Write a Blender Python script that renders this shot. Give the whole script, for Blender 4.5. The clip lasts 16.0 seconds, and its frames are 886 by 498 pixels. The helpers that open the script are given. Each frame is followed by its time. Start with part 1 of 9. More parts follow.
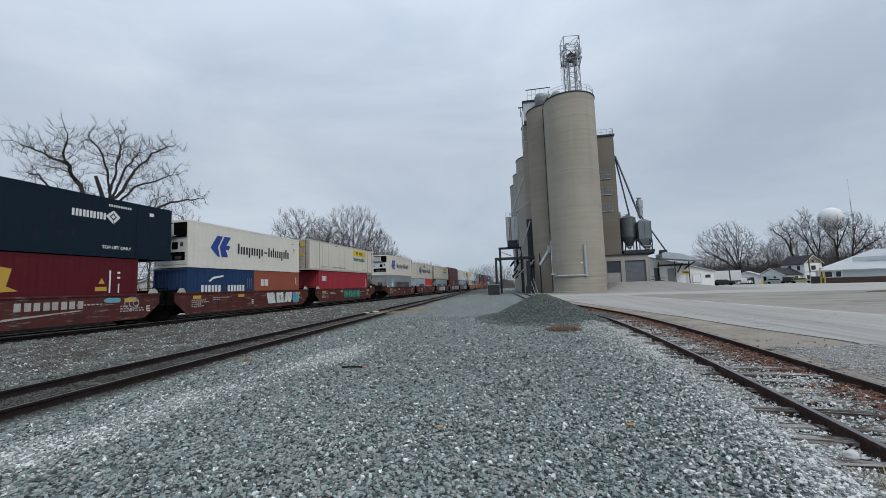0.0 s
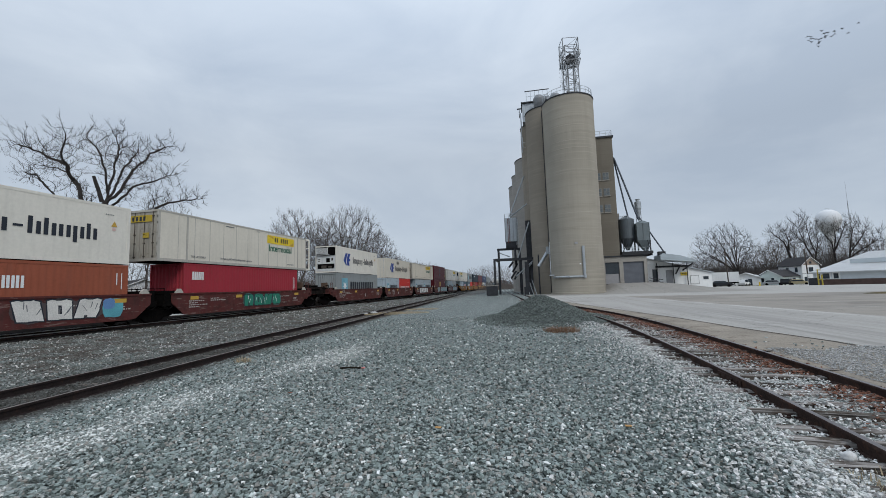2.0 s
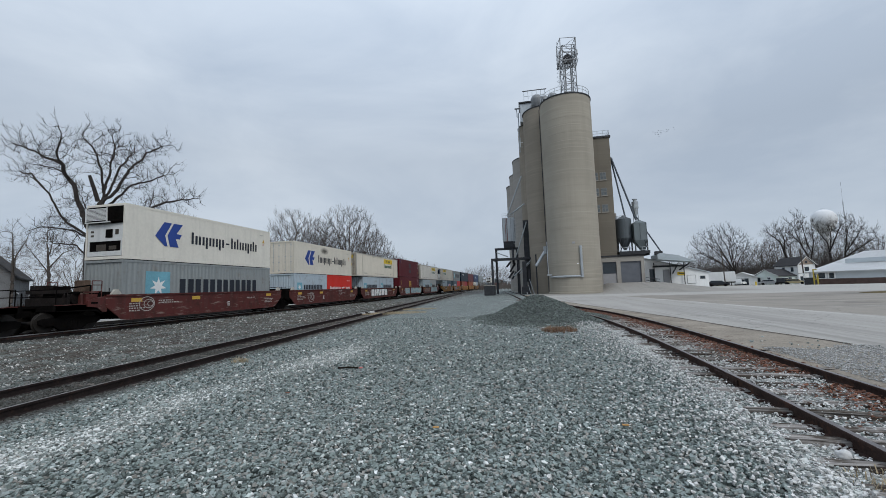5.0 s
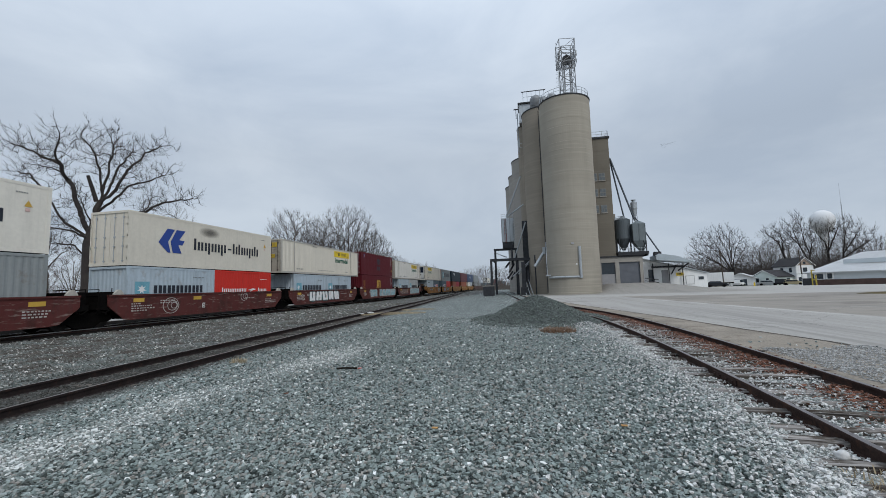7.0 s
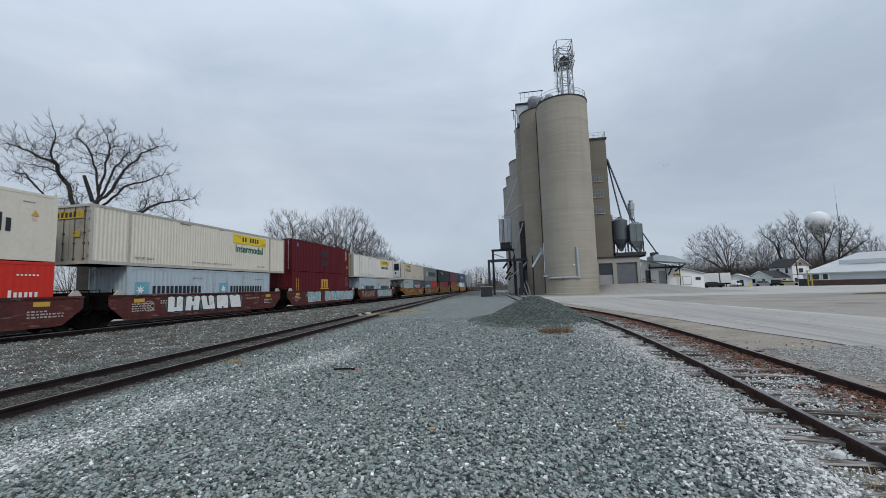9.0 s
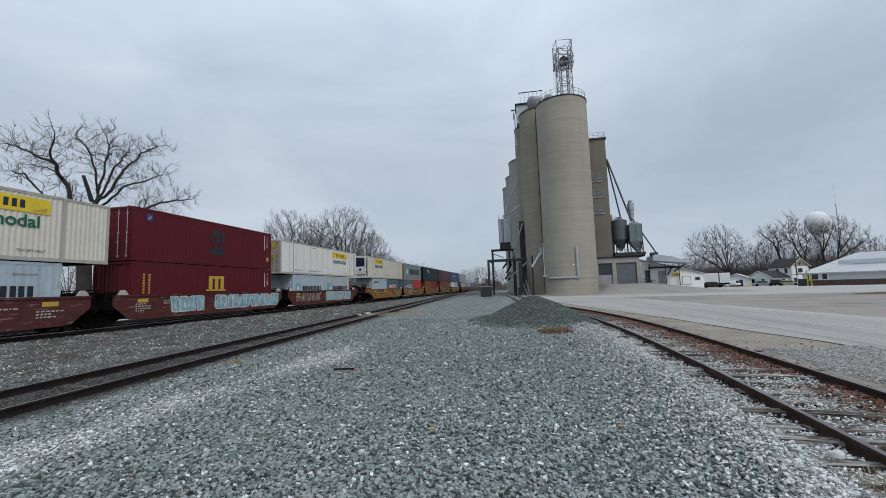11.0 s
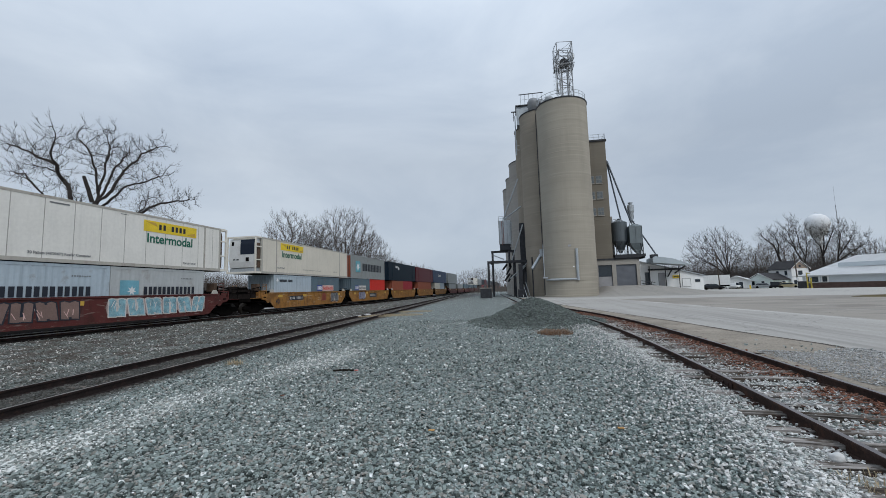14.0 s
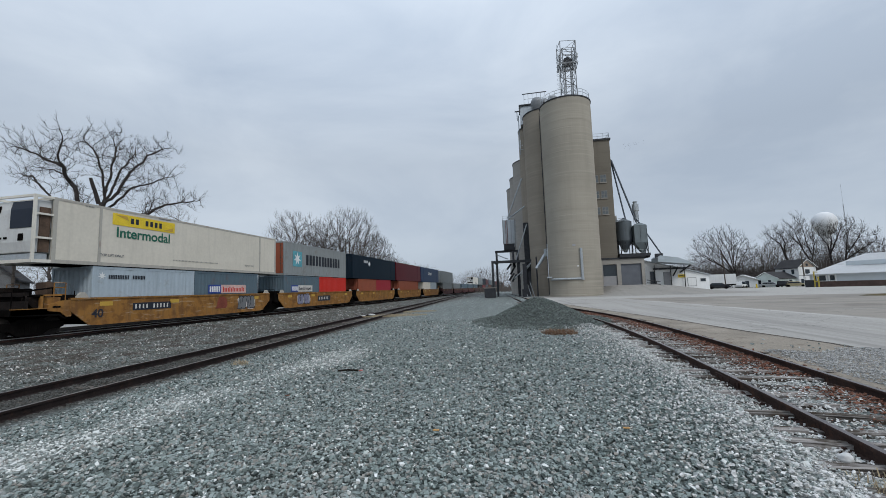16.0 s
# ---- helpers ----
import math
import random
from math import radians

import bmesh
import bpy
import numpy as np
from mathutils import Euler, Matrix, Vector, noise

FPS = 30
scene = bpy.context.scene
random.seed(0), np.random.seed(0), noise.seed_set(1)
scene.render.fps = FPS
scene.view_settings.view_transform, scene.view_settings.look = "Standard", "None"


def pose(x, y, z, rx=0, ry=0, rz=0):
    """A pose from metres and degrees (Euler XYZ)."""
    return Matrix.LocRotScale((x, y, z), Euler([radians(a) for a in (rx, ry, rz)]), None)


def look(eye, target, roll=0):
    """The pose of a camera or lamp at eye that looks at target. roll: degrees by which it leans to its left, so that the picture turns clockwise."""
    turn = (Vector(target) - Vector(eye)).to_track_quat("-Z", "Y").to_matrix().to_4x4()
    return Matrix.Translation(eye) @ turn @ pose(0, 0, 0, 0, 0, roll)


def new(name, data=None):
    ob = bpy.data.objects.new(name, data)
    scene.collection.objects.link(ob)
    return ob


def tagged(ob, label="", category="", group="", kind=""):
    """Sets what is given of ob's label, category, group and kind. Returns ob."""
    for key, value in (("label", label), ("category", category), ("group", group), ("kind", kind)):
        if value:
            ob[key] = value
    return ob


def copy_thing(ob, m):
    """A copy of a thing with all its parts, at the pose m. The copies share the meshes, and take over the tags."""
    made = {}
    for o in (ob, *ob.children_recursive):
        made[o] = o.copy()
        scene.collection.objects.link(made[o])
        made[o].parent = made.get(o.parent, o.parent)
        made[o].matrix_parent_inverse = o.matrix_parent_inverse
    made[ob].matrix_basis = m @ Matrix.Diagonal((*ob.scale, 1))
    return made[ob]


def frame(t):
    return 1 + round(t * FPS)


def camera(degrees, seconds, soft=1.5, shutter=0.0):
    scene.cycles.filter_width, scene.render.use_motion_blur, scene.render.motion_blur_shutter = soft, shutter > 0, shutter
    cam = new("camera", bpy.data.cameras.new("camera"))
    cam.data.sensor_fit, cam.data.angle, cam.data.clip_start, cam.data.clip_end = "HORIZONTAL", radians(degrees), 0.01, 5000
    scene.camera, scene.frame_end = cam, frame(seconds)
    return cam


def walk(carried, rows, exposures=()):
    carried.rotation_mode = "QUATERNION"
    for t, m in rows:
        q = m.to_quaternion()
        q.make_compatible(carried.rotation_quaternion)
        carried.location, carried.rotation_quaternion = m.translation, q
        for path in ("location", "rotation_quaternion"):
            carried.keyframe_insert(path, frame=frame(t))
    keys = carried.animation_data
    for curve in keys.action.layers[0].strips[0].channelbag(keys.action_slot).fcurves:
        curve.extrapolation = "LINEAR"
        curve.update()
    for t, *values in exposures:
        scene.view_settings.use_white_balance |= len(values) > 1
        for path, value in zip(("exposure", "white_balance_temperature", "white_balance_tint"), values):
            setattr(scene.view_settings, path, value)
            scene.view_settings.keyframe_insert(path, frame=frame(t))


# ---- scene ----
cam = camera(95.0, 16.0, soft=0.64)
EYE = (0.0, 0.0, 1.67)
# seconds, turn to the left of the track, tilt up, lean to the left
PATH = [
    (0.0, 11.776, 5.270, -1.935), (0.5, 11.743, 5.265, -1.923), (1.0, 11.675, 5.316, -1.901),
    (1.5, 11.635, 5.350, -1.875), (2.0, 11.583, 5.397, -1.825), (2.5, 11.496, 5.391, -1.836),
    (3.0, 11.439, 5.387, -1.842), (3.5, 11.351, 5.340, -1.904), (4.0, 11.314, 5.332, -1.915),
    (6.5, 11.169, 5.397, -1.810), (7.0, 11.116, 5.415, -1.836), (7.5, 11.013, 5.494, -1.790),
    (8.0, 10.931, 5.489, -1.793), (8.5, 10.839, 5.499, -1.826), (9.0, 10.789, 5.483, -1.827),
    (11.5, 10.719, 5.489, -1.826), (12.0, 10.713, 5.568, -1.776), (12.5, 10.715, 5.577, -1.762),
    (13.0, 10.688, 5.586, -1.722), (13.5, 10.685, 5.630, -1.692), (14.0, 10.730, 5.684, -1.693),
    (14.5, 10.864, 5.703, -1.751), (15.0, 11.050, 5.739, -1.814), (15.5, 11.214, 5.743, -1.839),
    (16.0, 11.287, 5.694, -1.856),
]


def aim(turn, tilt, lean):
    a, b = radians(turn), radians(tilt)
    d = Vector((-math.sin(a) * math.cos(b), math.cos(a) * math.cos(b), math.sin(b)))
    return look(EYE, Vector(EYE) + d * 10, lean)


walk(cam, [(t, aim(a, b, c)) for t, a, b, c in PATH])

# ---- sky and sun ----
world = bpy.data.worlds.new("overcast_sky")
scene.world = world
world.use_nodes = True
wn, wl = world.node_tree.nodes, world.node_tree.links
wn.clear()
w_out, w_bg = wn.new("ShaderNodeOutputWorld"), wn.new("ShaderNodeBackground")
w_sky = wn.new("ShaderNodeTexSky")
w_sky.sky_type, w_sky.sun_disc = "NISHITA", False
w_sky.sun_elevation, w_sky.sun_rotation = radians(42), radians(140)
w_dim = wn.new("ShaderNodeMix")
w_dim.data_type, w_dim.blend_type = "RGBA", "MULTIPLY"
w_dim.inputs["Factor"].default_value = 1.0
wl.new(w_sky.outputs["Color"], w_dim.inputs["A"])
w_dim.inputs["B"].default_value = (0.10, 0.10, 0.10, 1)
w_tc = wn.new("ShaderNodeTexCoord")
w_map = wn.new("ShaderNodeMapping")
w_map.inputs["Scale"].default_value = (1.0, 1.0, 2.4)
w_map.inputs["Location"].default_value = (0.35, 0.2, 0.1)
wl.new(w_tc.outputs["Generated"], w_map.inputs["Vector"])
w_noise = wn.new("ShaderNodeTexNoise")
w_noise.inputs["Scale"].default_value, w_noise.inputs["Detail"].default_value = 1.7, 6.0
w_noise.inputs["Roughness"].default_value, w_noise.inputs["Distortion"].default_value = 0.56, 0.45
wl.new(w_map.outputs["Vector"], w_noise.inputs["Vector"])
w_ramp = wn.new("ShaderNodeValToRGB")
w_ramp.color_ramp.elements[0].position, w_ramp.color_ramp.elements[0].color = 0.33, (0.418, 0.492, 0.595, 1)
w_ramp.color_ramp.elements[1].position, w_ramp.color_ramp.elements[1].color = 0.70, (0.582, 0.652, 0.738, 1)
wl.new(w_noise.outputs["Fac"], w_ramp.inputs["Fac"])
w_mix = wn.new("ShaderNodeMix")
w_mix.data_type = "RGBA"
w_mix.inputs["Factor"].default_value = 0.93
wl.new(w_dim.outputs["Result"], w_mix.inputs["A"])
wl.new(w_ramp.outputs["Color"], w_mix.inputs["B"])
# an overcast dome is brighter towards the zenith
w_sep = wn.new("ShaderNodeSeparateXYZ")
wl.new(w_tc.outputs["Generated"], w_sep.inputs[0])
w_zen = wn.new("ShaderNodeMapRange")
w_zen.inputs["From Min"].default_value, w_zen.inputs["From Max"].default_value = 0.3, 1.0
w_zen.inputs["To Min"].default_value, w_zen.inputs["To Max"].default_value = 1.0, 1.9
wl.new(w_sep.outputs["Z"], w_zen.inputs["Value"])
wl.new(w_zen.outputs["Result"], w_bg.inputs["Strength"])
wl.new(w_mix.outputs["Result"], w_bg.inputs["Color"])
wl.new(w_bg.outputs["Background"], w_out.inputs["Surface"])

sun = new("sun", bpy.data.lights.new("sun", "SUN"))
sun.data.energy, sun.data.angle, sun.data.color = 1.2, radians(18), (1.0, 0.97, 0.93)
sun.matrix_world = look((40, -45, 55), (0, 0, 0))
scene.view_settings.exposure = 0.0


# ---- materials ----
def mat(name, col, rough=0.8, metal=0.0, var=0.2, scale=1.5, fine=25.0, bump=0.15, dist=0.01,
        streak=0.0, streak_col=(0.12, 0.09, 0.07), rust=0.0, rust_col=(0.16, 0.06, 0.03), spec=0.4, rust_at=0.56, scuff=0.0, scuff_col=(0.33, 0.27, 0.24)):
    """A worn surface: broad and fine variation, optional dirt runs down it and rust patches."""
    m = bpy.data.materials.new(name)
    m.use_nodes = True
    n, l = m.node_tree.nodes, m.node_tree.links
    b = n["Principled BSDF"]
    b.inputs["Roughness"].default_value, b.inputs["Metallic"].default_value = rough, metal
    b.inputs["Specular IOR Level"].default_value = spec
    tc, oi = n.new("ShaderNodeTexCoord"), n.new("ShaderNodeObjectInfo")
    add = n.new("ShaderNodeVectorMath")
    mul = n.new("ShaderNodeVectorMath")
    mul.operation = "SCALE"
    mul.inputs[0].default_value = (31.0, 17.0, 0.0)
    l.new(oi.outputs["Random"], mul.inputs["Scale"])
    l.new(tc.outputs["Object"], add.inputs[0])
    l.new(mul.outputs["Vector"], add.inputs[1])
    big, small = n.new("ShaderNodeTexNoise"), n.new("ShaderNodeTexNoise")
    big.inputs["Scale"].default_value, big.inputs["Detail"].default_value = scale, 5
    small.inputs["Scale"].default_value, small.inputs["Detail"].default_value = fine, 4
    l.new(add.outputs["Vector"], big.inputs["Vector"])
    l.new(add.outputs["Vector"], small.inputs["Vector"])
    mean = n.new("ShaderNodeMath")
    mean.operation = "ADD"
    l.new(big.outputs["Fac"], mean.inputs[0])
    l.new(small.outputs["Fac"], mean.inputs[1])
    ramp = n.new("ShaderNodeMapRange")
    ramp.inputs["From Min"].default_value, ramp.inputs["From Max"].default_value = 0.7, 1.3
    l.new(mean.outputs[0], ramp.inputs["Value"])
    mix = n.new("ShaderNodeMix")
    mix.data_type = "RGBA"
    lo, hi = [c * (1 - var) for c in col], [min(1, c * (1 + var)) for c in col]
    mix.inputs["A"].default_value, mix.inputs["B"].default_value = (*lo, 1), (*hi, 1)
    l.new(ramp.outputs["Result"], mix.inputs["Factor"])
    out = mix.outputs["Result"]

    def layer(source, a, z, strength, colour, prev):
        r = n.new("ShaderNodeMapRange")
        r.inputs["From Min"].default_value, r.inputs["From Max"].default_value = a, z
        r.inputs["To Max"].default_value = strength
        l.new(source, r.inputs["Value"])
        x = n.new("ShaderNodeMix")
        x.data_type = "RGBA"
        x.inputs["B"].default_value = (*colour, 1)
        l.new(r.outputs["Result"], x.inputs["Factor"])
        l.new(prev, x.inputs["A"])
        return x.outputs["Result"]

    if streak:
        mp = n.new("ShaderNodeMapping")
        mp.inputs["Scale"].default_value = (5.0, 5.0, 0.35)
        l.new(add.outputs["Vector"], mp.inputs["Vector"])
        sn = n.new("ShaderNodeTexNoise")
        sn.inputs["Scale"].default_value, sn.inputs["Detail"].default_value = 1.0, 5
        l.new(mp.outputs["Vector"], sn.inputs["Vector"])
        out = layer(sn.outputs["Fac"], 0.5, 0.75, streak, streak_col, out)
    if rust:
        rn = n.new("ShaderNodeTexNoise")
        rn.inputs["Scale"].default_value, rn.inputs["Detail"].default_value = scale * 2.3, 8
        rn.inputs["Roughness"].default_value = 0.7
        l.new(add.outputs["Vector"], rn.inputs["Vector"])
        out = layer(rn.outputs["Fac"], rust_at, rust_at + 0.10, rust, rust_col, out)
    if scuff:
        sm, sc = n.new("ShaderNodeMapping"), n.new("ShaderNodeTexNoise")
        sm.inputs["Scale"].default_value = (1.0, 0.9, 5.5)
        sc.inputs["Scale"].default_value, sc.inputs["Detail"].default_value, sc.inputs["Roughness"].default_value = 1.3, 7, 0.66
        l.new(add.outputs["Vector"], sm.inputs["Vector"])
        l.new(sm.outputs["Vector"], sc.inputs["Vector"])
        out = layer(sc.outputs["Fac"], 0.57, 0.68, scuff, scuff_col, out)
    l.new(out, b.inputs["Base Color"])
    if bump:
        bp = n.new("ShaderNodeBump")
        bp.inputs["Strength"].default_value, bp.inputs["Distance"].default_value = bump, dist
        l.new(small.outputs["Fac"], bp.inputs["Height"])
        l.new(bp.outputs["Normal"], b.inputs["Normal"])
    return m


def gravel_material(name, stones):
    """Grey-green crushed stone with whitish patches; loose stones take one colour each."""
    m = bpy.data.materials.new(name)
    m.use_nodes = True
    n, l = m.node_tree.nodes, m.node_tree.links
    b = n["Principled BSDF"]
    b.inputs["Roughness"].default_value = 0.9
    b.inputs["Specular IOR Level"].default_value = 0.12
    geo = n.new("ShaderNodeNewGeometry")
    pos = geo.outputs["Position"]
    if stones:
        pick = geo.outputs["Random Per Island"]
    else:
        vor = n.new("ShaderNodeTexVoronoi")
        vor.inputs["Scale"].default_value = 25.0
        l.new(pos, vor.inputs["Vector"])
        sp = n.new("ShaderNodeSeparateColor")
        l.new(vor.outputs["Color"], sp.inputs[0])
        pick = sp.outputs[0]
    # share of white stones, by place
    white = n.new("ShaderNodeTexNoise")
    white.inputs["Scale"].default_value, white.inputs["Detail"].default_value = 0.45, 5
    white.inputs["Roughness"].default_value = 0.62
    mp = n.new("ShaderNodeMapping")
    mp.inputs["Scale"].default_value = (1.0, 0.42, 1.0)
    mp.inputs["Rotation"].default_value = (0, 0, 0.08)
    l.new(pos, mp.inputs["Vector"])
    l.new(mp.outputs["Vector"], white.inputs["Vector"])
    sep = n.new("ShaderNodeSeparateXYZ")
    l.new(pos, sep.inputs[0])

    def band(x0, w, slope, strength, core=0.0, fade=None):
        # a strip along the yard where the dusty fines lie, about x0 + slope * y
        a = n.new("ShaderNodeMath")
        a.operation = "MULTIPLY_ADD"
        l.new(sep.outputs["Y"], a.inputs[0])
        a.inputs[1].default_value, a.inputs[2].default_value = -slope, -x0
        s = n.new("ShaderNodeMath")
        s.operation = "ADD"
        l.new(sep.outputs["X"], s.inputs[0])
        l.new(a.outputs[0], s.inputs[1])
        ab = n.new("ShaderNodeMath")
        ab.operation = "ABSOLUTE"
        l.new(s.outputs[0], ab.inputs[0])
        r = n.new("ShaderNodeMapRange")
        r.interpolation_type = "SMOOTHSTEP"
        r.inputs["From Min"].default_value, r.inputs["From Max"].default_value = core, w
        r.inputs["To Min"].default_value, r.inputs["To Max"].default_value = strength, 0
        l.new(ab.outputs[0], r.inputs["Value"])
        if fade is None:
            return r.outputs["Result"]
        end, both_ = n.new("ShaderNodeMapRange"), n.new("ShaderNodeMath")
        end.inputs["From Min"].default_value, end.inputs["From Max"].default_value = fade
        end.inputs["To Min"].default_value, end.inputs["To Max"].default_value = 1.0, 0.25
        l.new(sep.outputs["Y"], end.inputs["Value"])
        both_.operation = "MULTIPLY"
        l.new(r.outputs["Result"], both_.inputs[0])
        l.new(end.outputs["Result"], both_.inputs[1])
        return both_.outputs[0]

    total = white.outputs["Fac"]
    for args in ((2.72, 1.3, 0.045, 0.36, 0.25), (5.9, 1.4, 0.03, 0.22), (-5.85, 1.15, 0.09, 0.29, 0.08, (6.5, 12.0)), (-1.35, 0.6, 0.07, 0.05), (3.95, 0.8, 0.0, 0.12)):
        s = n.new("ShaderNodeMath")
        s.operation = "ADD"
        l.new(total, s.inputs[0])
        l.new(band(*args), s.inputs[1])
        total = s.outputs[0]
    share = n.new("ShaderNodeMapRange")
    share.inputs["From Min"].default_value, share.inputs["From Max"].default_value = 0.60, 0.86
    share.inputs["To Min"].default_value, share.inputs["To Max"].default_value = 0.035, 0.46
    l.new(total, share.inputs["Value"])
    less = n.new("ShaderNodeMath")
    less.operation = "LESS_THAN"
    l.new(pick, less.inputs[0])
    l.new(share.outputs["Result"], less.inputs[1])
    # grey stones
    tone = n.new("ShaderNodeMath")
    tone.operation = "FRACT"
    tm = n.new("ShaderNodeMath")
    tm.operation = "MULTIPLY"
    l.new(pick, tm.inputs[0])
    tm.inputs[1].default_value = 37.0
    l.new(tm.outputs[0], tone.inputs[0])
    ramp = n.new("ShaderNodeValToRGB")
    e = ramp.color_ramp.elements
    e[0].position, e[0].color = 0.0, (0.045, 0.055, 0.052, 1)
    low = e.new(0.20)
    low.color = (0.150, 0.182, 0.171, 1)
    e[1].position, e[1].color = 1.0, (0.53, 0.59, 0.565, 1)
    mid = e.new(0.5)
    mid.color = (0.258, 0.305, 0.290, 1)
    cool = e.new(0.75)
    cool.color = (0.290, 0.330, 0.322, 1)
    warm = e.new(0.95)
    warm.color = (0.29, 0.270, 0.245, 1)
    l.new(tone.outputs[0], ramp.inputs["Fac"])
    fine = n.new("ShaderNodeTexNoise")
    fine.inputs["Scale"].default_value, fine.inputs["Detail"].default_value = 90.0, 4
    l.new(pos, fine.inputs["Vector"])
    mix = n.new("ShaderNodeMix")
    mix.data_type = "RGBA"
    l.new(less.outputs[0], mix.inputs["Factor"])
    l.new(ramp.outputs["Color"], mix.inputs["A"])
    mix.inputs["B"].default_value = (0.66, 0.675, 0.655, 1)
    dust = n.new("ShaderNodeMapRange")
    dust.inputs["From Min"].default_value, dust.inputs["From Max"].default_value = 0.58, 0.95
    dust.inputs["To Max"].default_value = 0.4
    l.new(total, dust.inputs["Value"])
    powder = n.new("ShaderNodeMix")
    powder.data_type = "RGBA"
    l.new(dust.outputs["Result"], powder.inputs["Factor"])
    l.new(mix.outputs["Result"], powder.inputs["A"])
    powder.inputs["B"].default_value = (0.50, 0.50, 0.475, 1)
    gr = n.new("ShaderNodeMix")
    gr.data_type, gr.blend_type = "RGBA", "OVERLAY"
    gr.inputs["Factor"].default_value = 0.35
    l.new(powder.outputs["Result"], gr.inputs["A"])
    l.new(fine.outputs["Fac"], gr.inputs["B"])
    out = gr.outputs["Result"]
    # dark soil worked up between and beside the siding rails
    soil = n.new("ShaderNodeMix")
    soil.data_type = "RGBA"
    rag = n.new("ShaderNodeMath")
    rag.operation = "MULTIPLY_ADD"
    l.new(white.outputs["Fac"], rag.inputs[0])
    rag.inputs[1].default_value, rag.inputs[2].default_value = 1.1, -0.05
    ds = n.new("ShaderNodeMath")
    ds.operation = "MULTIPLY"
    l.new(band(-8.05, 2.0, -0.0846, 1.6), ds.inputs[0])
    l.new(rag.outputs[0], ds.inputs[1])
    lim = n.new("ShaderNodeMapRange")
    lim.inputs["From Max"].default_value, lim.inputs["To Max"].default_value = 0.5, 0.82 if stones else 0.9
    l.new(ds.outputs[0], lim.inputs["Value"])
    l.new(lim.outputs["Result"], soil.inputs["Factor"])
    l.new(out, soil.inputs["A"])
    soil.inputs["B"].default_value = (0.047, 0.041, 0.036, 1)
    out = soil.outputs["Result"]
    # brown grime in the ballast towards the main line
    west_side = n.new("ShaderNodeMapRange")
    west_side.inputs["From Min"].default_value, west_side.inputs["From Max"].default_value = -9.3, -11.5
    l.new(sep.outputs["X"], west_side.inputs["Value"])
    blot = n.new("ShaderNodeTexNoise")
    blot.inputs["Scale"].default_value, blot.inputs["Detail"].default_value = 1.1, 7
    blot.inputs["Roughness"].default_value = 0.68
    l.new(pos, blot.inputs["Vector"])
    blot_r = n.new("ShaderNodeMapRange")
    blot_r.inputs["From Min"].default_value, blot_r.inputs["From Max"].default_value = 0.42, 0.58
    blot_r.inputs["To Min"].default_value, blot_r.inputs["To Max"].default_value = 0.30, 0.86
    l.new(blot.outputs["Fac"], blot_r.inputs["Value"])
    grime_f = n.new("ShaderNodeMath")
    grime_f.operation = "MULTIPLY"
    l.new(west_side.outputs["Result"], grime_f.inputs[0])
    l.new(blot_r.outputs["Result"], grime_f.inputs[1])
    grime = n.new("ShaderNodeMix")
    grime.data_type = "RGBA"
    l.new(grime_f.outputs[0], grime.inputs["Factor"])
    l.new(out, grime.inputs["A"])
    grime.inputs["B"].default_value = (0.088, 0.070, 0.058, 1)
    speck = n.new("ShaderNodeMath")
    speck.operation = "GREATER_THAN"
    l.new(tone.outputs[0], speck.inputs[0])
    speck.inputs[1].default_value = 0.955
    pale_f = n.new("ShaderNodeMath")
    pale_f.operation = "MULTIPLY"
    l.new(west_side.outputs["Result"], pale_f.inputs[0])
    l.new(speck.outputs[0], pale_f.inputs[1])
    pale = n.new("ShaderNodeMix")
    pale.data_type = "RGBA"
    l.new(pale_f.outputs[0], pale.inputs["Factor"])
    l.new(grime.outputs["Result"], pale.inputs["A"])
    pale.inputs["B"].default_value = (0.62, 0.60, 0.565, 1)
    out = pale.outputs["Result"]
    if not stones:
        # earth and dead grass far from the yard, and along the main line
        far = n.new("ShaderNodeMapRange")
        far.inputs["From Min"].default_value, far.inputs["From Max"].default_value = 86.0, 96.0
        l.new(sep.outputs["Y"], far.inputs["Value"])
        east = n.new("ShaderNodeMapRange")
        east.inputs["From Min"].default_value, east.inputs["From Max"].default_value = 6.0, 12.0
        l.new(sep.outputs["X"], east.inputs["Value"])
        both = n.new("ShaderNodeMath")
        both.operation = "MULTIPLY"
        l.new(far.outputs["Result"], both.inputs[0])
        l.new(east.outputs["Result"], both.inputs[1])
        west = n.new("ShaderNodeMapRange")
        west.inputs["From Min"].default_value, west.inputs["From Max"].default_value = -27.0, -31.0
        l.new(sep.outputs["X"], west.inputs["Value"])
        mx = n.new("ShaderNodeMath")
        mx.operation = "MAXIMUM"
        l.new(both.outputs[0], mx.inputs[0])
        l.new(west.outputs["Result"], mx.inputs[1])
        gn = n.new("ShaderNodeTexNoise")
        gn.inputs["Scale"].default_value, gn.inputs["Detail"].default_value = 0.8, 8
        l.new(pos, gn.inputs["Vector"])
        gramp = n.new("ShaderNodeValToRGB")
        gramp.color_ramp.elements[0].color = (0.07, 0.065, 0.035, 1)
        gramp.color_ramp.elements[1].color = (0.17, 0.14, 0.085, 1)
        l.new(gn.outputs["Fac"], gramp.inputs["Fac"])
        gm = n.new("ShaderNodeMix")
        gm.data_type = "RGBA"
        l.new(mx.outputs[0], gm.inputs["Factor"])
        l.new(out, gm.inputs["A"])
        l.new(gramp.outputs["Color"], gm.inputs["B"])
        out = gm.outputs["Result"]
        # gaps between the drawn stones darkened, crevice shade put into the colour
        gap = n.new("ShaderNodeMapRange")
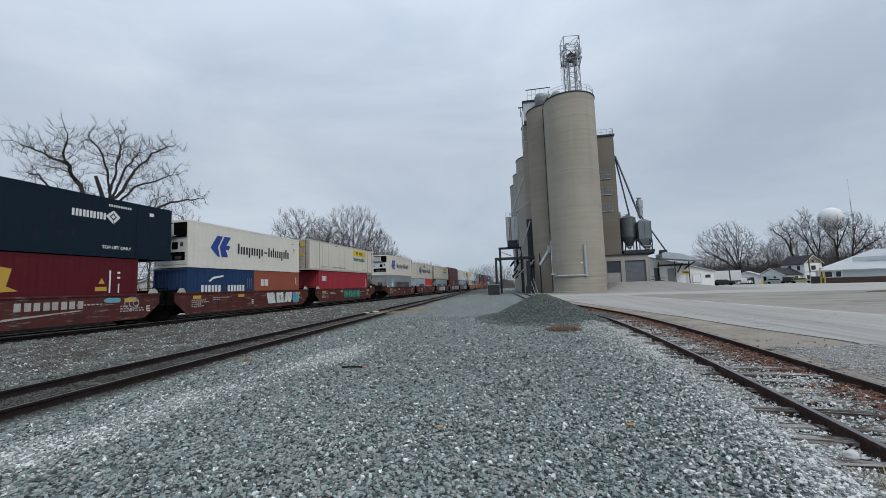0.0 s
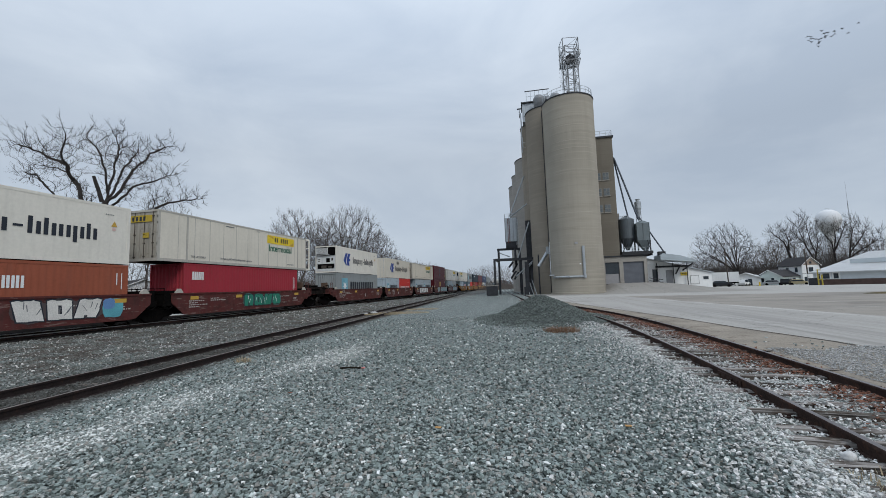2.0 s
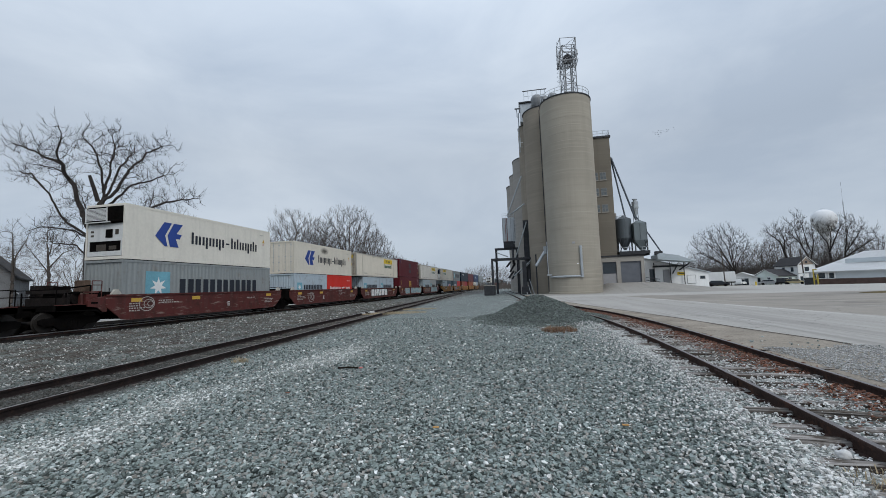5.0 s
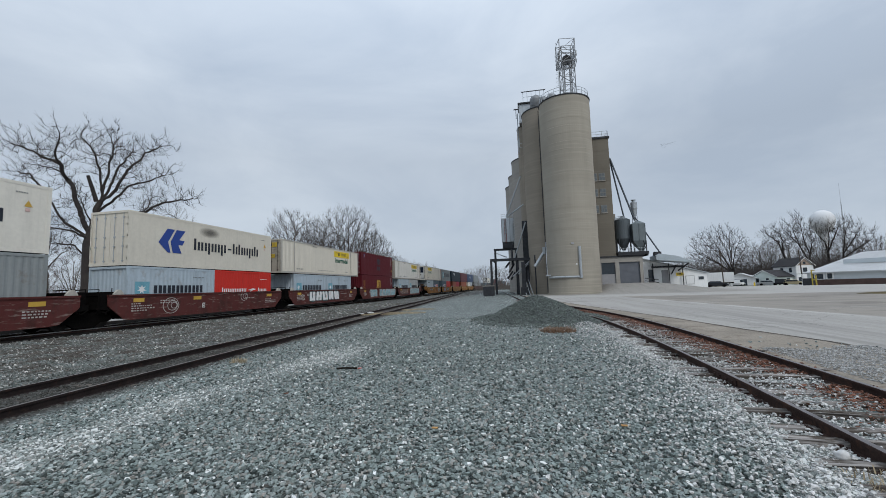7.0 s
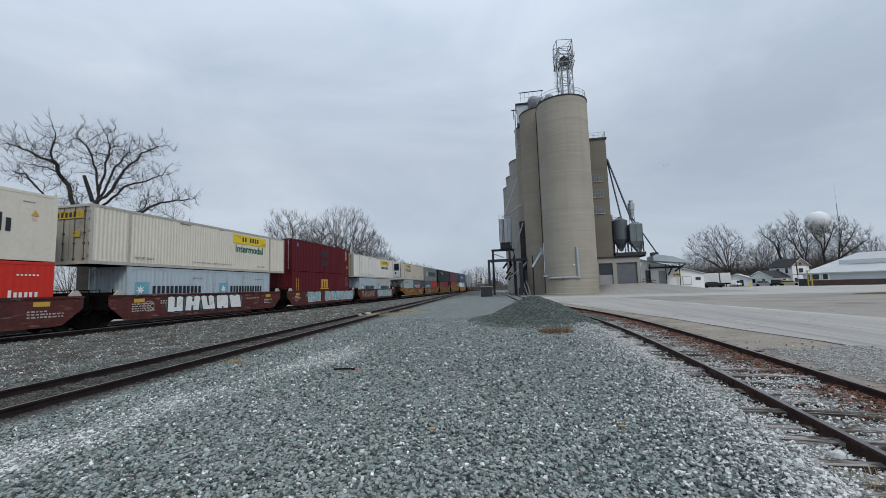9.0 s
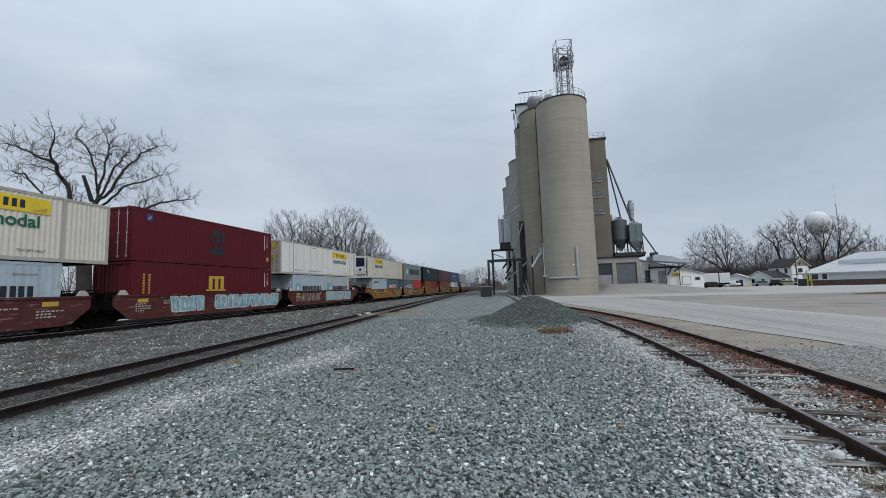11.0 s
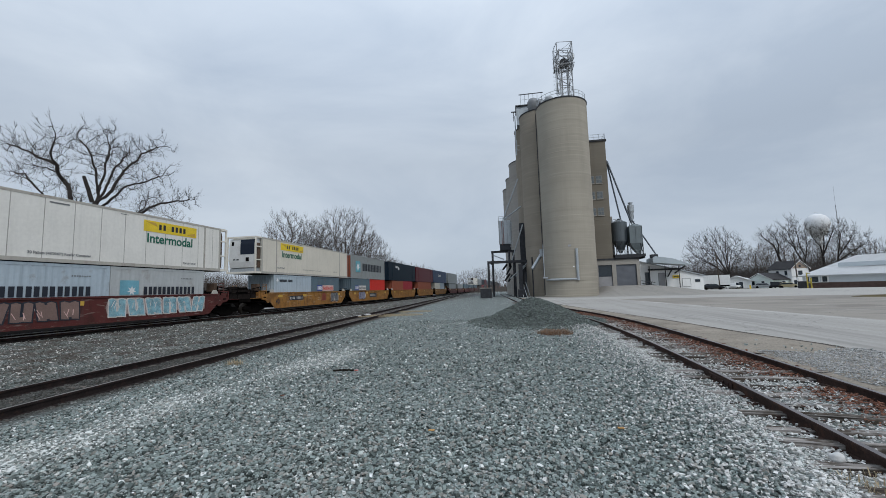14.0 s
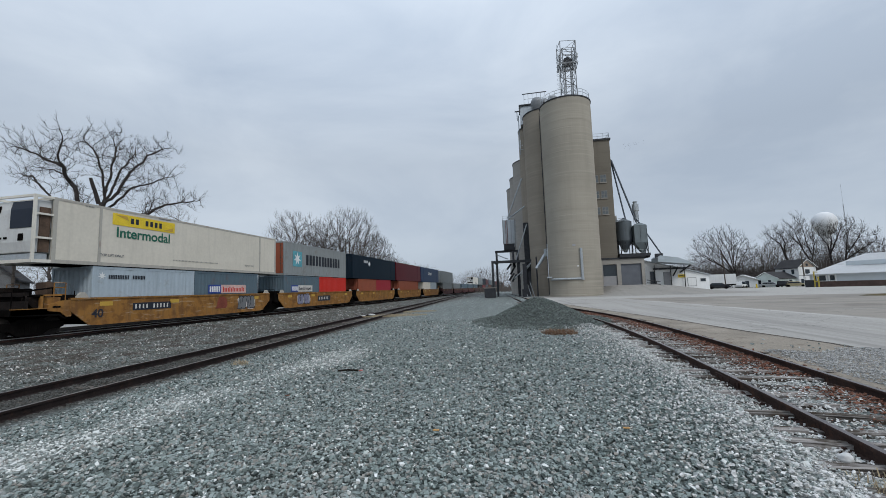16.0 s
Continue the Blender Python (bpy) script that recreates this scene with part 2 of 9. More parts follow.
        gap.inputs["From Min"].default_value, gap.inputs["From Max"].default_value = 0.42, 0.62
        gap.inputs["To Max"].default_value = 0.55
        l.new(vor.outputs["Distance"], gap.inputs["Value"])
        gap_shade = n.new("ShaderNodeMix")
        gap_shade.data_type = "RGBA"
        l.new(gap.outputs["Result"], gap_shade.inputs["Factor"])
        l.new(out, gap_shade.inputs["A"])
        gap_shade.inputs["B"].default_value = (0.030, 0.032, 0.030, 1)
        out = gap_shade.outputs["Result"]
        bp = n.new("ShaderNodeBump")
        bp.inputs["Strength"].default_value, bp.inputs["Distance"].default_value = 0.9, 0.03
        l.new(vor.outputs["Distance"], bp.inputs["Height"])
        bp.invert = True
        l.new(bp.outputs["Normal"], b.inputs["Normal"])
    l.new(out, b.inputs["Base Color"])
    return m


def split_timber(name, col):
    """Old tie wood: grain and dark splits along its length, earth in the worn hollows."""
    m = bpy.data.materials.new(name)
    m.use_nodes = True
    n, l = m.node_tree.nodes, m.node_tree.links
    b = n["Principled BSDF"]
    b.inputs["Roughness"].default_value, b.inputs["Specular IOR Level"].default_value = 0.95, 0.1
    tc, oi = n.new("ShaderNodeTexCoord"), n.new("ShaderNodeObjectInfo")
    shift = n.new("ShaderNodeVectorMath")
    shift.operation = "SCALE"
    shift.inputs[0].default_value = (19.0, 7.0, 3.0)
    l.new(oi.outputs["Random"], shift.inputs["Scale"])
    add = n.new("ShaderNodeVectorMath")
    l.new(tc.outputs["Object"], add.inputs[0])
    l.new(shift.outputs["Vector"], add.inputs[1])

    def grain(scale, detail):
        mp, t = n.new("ShaderNodeMapping"), n.new("ShaderNodeTexNoise")
        mp.inputs["Scale"].default_value = scale
        t.inputs["Scale"].default_value, t.inputs["Detail"].default_value = 1.0, detail
        l.new(add.outputs["Vector"], mp.inputs["Vector"])
        l.new(mp.outputs["Vector"], t.inputs["Vector"])
        return t.outputs["Fac"]
    out = None
    fibre = grain((1.6, 42.0, 42.0), 4)
    for fac, lo, hi, strength, c in ((fibre, 0.42, 0.60, 0.85, [q * 0.42 for q in col]), (grain((0.8, 14.0, 14.0), 3), 0.56, 0.62, 0.95, (0.022, 0.019, 0.016)), (grain((3.0, 5.0, 5.0), 6), 0.50, 0.60, 0.9, (0.060, 0.048, 0.038))):
        r, x = n.new("ShaderNodeMapRange"), n.new("ShaderNodeMix")
        r.inputs["From Min"].default_value, r.inputs["From Max"].default_value, r.inputs["To Max"].default_value = lo, hi, strength
        l.new(fac, r.inputs["Value"])
        x.data_type = "RGBA"
        l.new(r.outputs["Result"], x.inputs["Factor"])
        if out is None:
            x.inputs["A"].default_value = (*col, 1)
        else:
            l.new(out, x.inputs["A"])
        x.inputs["B"].default_value = (*c, 1)
        out = x.outputs["Result"]
    l.new(out, b.inputs["Base Color"])
    bp = n.new("ShaderNodeBump")
    bp.inputs["Strength"].default_value, bp.inputs["Distance"].default_value = 0.8, 0.02
    l.new(fibre, bp.inputs["Height"])
    l.new(bp.outputs["Normal"], b.inputs["Normal"])
    return m


def silo_material(name, col, streak=0.3):
    """Slip-formed concrete: level lift lines, blotches and faint runs of dirt."""
    m = bpy.data.materials.new(name)
    m.use_nodes = True
    n, l = m.node_tree.nodes, m.node_tree.links
    b = n["Principled BSDF"]
    b.inputs["Roughness"].default_value, b.inputs["Specular IOR Level"].default_value = 0.92, 0.25
    tc = n.new("ShaderNodeTexCoord")

    def layer(scale, detail, factor_range, colour, prev, strength):
        mp, t = n.new("ShaderNodeMapping"), n.new("ShaderNodeTexNoise")
        mp.inputs["Scale"].default_value = scale
        t.inputs["Scale"].default_value, t.inputs["Detail"].default_value = 1.0, detail
        l.new(tc.outputs["Object"], mp.inputs["Vector"])
        l.new(mp.outputs["Vector"], t.inputs["Vector"])
        r = n.new("ShaderNodeMapRange")
        r.inputs["From Min"].default_value, r.inputs["From Max"].default_value = factor_range
        r.inputs["To Max"].default_value = strength
        l.new(t.outputs["Fac"], r.inputs["Value"])
        x = n.new("ShaderNodeMix")
        x.data_type = "RGBA"
        l.new(r.outputs["Result"], x.inputs["Factor"])
        if prev is None:
            x.inputs["A"].default_value = (*col, 1)
        else:
            l.new(prev, x.inputs["A"])
        x.inputs["B"].default_value = (*colour, 1)
        return x.outputs["Result"], t.outputs["Fac"]
    out, _ = layer((0.22, 0.22, 0.12), 5, (0.42, 0.68), [c * 0.80 for c in col], None, 0.8)
    out, lift = layer((0.10, 0.10, 1.6), 3, (0.5, 0.7), [c * 0.80 for c in col], out, 0.45)
    out, _ = layer((0.12, 0.12, 5.0), 2, (0.55, 0.7), [min(1, c * 1.14) for c in col], out, 0.5)
    out, _ = layer((0.55, 0.55, 0.03), 5, (0.54, 0.78), [c * 0.62 for c in col], out, streak)
    l.new(out, b.inputs["Base Color"])
    bp = n.new("ShaderNodeBump")
    bp.inputs["Strength"].default_value, bp.inputs["Distance"].default_value = 0.35, 0.05
    l.new(lift, bp.inputs["Height"])
    l.new(bp.outputs["Normal"], b.inputs["Normal"])
    return m


def pavement_material(name):
    """Worn concrete and asphalt: patches, wheel-polished bands along the lot, cracks."""
    m = bpy.data.materials.new(name)
    m.use_nodes = True
    n, l = m.node_tree.nodes, m.node_tree.links
    b = n["Principled BSDF"]
    b.inputs["Roughness"].default_value, b.inputs["Specular IOR Level"].default_value = 0.9, 0.3
    tc = n.new("ShaderNodeTexCoord")

    def noise_at(scale, turn, detail):
        mp, t = n.new("ShaderNodeMapping"), n.new("ShaderNodeTexNoise")
        mp.inputs["Scale"].default_value, mp.inputs["Rotation"].default_value = scale, (0, 0, turn)
        t.inputs["Scale"].default_value, t.inputs["Detail"].default_value = 1.0, detail
        l.new(tc.outputs["Object"], mp.inputs["Vector"])
        l.new(mp.outputs["Vector"], t.inputs["Vector"])
        return t.outputs["Fac"]

    def over(prev, fac, a, z, strength, colour):
        r = n.new("ShaderNodeMapRange")
        r.inputs["From Min"].default_value, r.inputs["From Max"].default_value = a, z
        r.inputs["To Max"].default_value = strength
        l.new(fac, r.inputs["Value"])
        x = n.new("ShaderNodeMix")
        x.data_type = "RGBA"
        l.new(r.outputs["Result"], x.inputs["Factor"])
        if isinstance(prev, tuple):
            x.inputs["A"].default_value = prev
        else:
            l.new(prev, x.inputs["A"])
        x.inputs["B"].default_value = (*colour, 1)
        return x.outputs["Result"]
    sep = n.new("ShaderNodeSeparateXYZ")
    l.new(tc.outputs["Object"], sep.inputs[0])

    def combine(kx, ky, c, fac, k):
        # kx * x + ky * y + c, with a ragged edge
        a1, a2, a3 = (n.new("ShaderNodeMath") for _ in range(3))
        for q in (a1, a2, a3):
            q.operation = "MULTIPLY_ADD"
        l.new(sep.outputs["X"], a1.inputs[0])
        a1.inputs[1].default_value, a1.inputs[2].default_value = kx, c
        l.new(sep.outputs["Y"], a2.inputs[0])
        a2.inputs[1].default_value = ky
        l.new(a1.outputs[0], a2.inputs[2])
        l.new(fac, a3.inputs[0])
        a3.inputs[1].default_value = k
        l.new(a2.outputs[0], a3.inputs[2])
        return a3.outputs[0]

    def times_(p, q, op="MULTIPLY"):
        x = n.new("ShaderNodeMath")
        x.operation, x.use_clamp = op, op == "MULTIPLY"
        l.new(p, x.inputs[0])
        l.new(q, x.inputs[1])
        return x.outputs[0]

    def step(v, a, z):
        r = n.new("ShaderNodeMapRange")
        r.inputs["From Min"].default_value, r.inputs["From Max"].default_value = a, z
        l.new(v, r.inputs["Value"])
        return r.outputs["Result"]
    edge = noise_at((0.35, 0.35, 1), 0.0, 6)
    lane = noise_at((1.1, 0.03, 1), 0.0985, 5)
    out = over((0.375, 0.358, 0.33, 1), noise_at((0.05, 0.03, 1), 0.25, 4), 0.46, 0.58, 0.6, (0.32, 0.302, 0.278))
    # wheel-worn lanes along the lot
    out = over(out, lane, 0.52, 0.66, 0.6, (0.245, 0.232, 0.215))
    out = over(out, noise_at((0.8, 0.02, 1), 0.06, 5), 0.55, 0.68, 0.5, (0.47, 0.45, 0.42))
    # brown asphalt beside the lanes, and the paler street beyond it
    s_in = combine(1.0, 0.0987, -15.6, edge, 1.6)
    s_out = combine(-0.17, -1.0, 50.2, edge, 2.4)
    patch = times_(step(s_in, 0.0, 0.9), step(s_out, -0.4, 0.8))
    out = over(out, patch, 0.0, 1.0, 0.85, (0.272, 0.242, 0.206))
    tar = times_(step(noise_at((0.15, 0.34, 1), 0.12, 7), 0.48, 0.68), patch)
    out = over(out, tar, 0.0, 1.0, 0.6, (0.150, 0.138, 0.122))
    out = over(out, times_(step(noise_at((0.3, 0.6, 1), -0.1, 6), 0.55, 0.72), patch), 0.0, 1.0, 0.5, (0.36, 0.335, 0.30))
    out = over(out, times_(step(noise_at((0.20, 0.50, 1), 0.10, 8), 0.57, 0.63), patch), 0.0, 1.0, 0.65, (0.150, 0.132, 0.112))
    out = over(out, times_(step(noise_at((0.14, 0.9, 1), 0.14, 6), 0.60, 0.66), patch), 0.0, 1.0, 0.5, (0.42, 0.395, 0.355))
    out = over(out, noise_at((1.6, 0.035, 1), 0.09, 6), 0.57, 0.66, 0.45, (0.205, 0.193, 0.178))
    beyond = times_(step(sep.outputs["X"], 27.0, 33.0), step(sep.outputs["Y"], 59.0, 56.0), "MAXIMUM")
    out = over(out, times_(step(s_out, 0.6, -0.8), beyond), 0.0, 1.0, 0.6, (0.43, 0.415, 0.385))
    out = over(out, times_(step(sep.outputs["Y"], 56.5, 60.0), step(sep.outputs["X"], 31.0, 26.0)), 0.0, 1.0, 0.6, (0.255, 0.238, 0.212))
    line = combine(1.0, 0.0987, -15.35, edge, 0.5)
    worn = n.new("ShaderNodeMath")
    worn.operation = "ABSOLUTE"
    l.new(line, worn.inputs[0])
    out = over(out, times_(times_(step(worn.outputs[0], 0.32, 0.08), step(noise_at((0.6, 0.25, 1), 0, 6), 0.40, 0.58)), step(s_out, -0.2, 0.6)), 0.0, 1.0, 0.75, (0.53, 0.515, 0.485))
    out = over(out, noise_at((0.16, 0.10, 1), 0.6, 6), 0.60, 0.66, 0.4, (0.22, 0.212, 0.20))
    fine = noise_at((9, 9, 9), 0, 5)
    out = over(out, fine, 0.5, 0.75, 0.5, (0.20, 0.195, 0.185))
    vo = n.new("ShaderNodeTexVoronoi")
    vo.feature = "DISTANCE_TO_EDGE"
    vo.inputs["Scale"].default_value = 0.16
    wob = n.new("ShaderNodeTexNoise")
    wob.inputs["Scale"].default_value, wob.inputs["Detail"].default_value = 0.8, 5
    l.new(tc.outputs["Object"], wob.inputs["Vector"])
    sh = n.new("ShaderNodeMix")
    sh.data_type, sh.blend_type = "RGBA", "LINEAR_LIGHT"
    sh.inputs["Factor"].default_value = 0.9
    l.new(tc.outputs["Object"], sh.inputs["A"])
    l.new(wob.outputs["Color"], sh.inputs["B"])
    l.new(sh.outputs["Result"], vo.inputs["Vector"])
    out = over(out, vo.outputs["Distance"], 0.005, 0.0015, 0.4, (0.09, 0.085, 0.08))
    l.new(out, b.inputs["Base Color"])
    bp = n.new("ShaderNodeBump")
    bp.inputs["Strength"].default_value, bp.inputs["Distance"].default_value = 0.3, 0.01
    l.new(fine, bp.inputs["Height"])
    l.new(bp.outputs["Normal"], b.inputs["Normal"])
    return m


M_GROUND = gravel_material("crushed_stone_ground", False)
M_STONE = gravel_material("crushed_stone", True)
M_RAIL = mat("rusty_rail_steel", (0.044, 0.028, 0.024), 0.8, 0.0, 0.35, 3, 40, 0.2, 0.004, spec=0.12, rust=0.5, rust_col=(0.105, 0.052, 0.034), rust_at=0.52)
M_RAILDARK = mat("dark_oxidised_rail_steel", (0.024, 0.018, 0.017), 0.8, 0.0, 0.35, 3, 40, 0.2, 0.004, spec=0.12, rust=0.5, rust_col=(0.055, 0.030, 0.022), rust_at=0.54)
M_SHINE = mat("polished_rail_head", (0.42, 0.40, 0.385), 0.35, 0.8, 0.2, 2, 60, 0.0)
M_RAILHEAD = mat("worn_rail_head", (0.22, 0.19, 0.18), 0.38, 0.9, 0.3, 2, 60, 0.05, 0.002)
M_TIEDARK = mat("near_black_timber", (0.024, 0.021, 0.018), 0.95, 0, 0.4, 3, 40, 0.4, 0.01, spec=0.0)
M_TIE = mat("weathered_timber", (0.105, 0.090, 0.077), 0.92, 0, 0.45, 3, 45, 0.5, 0.012, streak=0.3, streak_col=(0.05, 0.045, 0.04))
M_CONCRETE = silo_material("silo_concrete", (0.345, 0.317, 0.264))
M_CONCRETE2 = silo_material("aged_brown_concrete", (0.185, 0.166, 0.135), 0.55)
M_CONCRETE3 = silo_material("grey_concrete", (0.335, 0.318, 0.29), 0.5)
M_ASPHALT = pavement_material("old_pavement")
M_ROADPALE = mat("pale_worn_road", (0.33, 0.325, 0.315), 0.9, 0, 0.2, 0.4, 9, 0.2, 0.01, spec=0.2)
M_TOWER = mat("weathered_tower_steel", (0.25, 0.26, 0.27), 0.6, 0.4, 0.2, 1, 14, 0.05)
M_BED = mat("shaded_track_bed", (0.016, 0.0145, 0.0135), 0.97, 0, 0.55, 1.2, 22, 0.8, 0.03, spec=0.0)
M_STEEL = mat("galvanised_steel", (0.42, 0.45, 0.47), 0.45, 0.6, 0.14, 0.8, 14, 0.06, 0.006, streak=0.3, streak_col=(0.22, 0.21, 0.2))
M_DARKSTEEL = mat("dark_painted_steel", (0.030, 0.032, 0.037), 0.6, 0.1, 0.4, 2, 25, 0.15, 0.006, rust=0.2, rust_col=(0.07, 0.04, 0.03))
M_BLACK = mat("black_running_gear", (0.0065, 0.006, 0.0058), 0.92, 0.0, 0.4, 3, 25, 0.2, 0.01, rust=0.3, rust_col=(0.020, 0.012, 0.008), spec=0.0)
M_BARK = mat("grey_brown_bark", (0.085, 0.072, 0.062), 0.95, 0, 0.35, 2, 30, 0.5, 0.02)
M_BARKDARK = mat("damp_dark_bark", (0.040, 0.034, 0.031), 0.95, 0, 0.35, 2, 30, 0.5, 0.02)
M_TWIGDARK = mat("dark_bare_twigs", (0.046, 0.040, 0.037), 0.95, 0, 0.25, 0.6, 9, 0)
M_TWIGMID = mat("brown_bare_twigs", (0.060, 0.051, 0.046), 0.95, 0, 0.25, 0.6, 9, 0)
M_TWIG = mat("thin_bare_twigs", (0.105, 0.091, 0.082), 0.95, 0, 0.25, 0.6, 9, 0)
# paler than the nearer twigs, distance haze put into the colour
M_TWIGFAR = mat("hazed_bare_twigs", (0.125, 0.110, 0.102), 0.95, 0, 0.2, 0.6, 9, 0)
M_WHITE = mat("white_siding", (0.78, 0.79, 0.785), 0.75, 0, 0.06, 0.5, 9, 0.08, 0.006, streak=0.15, streak_col=(0.45, 0.44, 0.42))
M_GLASS = mat("dark_window_glass", (0.03, 0.04, 0.05), 0.08, 0, 0.2, 1, 5, 0)
M_ROOFDARK = mat("asphalt_shingles", (0.035, 0.034, 0.036), 0.9, 0, 0.25, 1, 18, 0.3, 0.01)
M_ROOFPALE = mat("dull_white_roofing", (0.50, 0.51, 0.515), 0.6, 0.1, 0.12, 0.35, 7, 0.05, streak=0.3, streak_col=(0.36, 0.36, 0.36))
M_ROOFWHITE = mat("white_metal_roofing", (0.68, 0.69, 0.70), 0.5, 0.1, 0.06, 0.5, 9, 0.05)
M_BRICK = mat("dark_brick", (0.10, 0.065, 0.055), 0.9, 0, 0.3, 1.5, 22, 0.3, 0.01)
M_YELLOW = mat("yellow_paint", (0.72, 0.52, 0.03), 0.6, 0, 0.15, 2, 20, 0.05)
M_DRYGRASS = mat("dead_grass", (0.38, 0.31, 0.205), 0.95, 0, 0.35, 3, 30, 0)


# ---- building helpers ----
def part(name, bm, material, parent=None, label="", smooth=False, bevel=0.0):
    me = bpy.data.meshes.new(name)
    bm.normal_update()
    bm.to_mesh(me)
    bm.free()
    if smooth:
        me.polygons.foreach_set("use_smooth", [True] * len(me.polygons))
    for m in material if isinstance(material, (list, tuple)) else [material]:
        me.materials.append(m)
    ob = new(name, me)
    if parent is not None:
        ob.parent = parent
    if label:
        ob["label"] = label
    if bevel:
        md = ob.modifiers.new("edge", "BEVEL")
        md.width, md.segments, md.limit_method = bevel, 2, "ANGLE"
    return ob


def empty(name, label, category, group="", at=(0, 0, 0), turn=0):
    ob = new(name)
    ob.matrix_basis = pose(*at, 0, 0, turn)
    return tagged(ob, label, category, group)


def box(bm, x0, x1, y0, y1, z0, z1, mi=0):
    v = [bm.verts.new(p) for p in ((x0, y0, z0), (x1, y0, z0), (x1, y1, z0), (x0, y1, z0), (x0, y0, z1), (x1, y0, z1), (x1, y1, z1), (x0, y1, z1))]
    for f in ((3, 2, 1, 0), (4, 5, 6, 7), (0, 1, 5, 4), (1, 2, 6, 5), (2, 3, 7, 6), (3, 0, 4, 7)):
        bm.faces.new([v[i] for i in f]).material_index = mi
    return v


def boxes(*bs):
    bm = bmesh.new()
    for b in bs:
        box(bm, *b)
    return bm


def tube(bm, a, b, r, n=8, r2=None):
    """A round bar from a to b."""
    a, b = Vector(a), Vector(b)
    r2 = r if r2 is None else r2
    q = (b - a).to_track_quat("Z", "Y")
    ring = []
    for p, rr in ((a, r), (b, r2)):
        ring.append([bm.verts.new(p + q @ Vector((math.cos(2 * math.pi * i / n) * rr, math.sin(2 * math.pi * i / n) * rr, 0))) for i in range(n)])
    for i in range(n):
        bm.faces.new((ring[0][i], ring[0][(i + 1) % n], ring[1][(i + 1) % n], ring[1][i]))
    bm.faces.new(ring[0][::-1])
    bm.faces.new(ring[1])


def tubes(lines, r, n=8):
    bm = bmesh.new()
    for a, b in lines:
        tube(bm, a, b, r, n)
    return bm


def lathe(bm, profile, n=48, cx=0.0, cy=0.0, mi=0):
    """Turn a profile of (radius, z) about an upright axis."""
    rings = []
    for r, z in profile:
        rings.append([bm.verts.new((cx + r * math.cos(2 * math.pi * i / n), cy + r * math.sin(2 * math.pi * i / n), z)) for i in range(n)])
    for a, b in zip(rings, rings[1:]):
        for i in range(n):
            bm.faces.new((a[i], a[(i + 1) % n], b[(i + 1) % n], b[i])).material_index = mi
    bm.faces.new(rings[0][::-1]).material_index = mi
    bm.faces.new(rings[-1]).material_index = mi


def prism(bm, outline, axis, a, b, mi=0):
    """Extrude a closed outline of 2D points along 'x', 'y' or 'z' from a to b."""
    def at(p, k):
        return {"x": (k, p[0], p[1]), "y": (p[0], k, p[1]), "z": (p[0], p[1], k)}[axis]
    va, vb = [bm.verts.new(at(p, a)) for p in outline], [bm.verts.new(at(p, b)) for p in outline]
    n = len(outline)
    for i in range(n):
        bm.faces.new((va[i], va[(i + 1) % n], vb[(i + 1) % n], vb[i])).material_index = mi
    bm.faces.new(va[::-1]).material_index = mi
    bm.faces.new(vb).material_index = mi
    bmesh.ops.recalc_face_normals(bm, faces=bm.faces)


def raw(name, verts, faces, material, parent=None, smooth=False):
    me = bpy.data.meshes.new(name)
    me.from_pydata(verts, [], faces)
    if smooth:
        me.polygons.foreach_set("use_smooth", [True] * len(me.polygons))
    me.materials.append(material)
    ob = new(name, me)
    if parent is not None:
        ob.parent = parent
    return ob


# ---- ground ----
def smooth(a, b, v):
    k = np.clip((np.asarray(v, float) - a) / (b - a), 0, 1)
    return k * k * (3 - 2 * k)


SPUR_Y = np.arange(-30.0, 121.0, 0.5)
SPUR_SLOPE = np.interp(SPUR_Y, [-30, 4, 10, 16, 20, 24, 28, 36, 46, 120], [0.08, 0.07, 0.03, -0.02, -0.08, -0.15, -0.18, -0.15, -0.085, -0.085])
SPUR_X = np.cumsum(SPUR_SLOPE * 0.5)
SPUR_X += 4.12 - np.interp(12.0, SPUR_Y, SPUR_X)


def spur(y):
    return np.interp(y, SPUR_Y, SPUR_X)


def lot_edge(y):
    return np.interp(y, [-30, 10, 12, 15, 19, 25, 31, 45, 58, 70], [7.4, 7.4, 7.35, 6.8, 6.35, 5.3, 4.3, 2.2, 1.2, 0.8])


def height(x, y):
    x, y = np.asarray(x, float), np.asarray(y, float)
    h = 0.09 * smooth(-18.0, -19.2, x) * smooth(-26, -24, x)
    ramp = 1.42 * smooth(58, 72.5, y) * smooth(10.5, 14, x) * (1 - 0.9 * smooth(19.5, 31.5, x))
    r = np.hypot(x, y)
    fall = smooth(22, 34, x) * (0.45 * smooth(84, 112, r) + 0.4 * smooth(112, 165, r))
    spur_bed = 0.06 * smooth(1.5, 1.0, np.abs(x - spur(y))) * smooth(70, 50, y) * smooth(-30, -20, y)
    side = x - (-8.555 - 0.0846 * (y - 6))
    siding_bed = 0.085 * smooth(1.9, 1.1, np.abs(side)) * smooth(120, 90, y)
    return h + ramp - fall - spur_bed - siding_bed


def axis(lo, hi, near_lo, near_hi, step, grow=1.35):
    a = list(np.arange(near_lo, near_hi + step / 2, step))
    s = step
    while a[-1] < hi:
        s *= grow
        a.append(min(hi, a[-1] + s))
    s = step
    while a[0] > lo:
        s *= grow
        a.insert(0, max(lo, a[0] - s))
    return np.array(a)


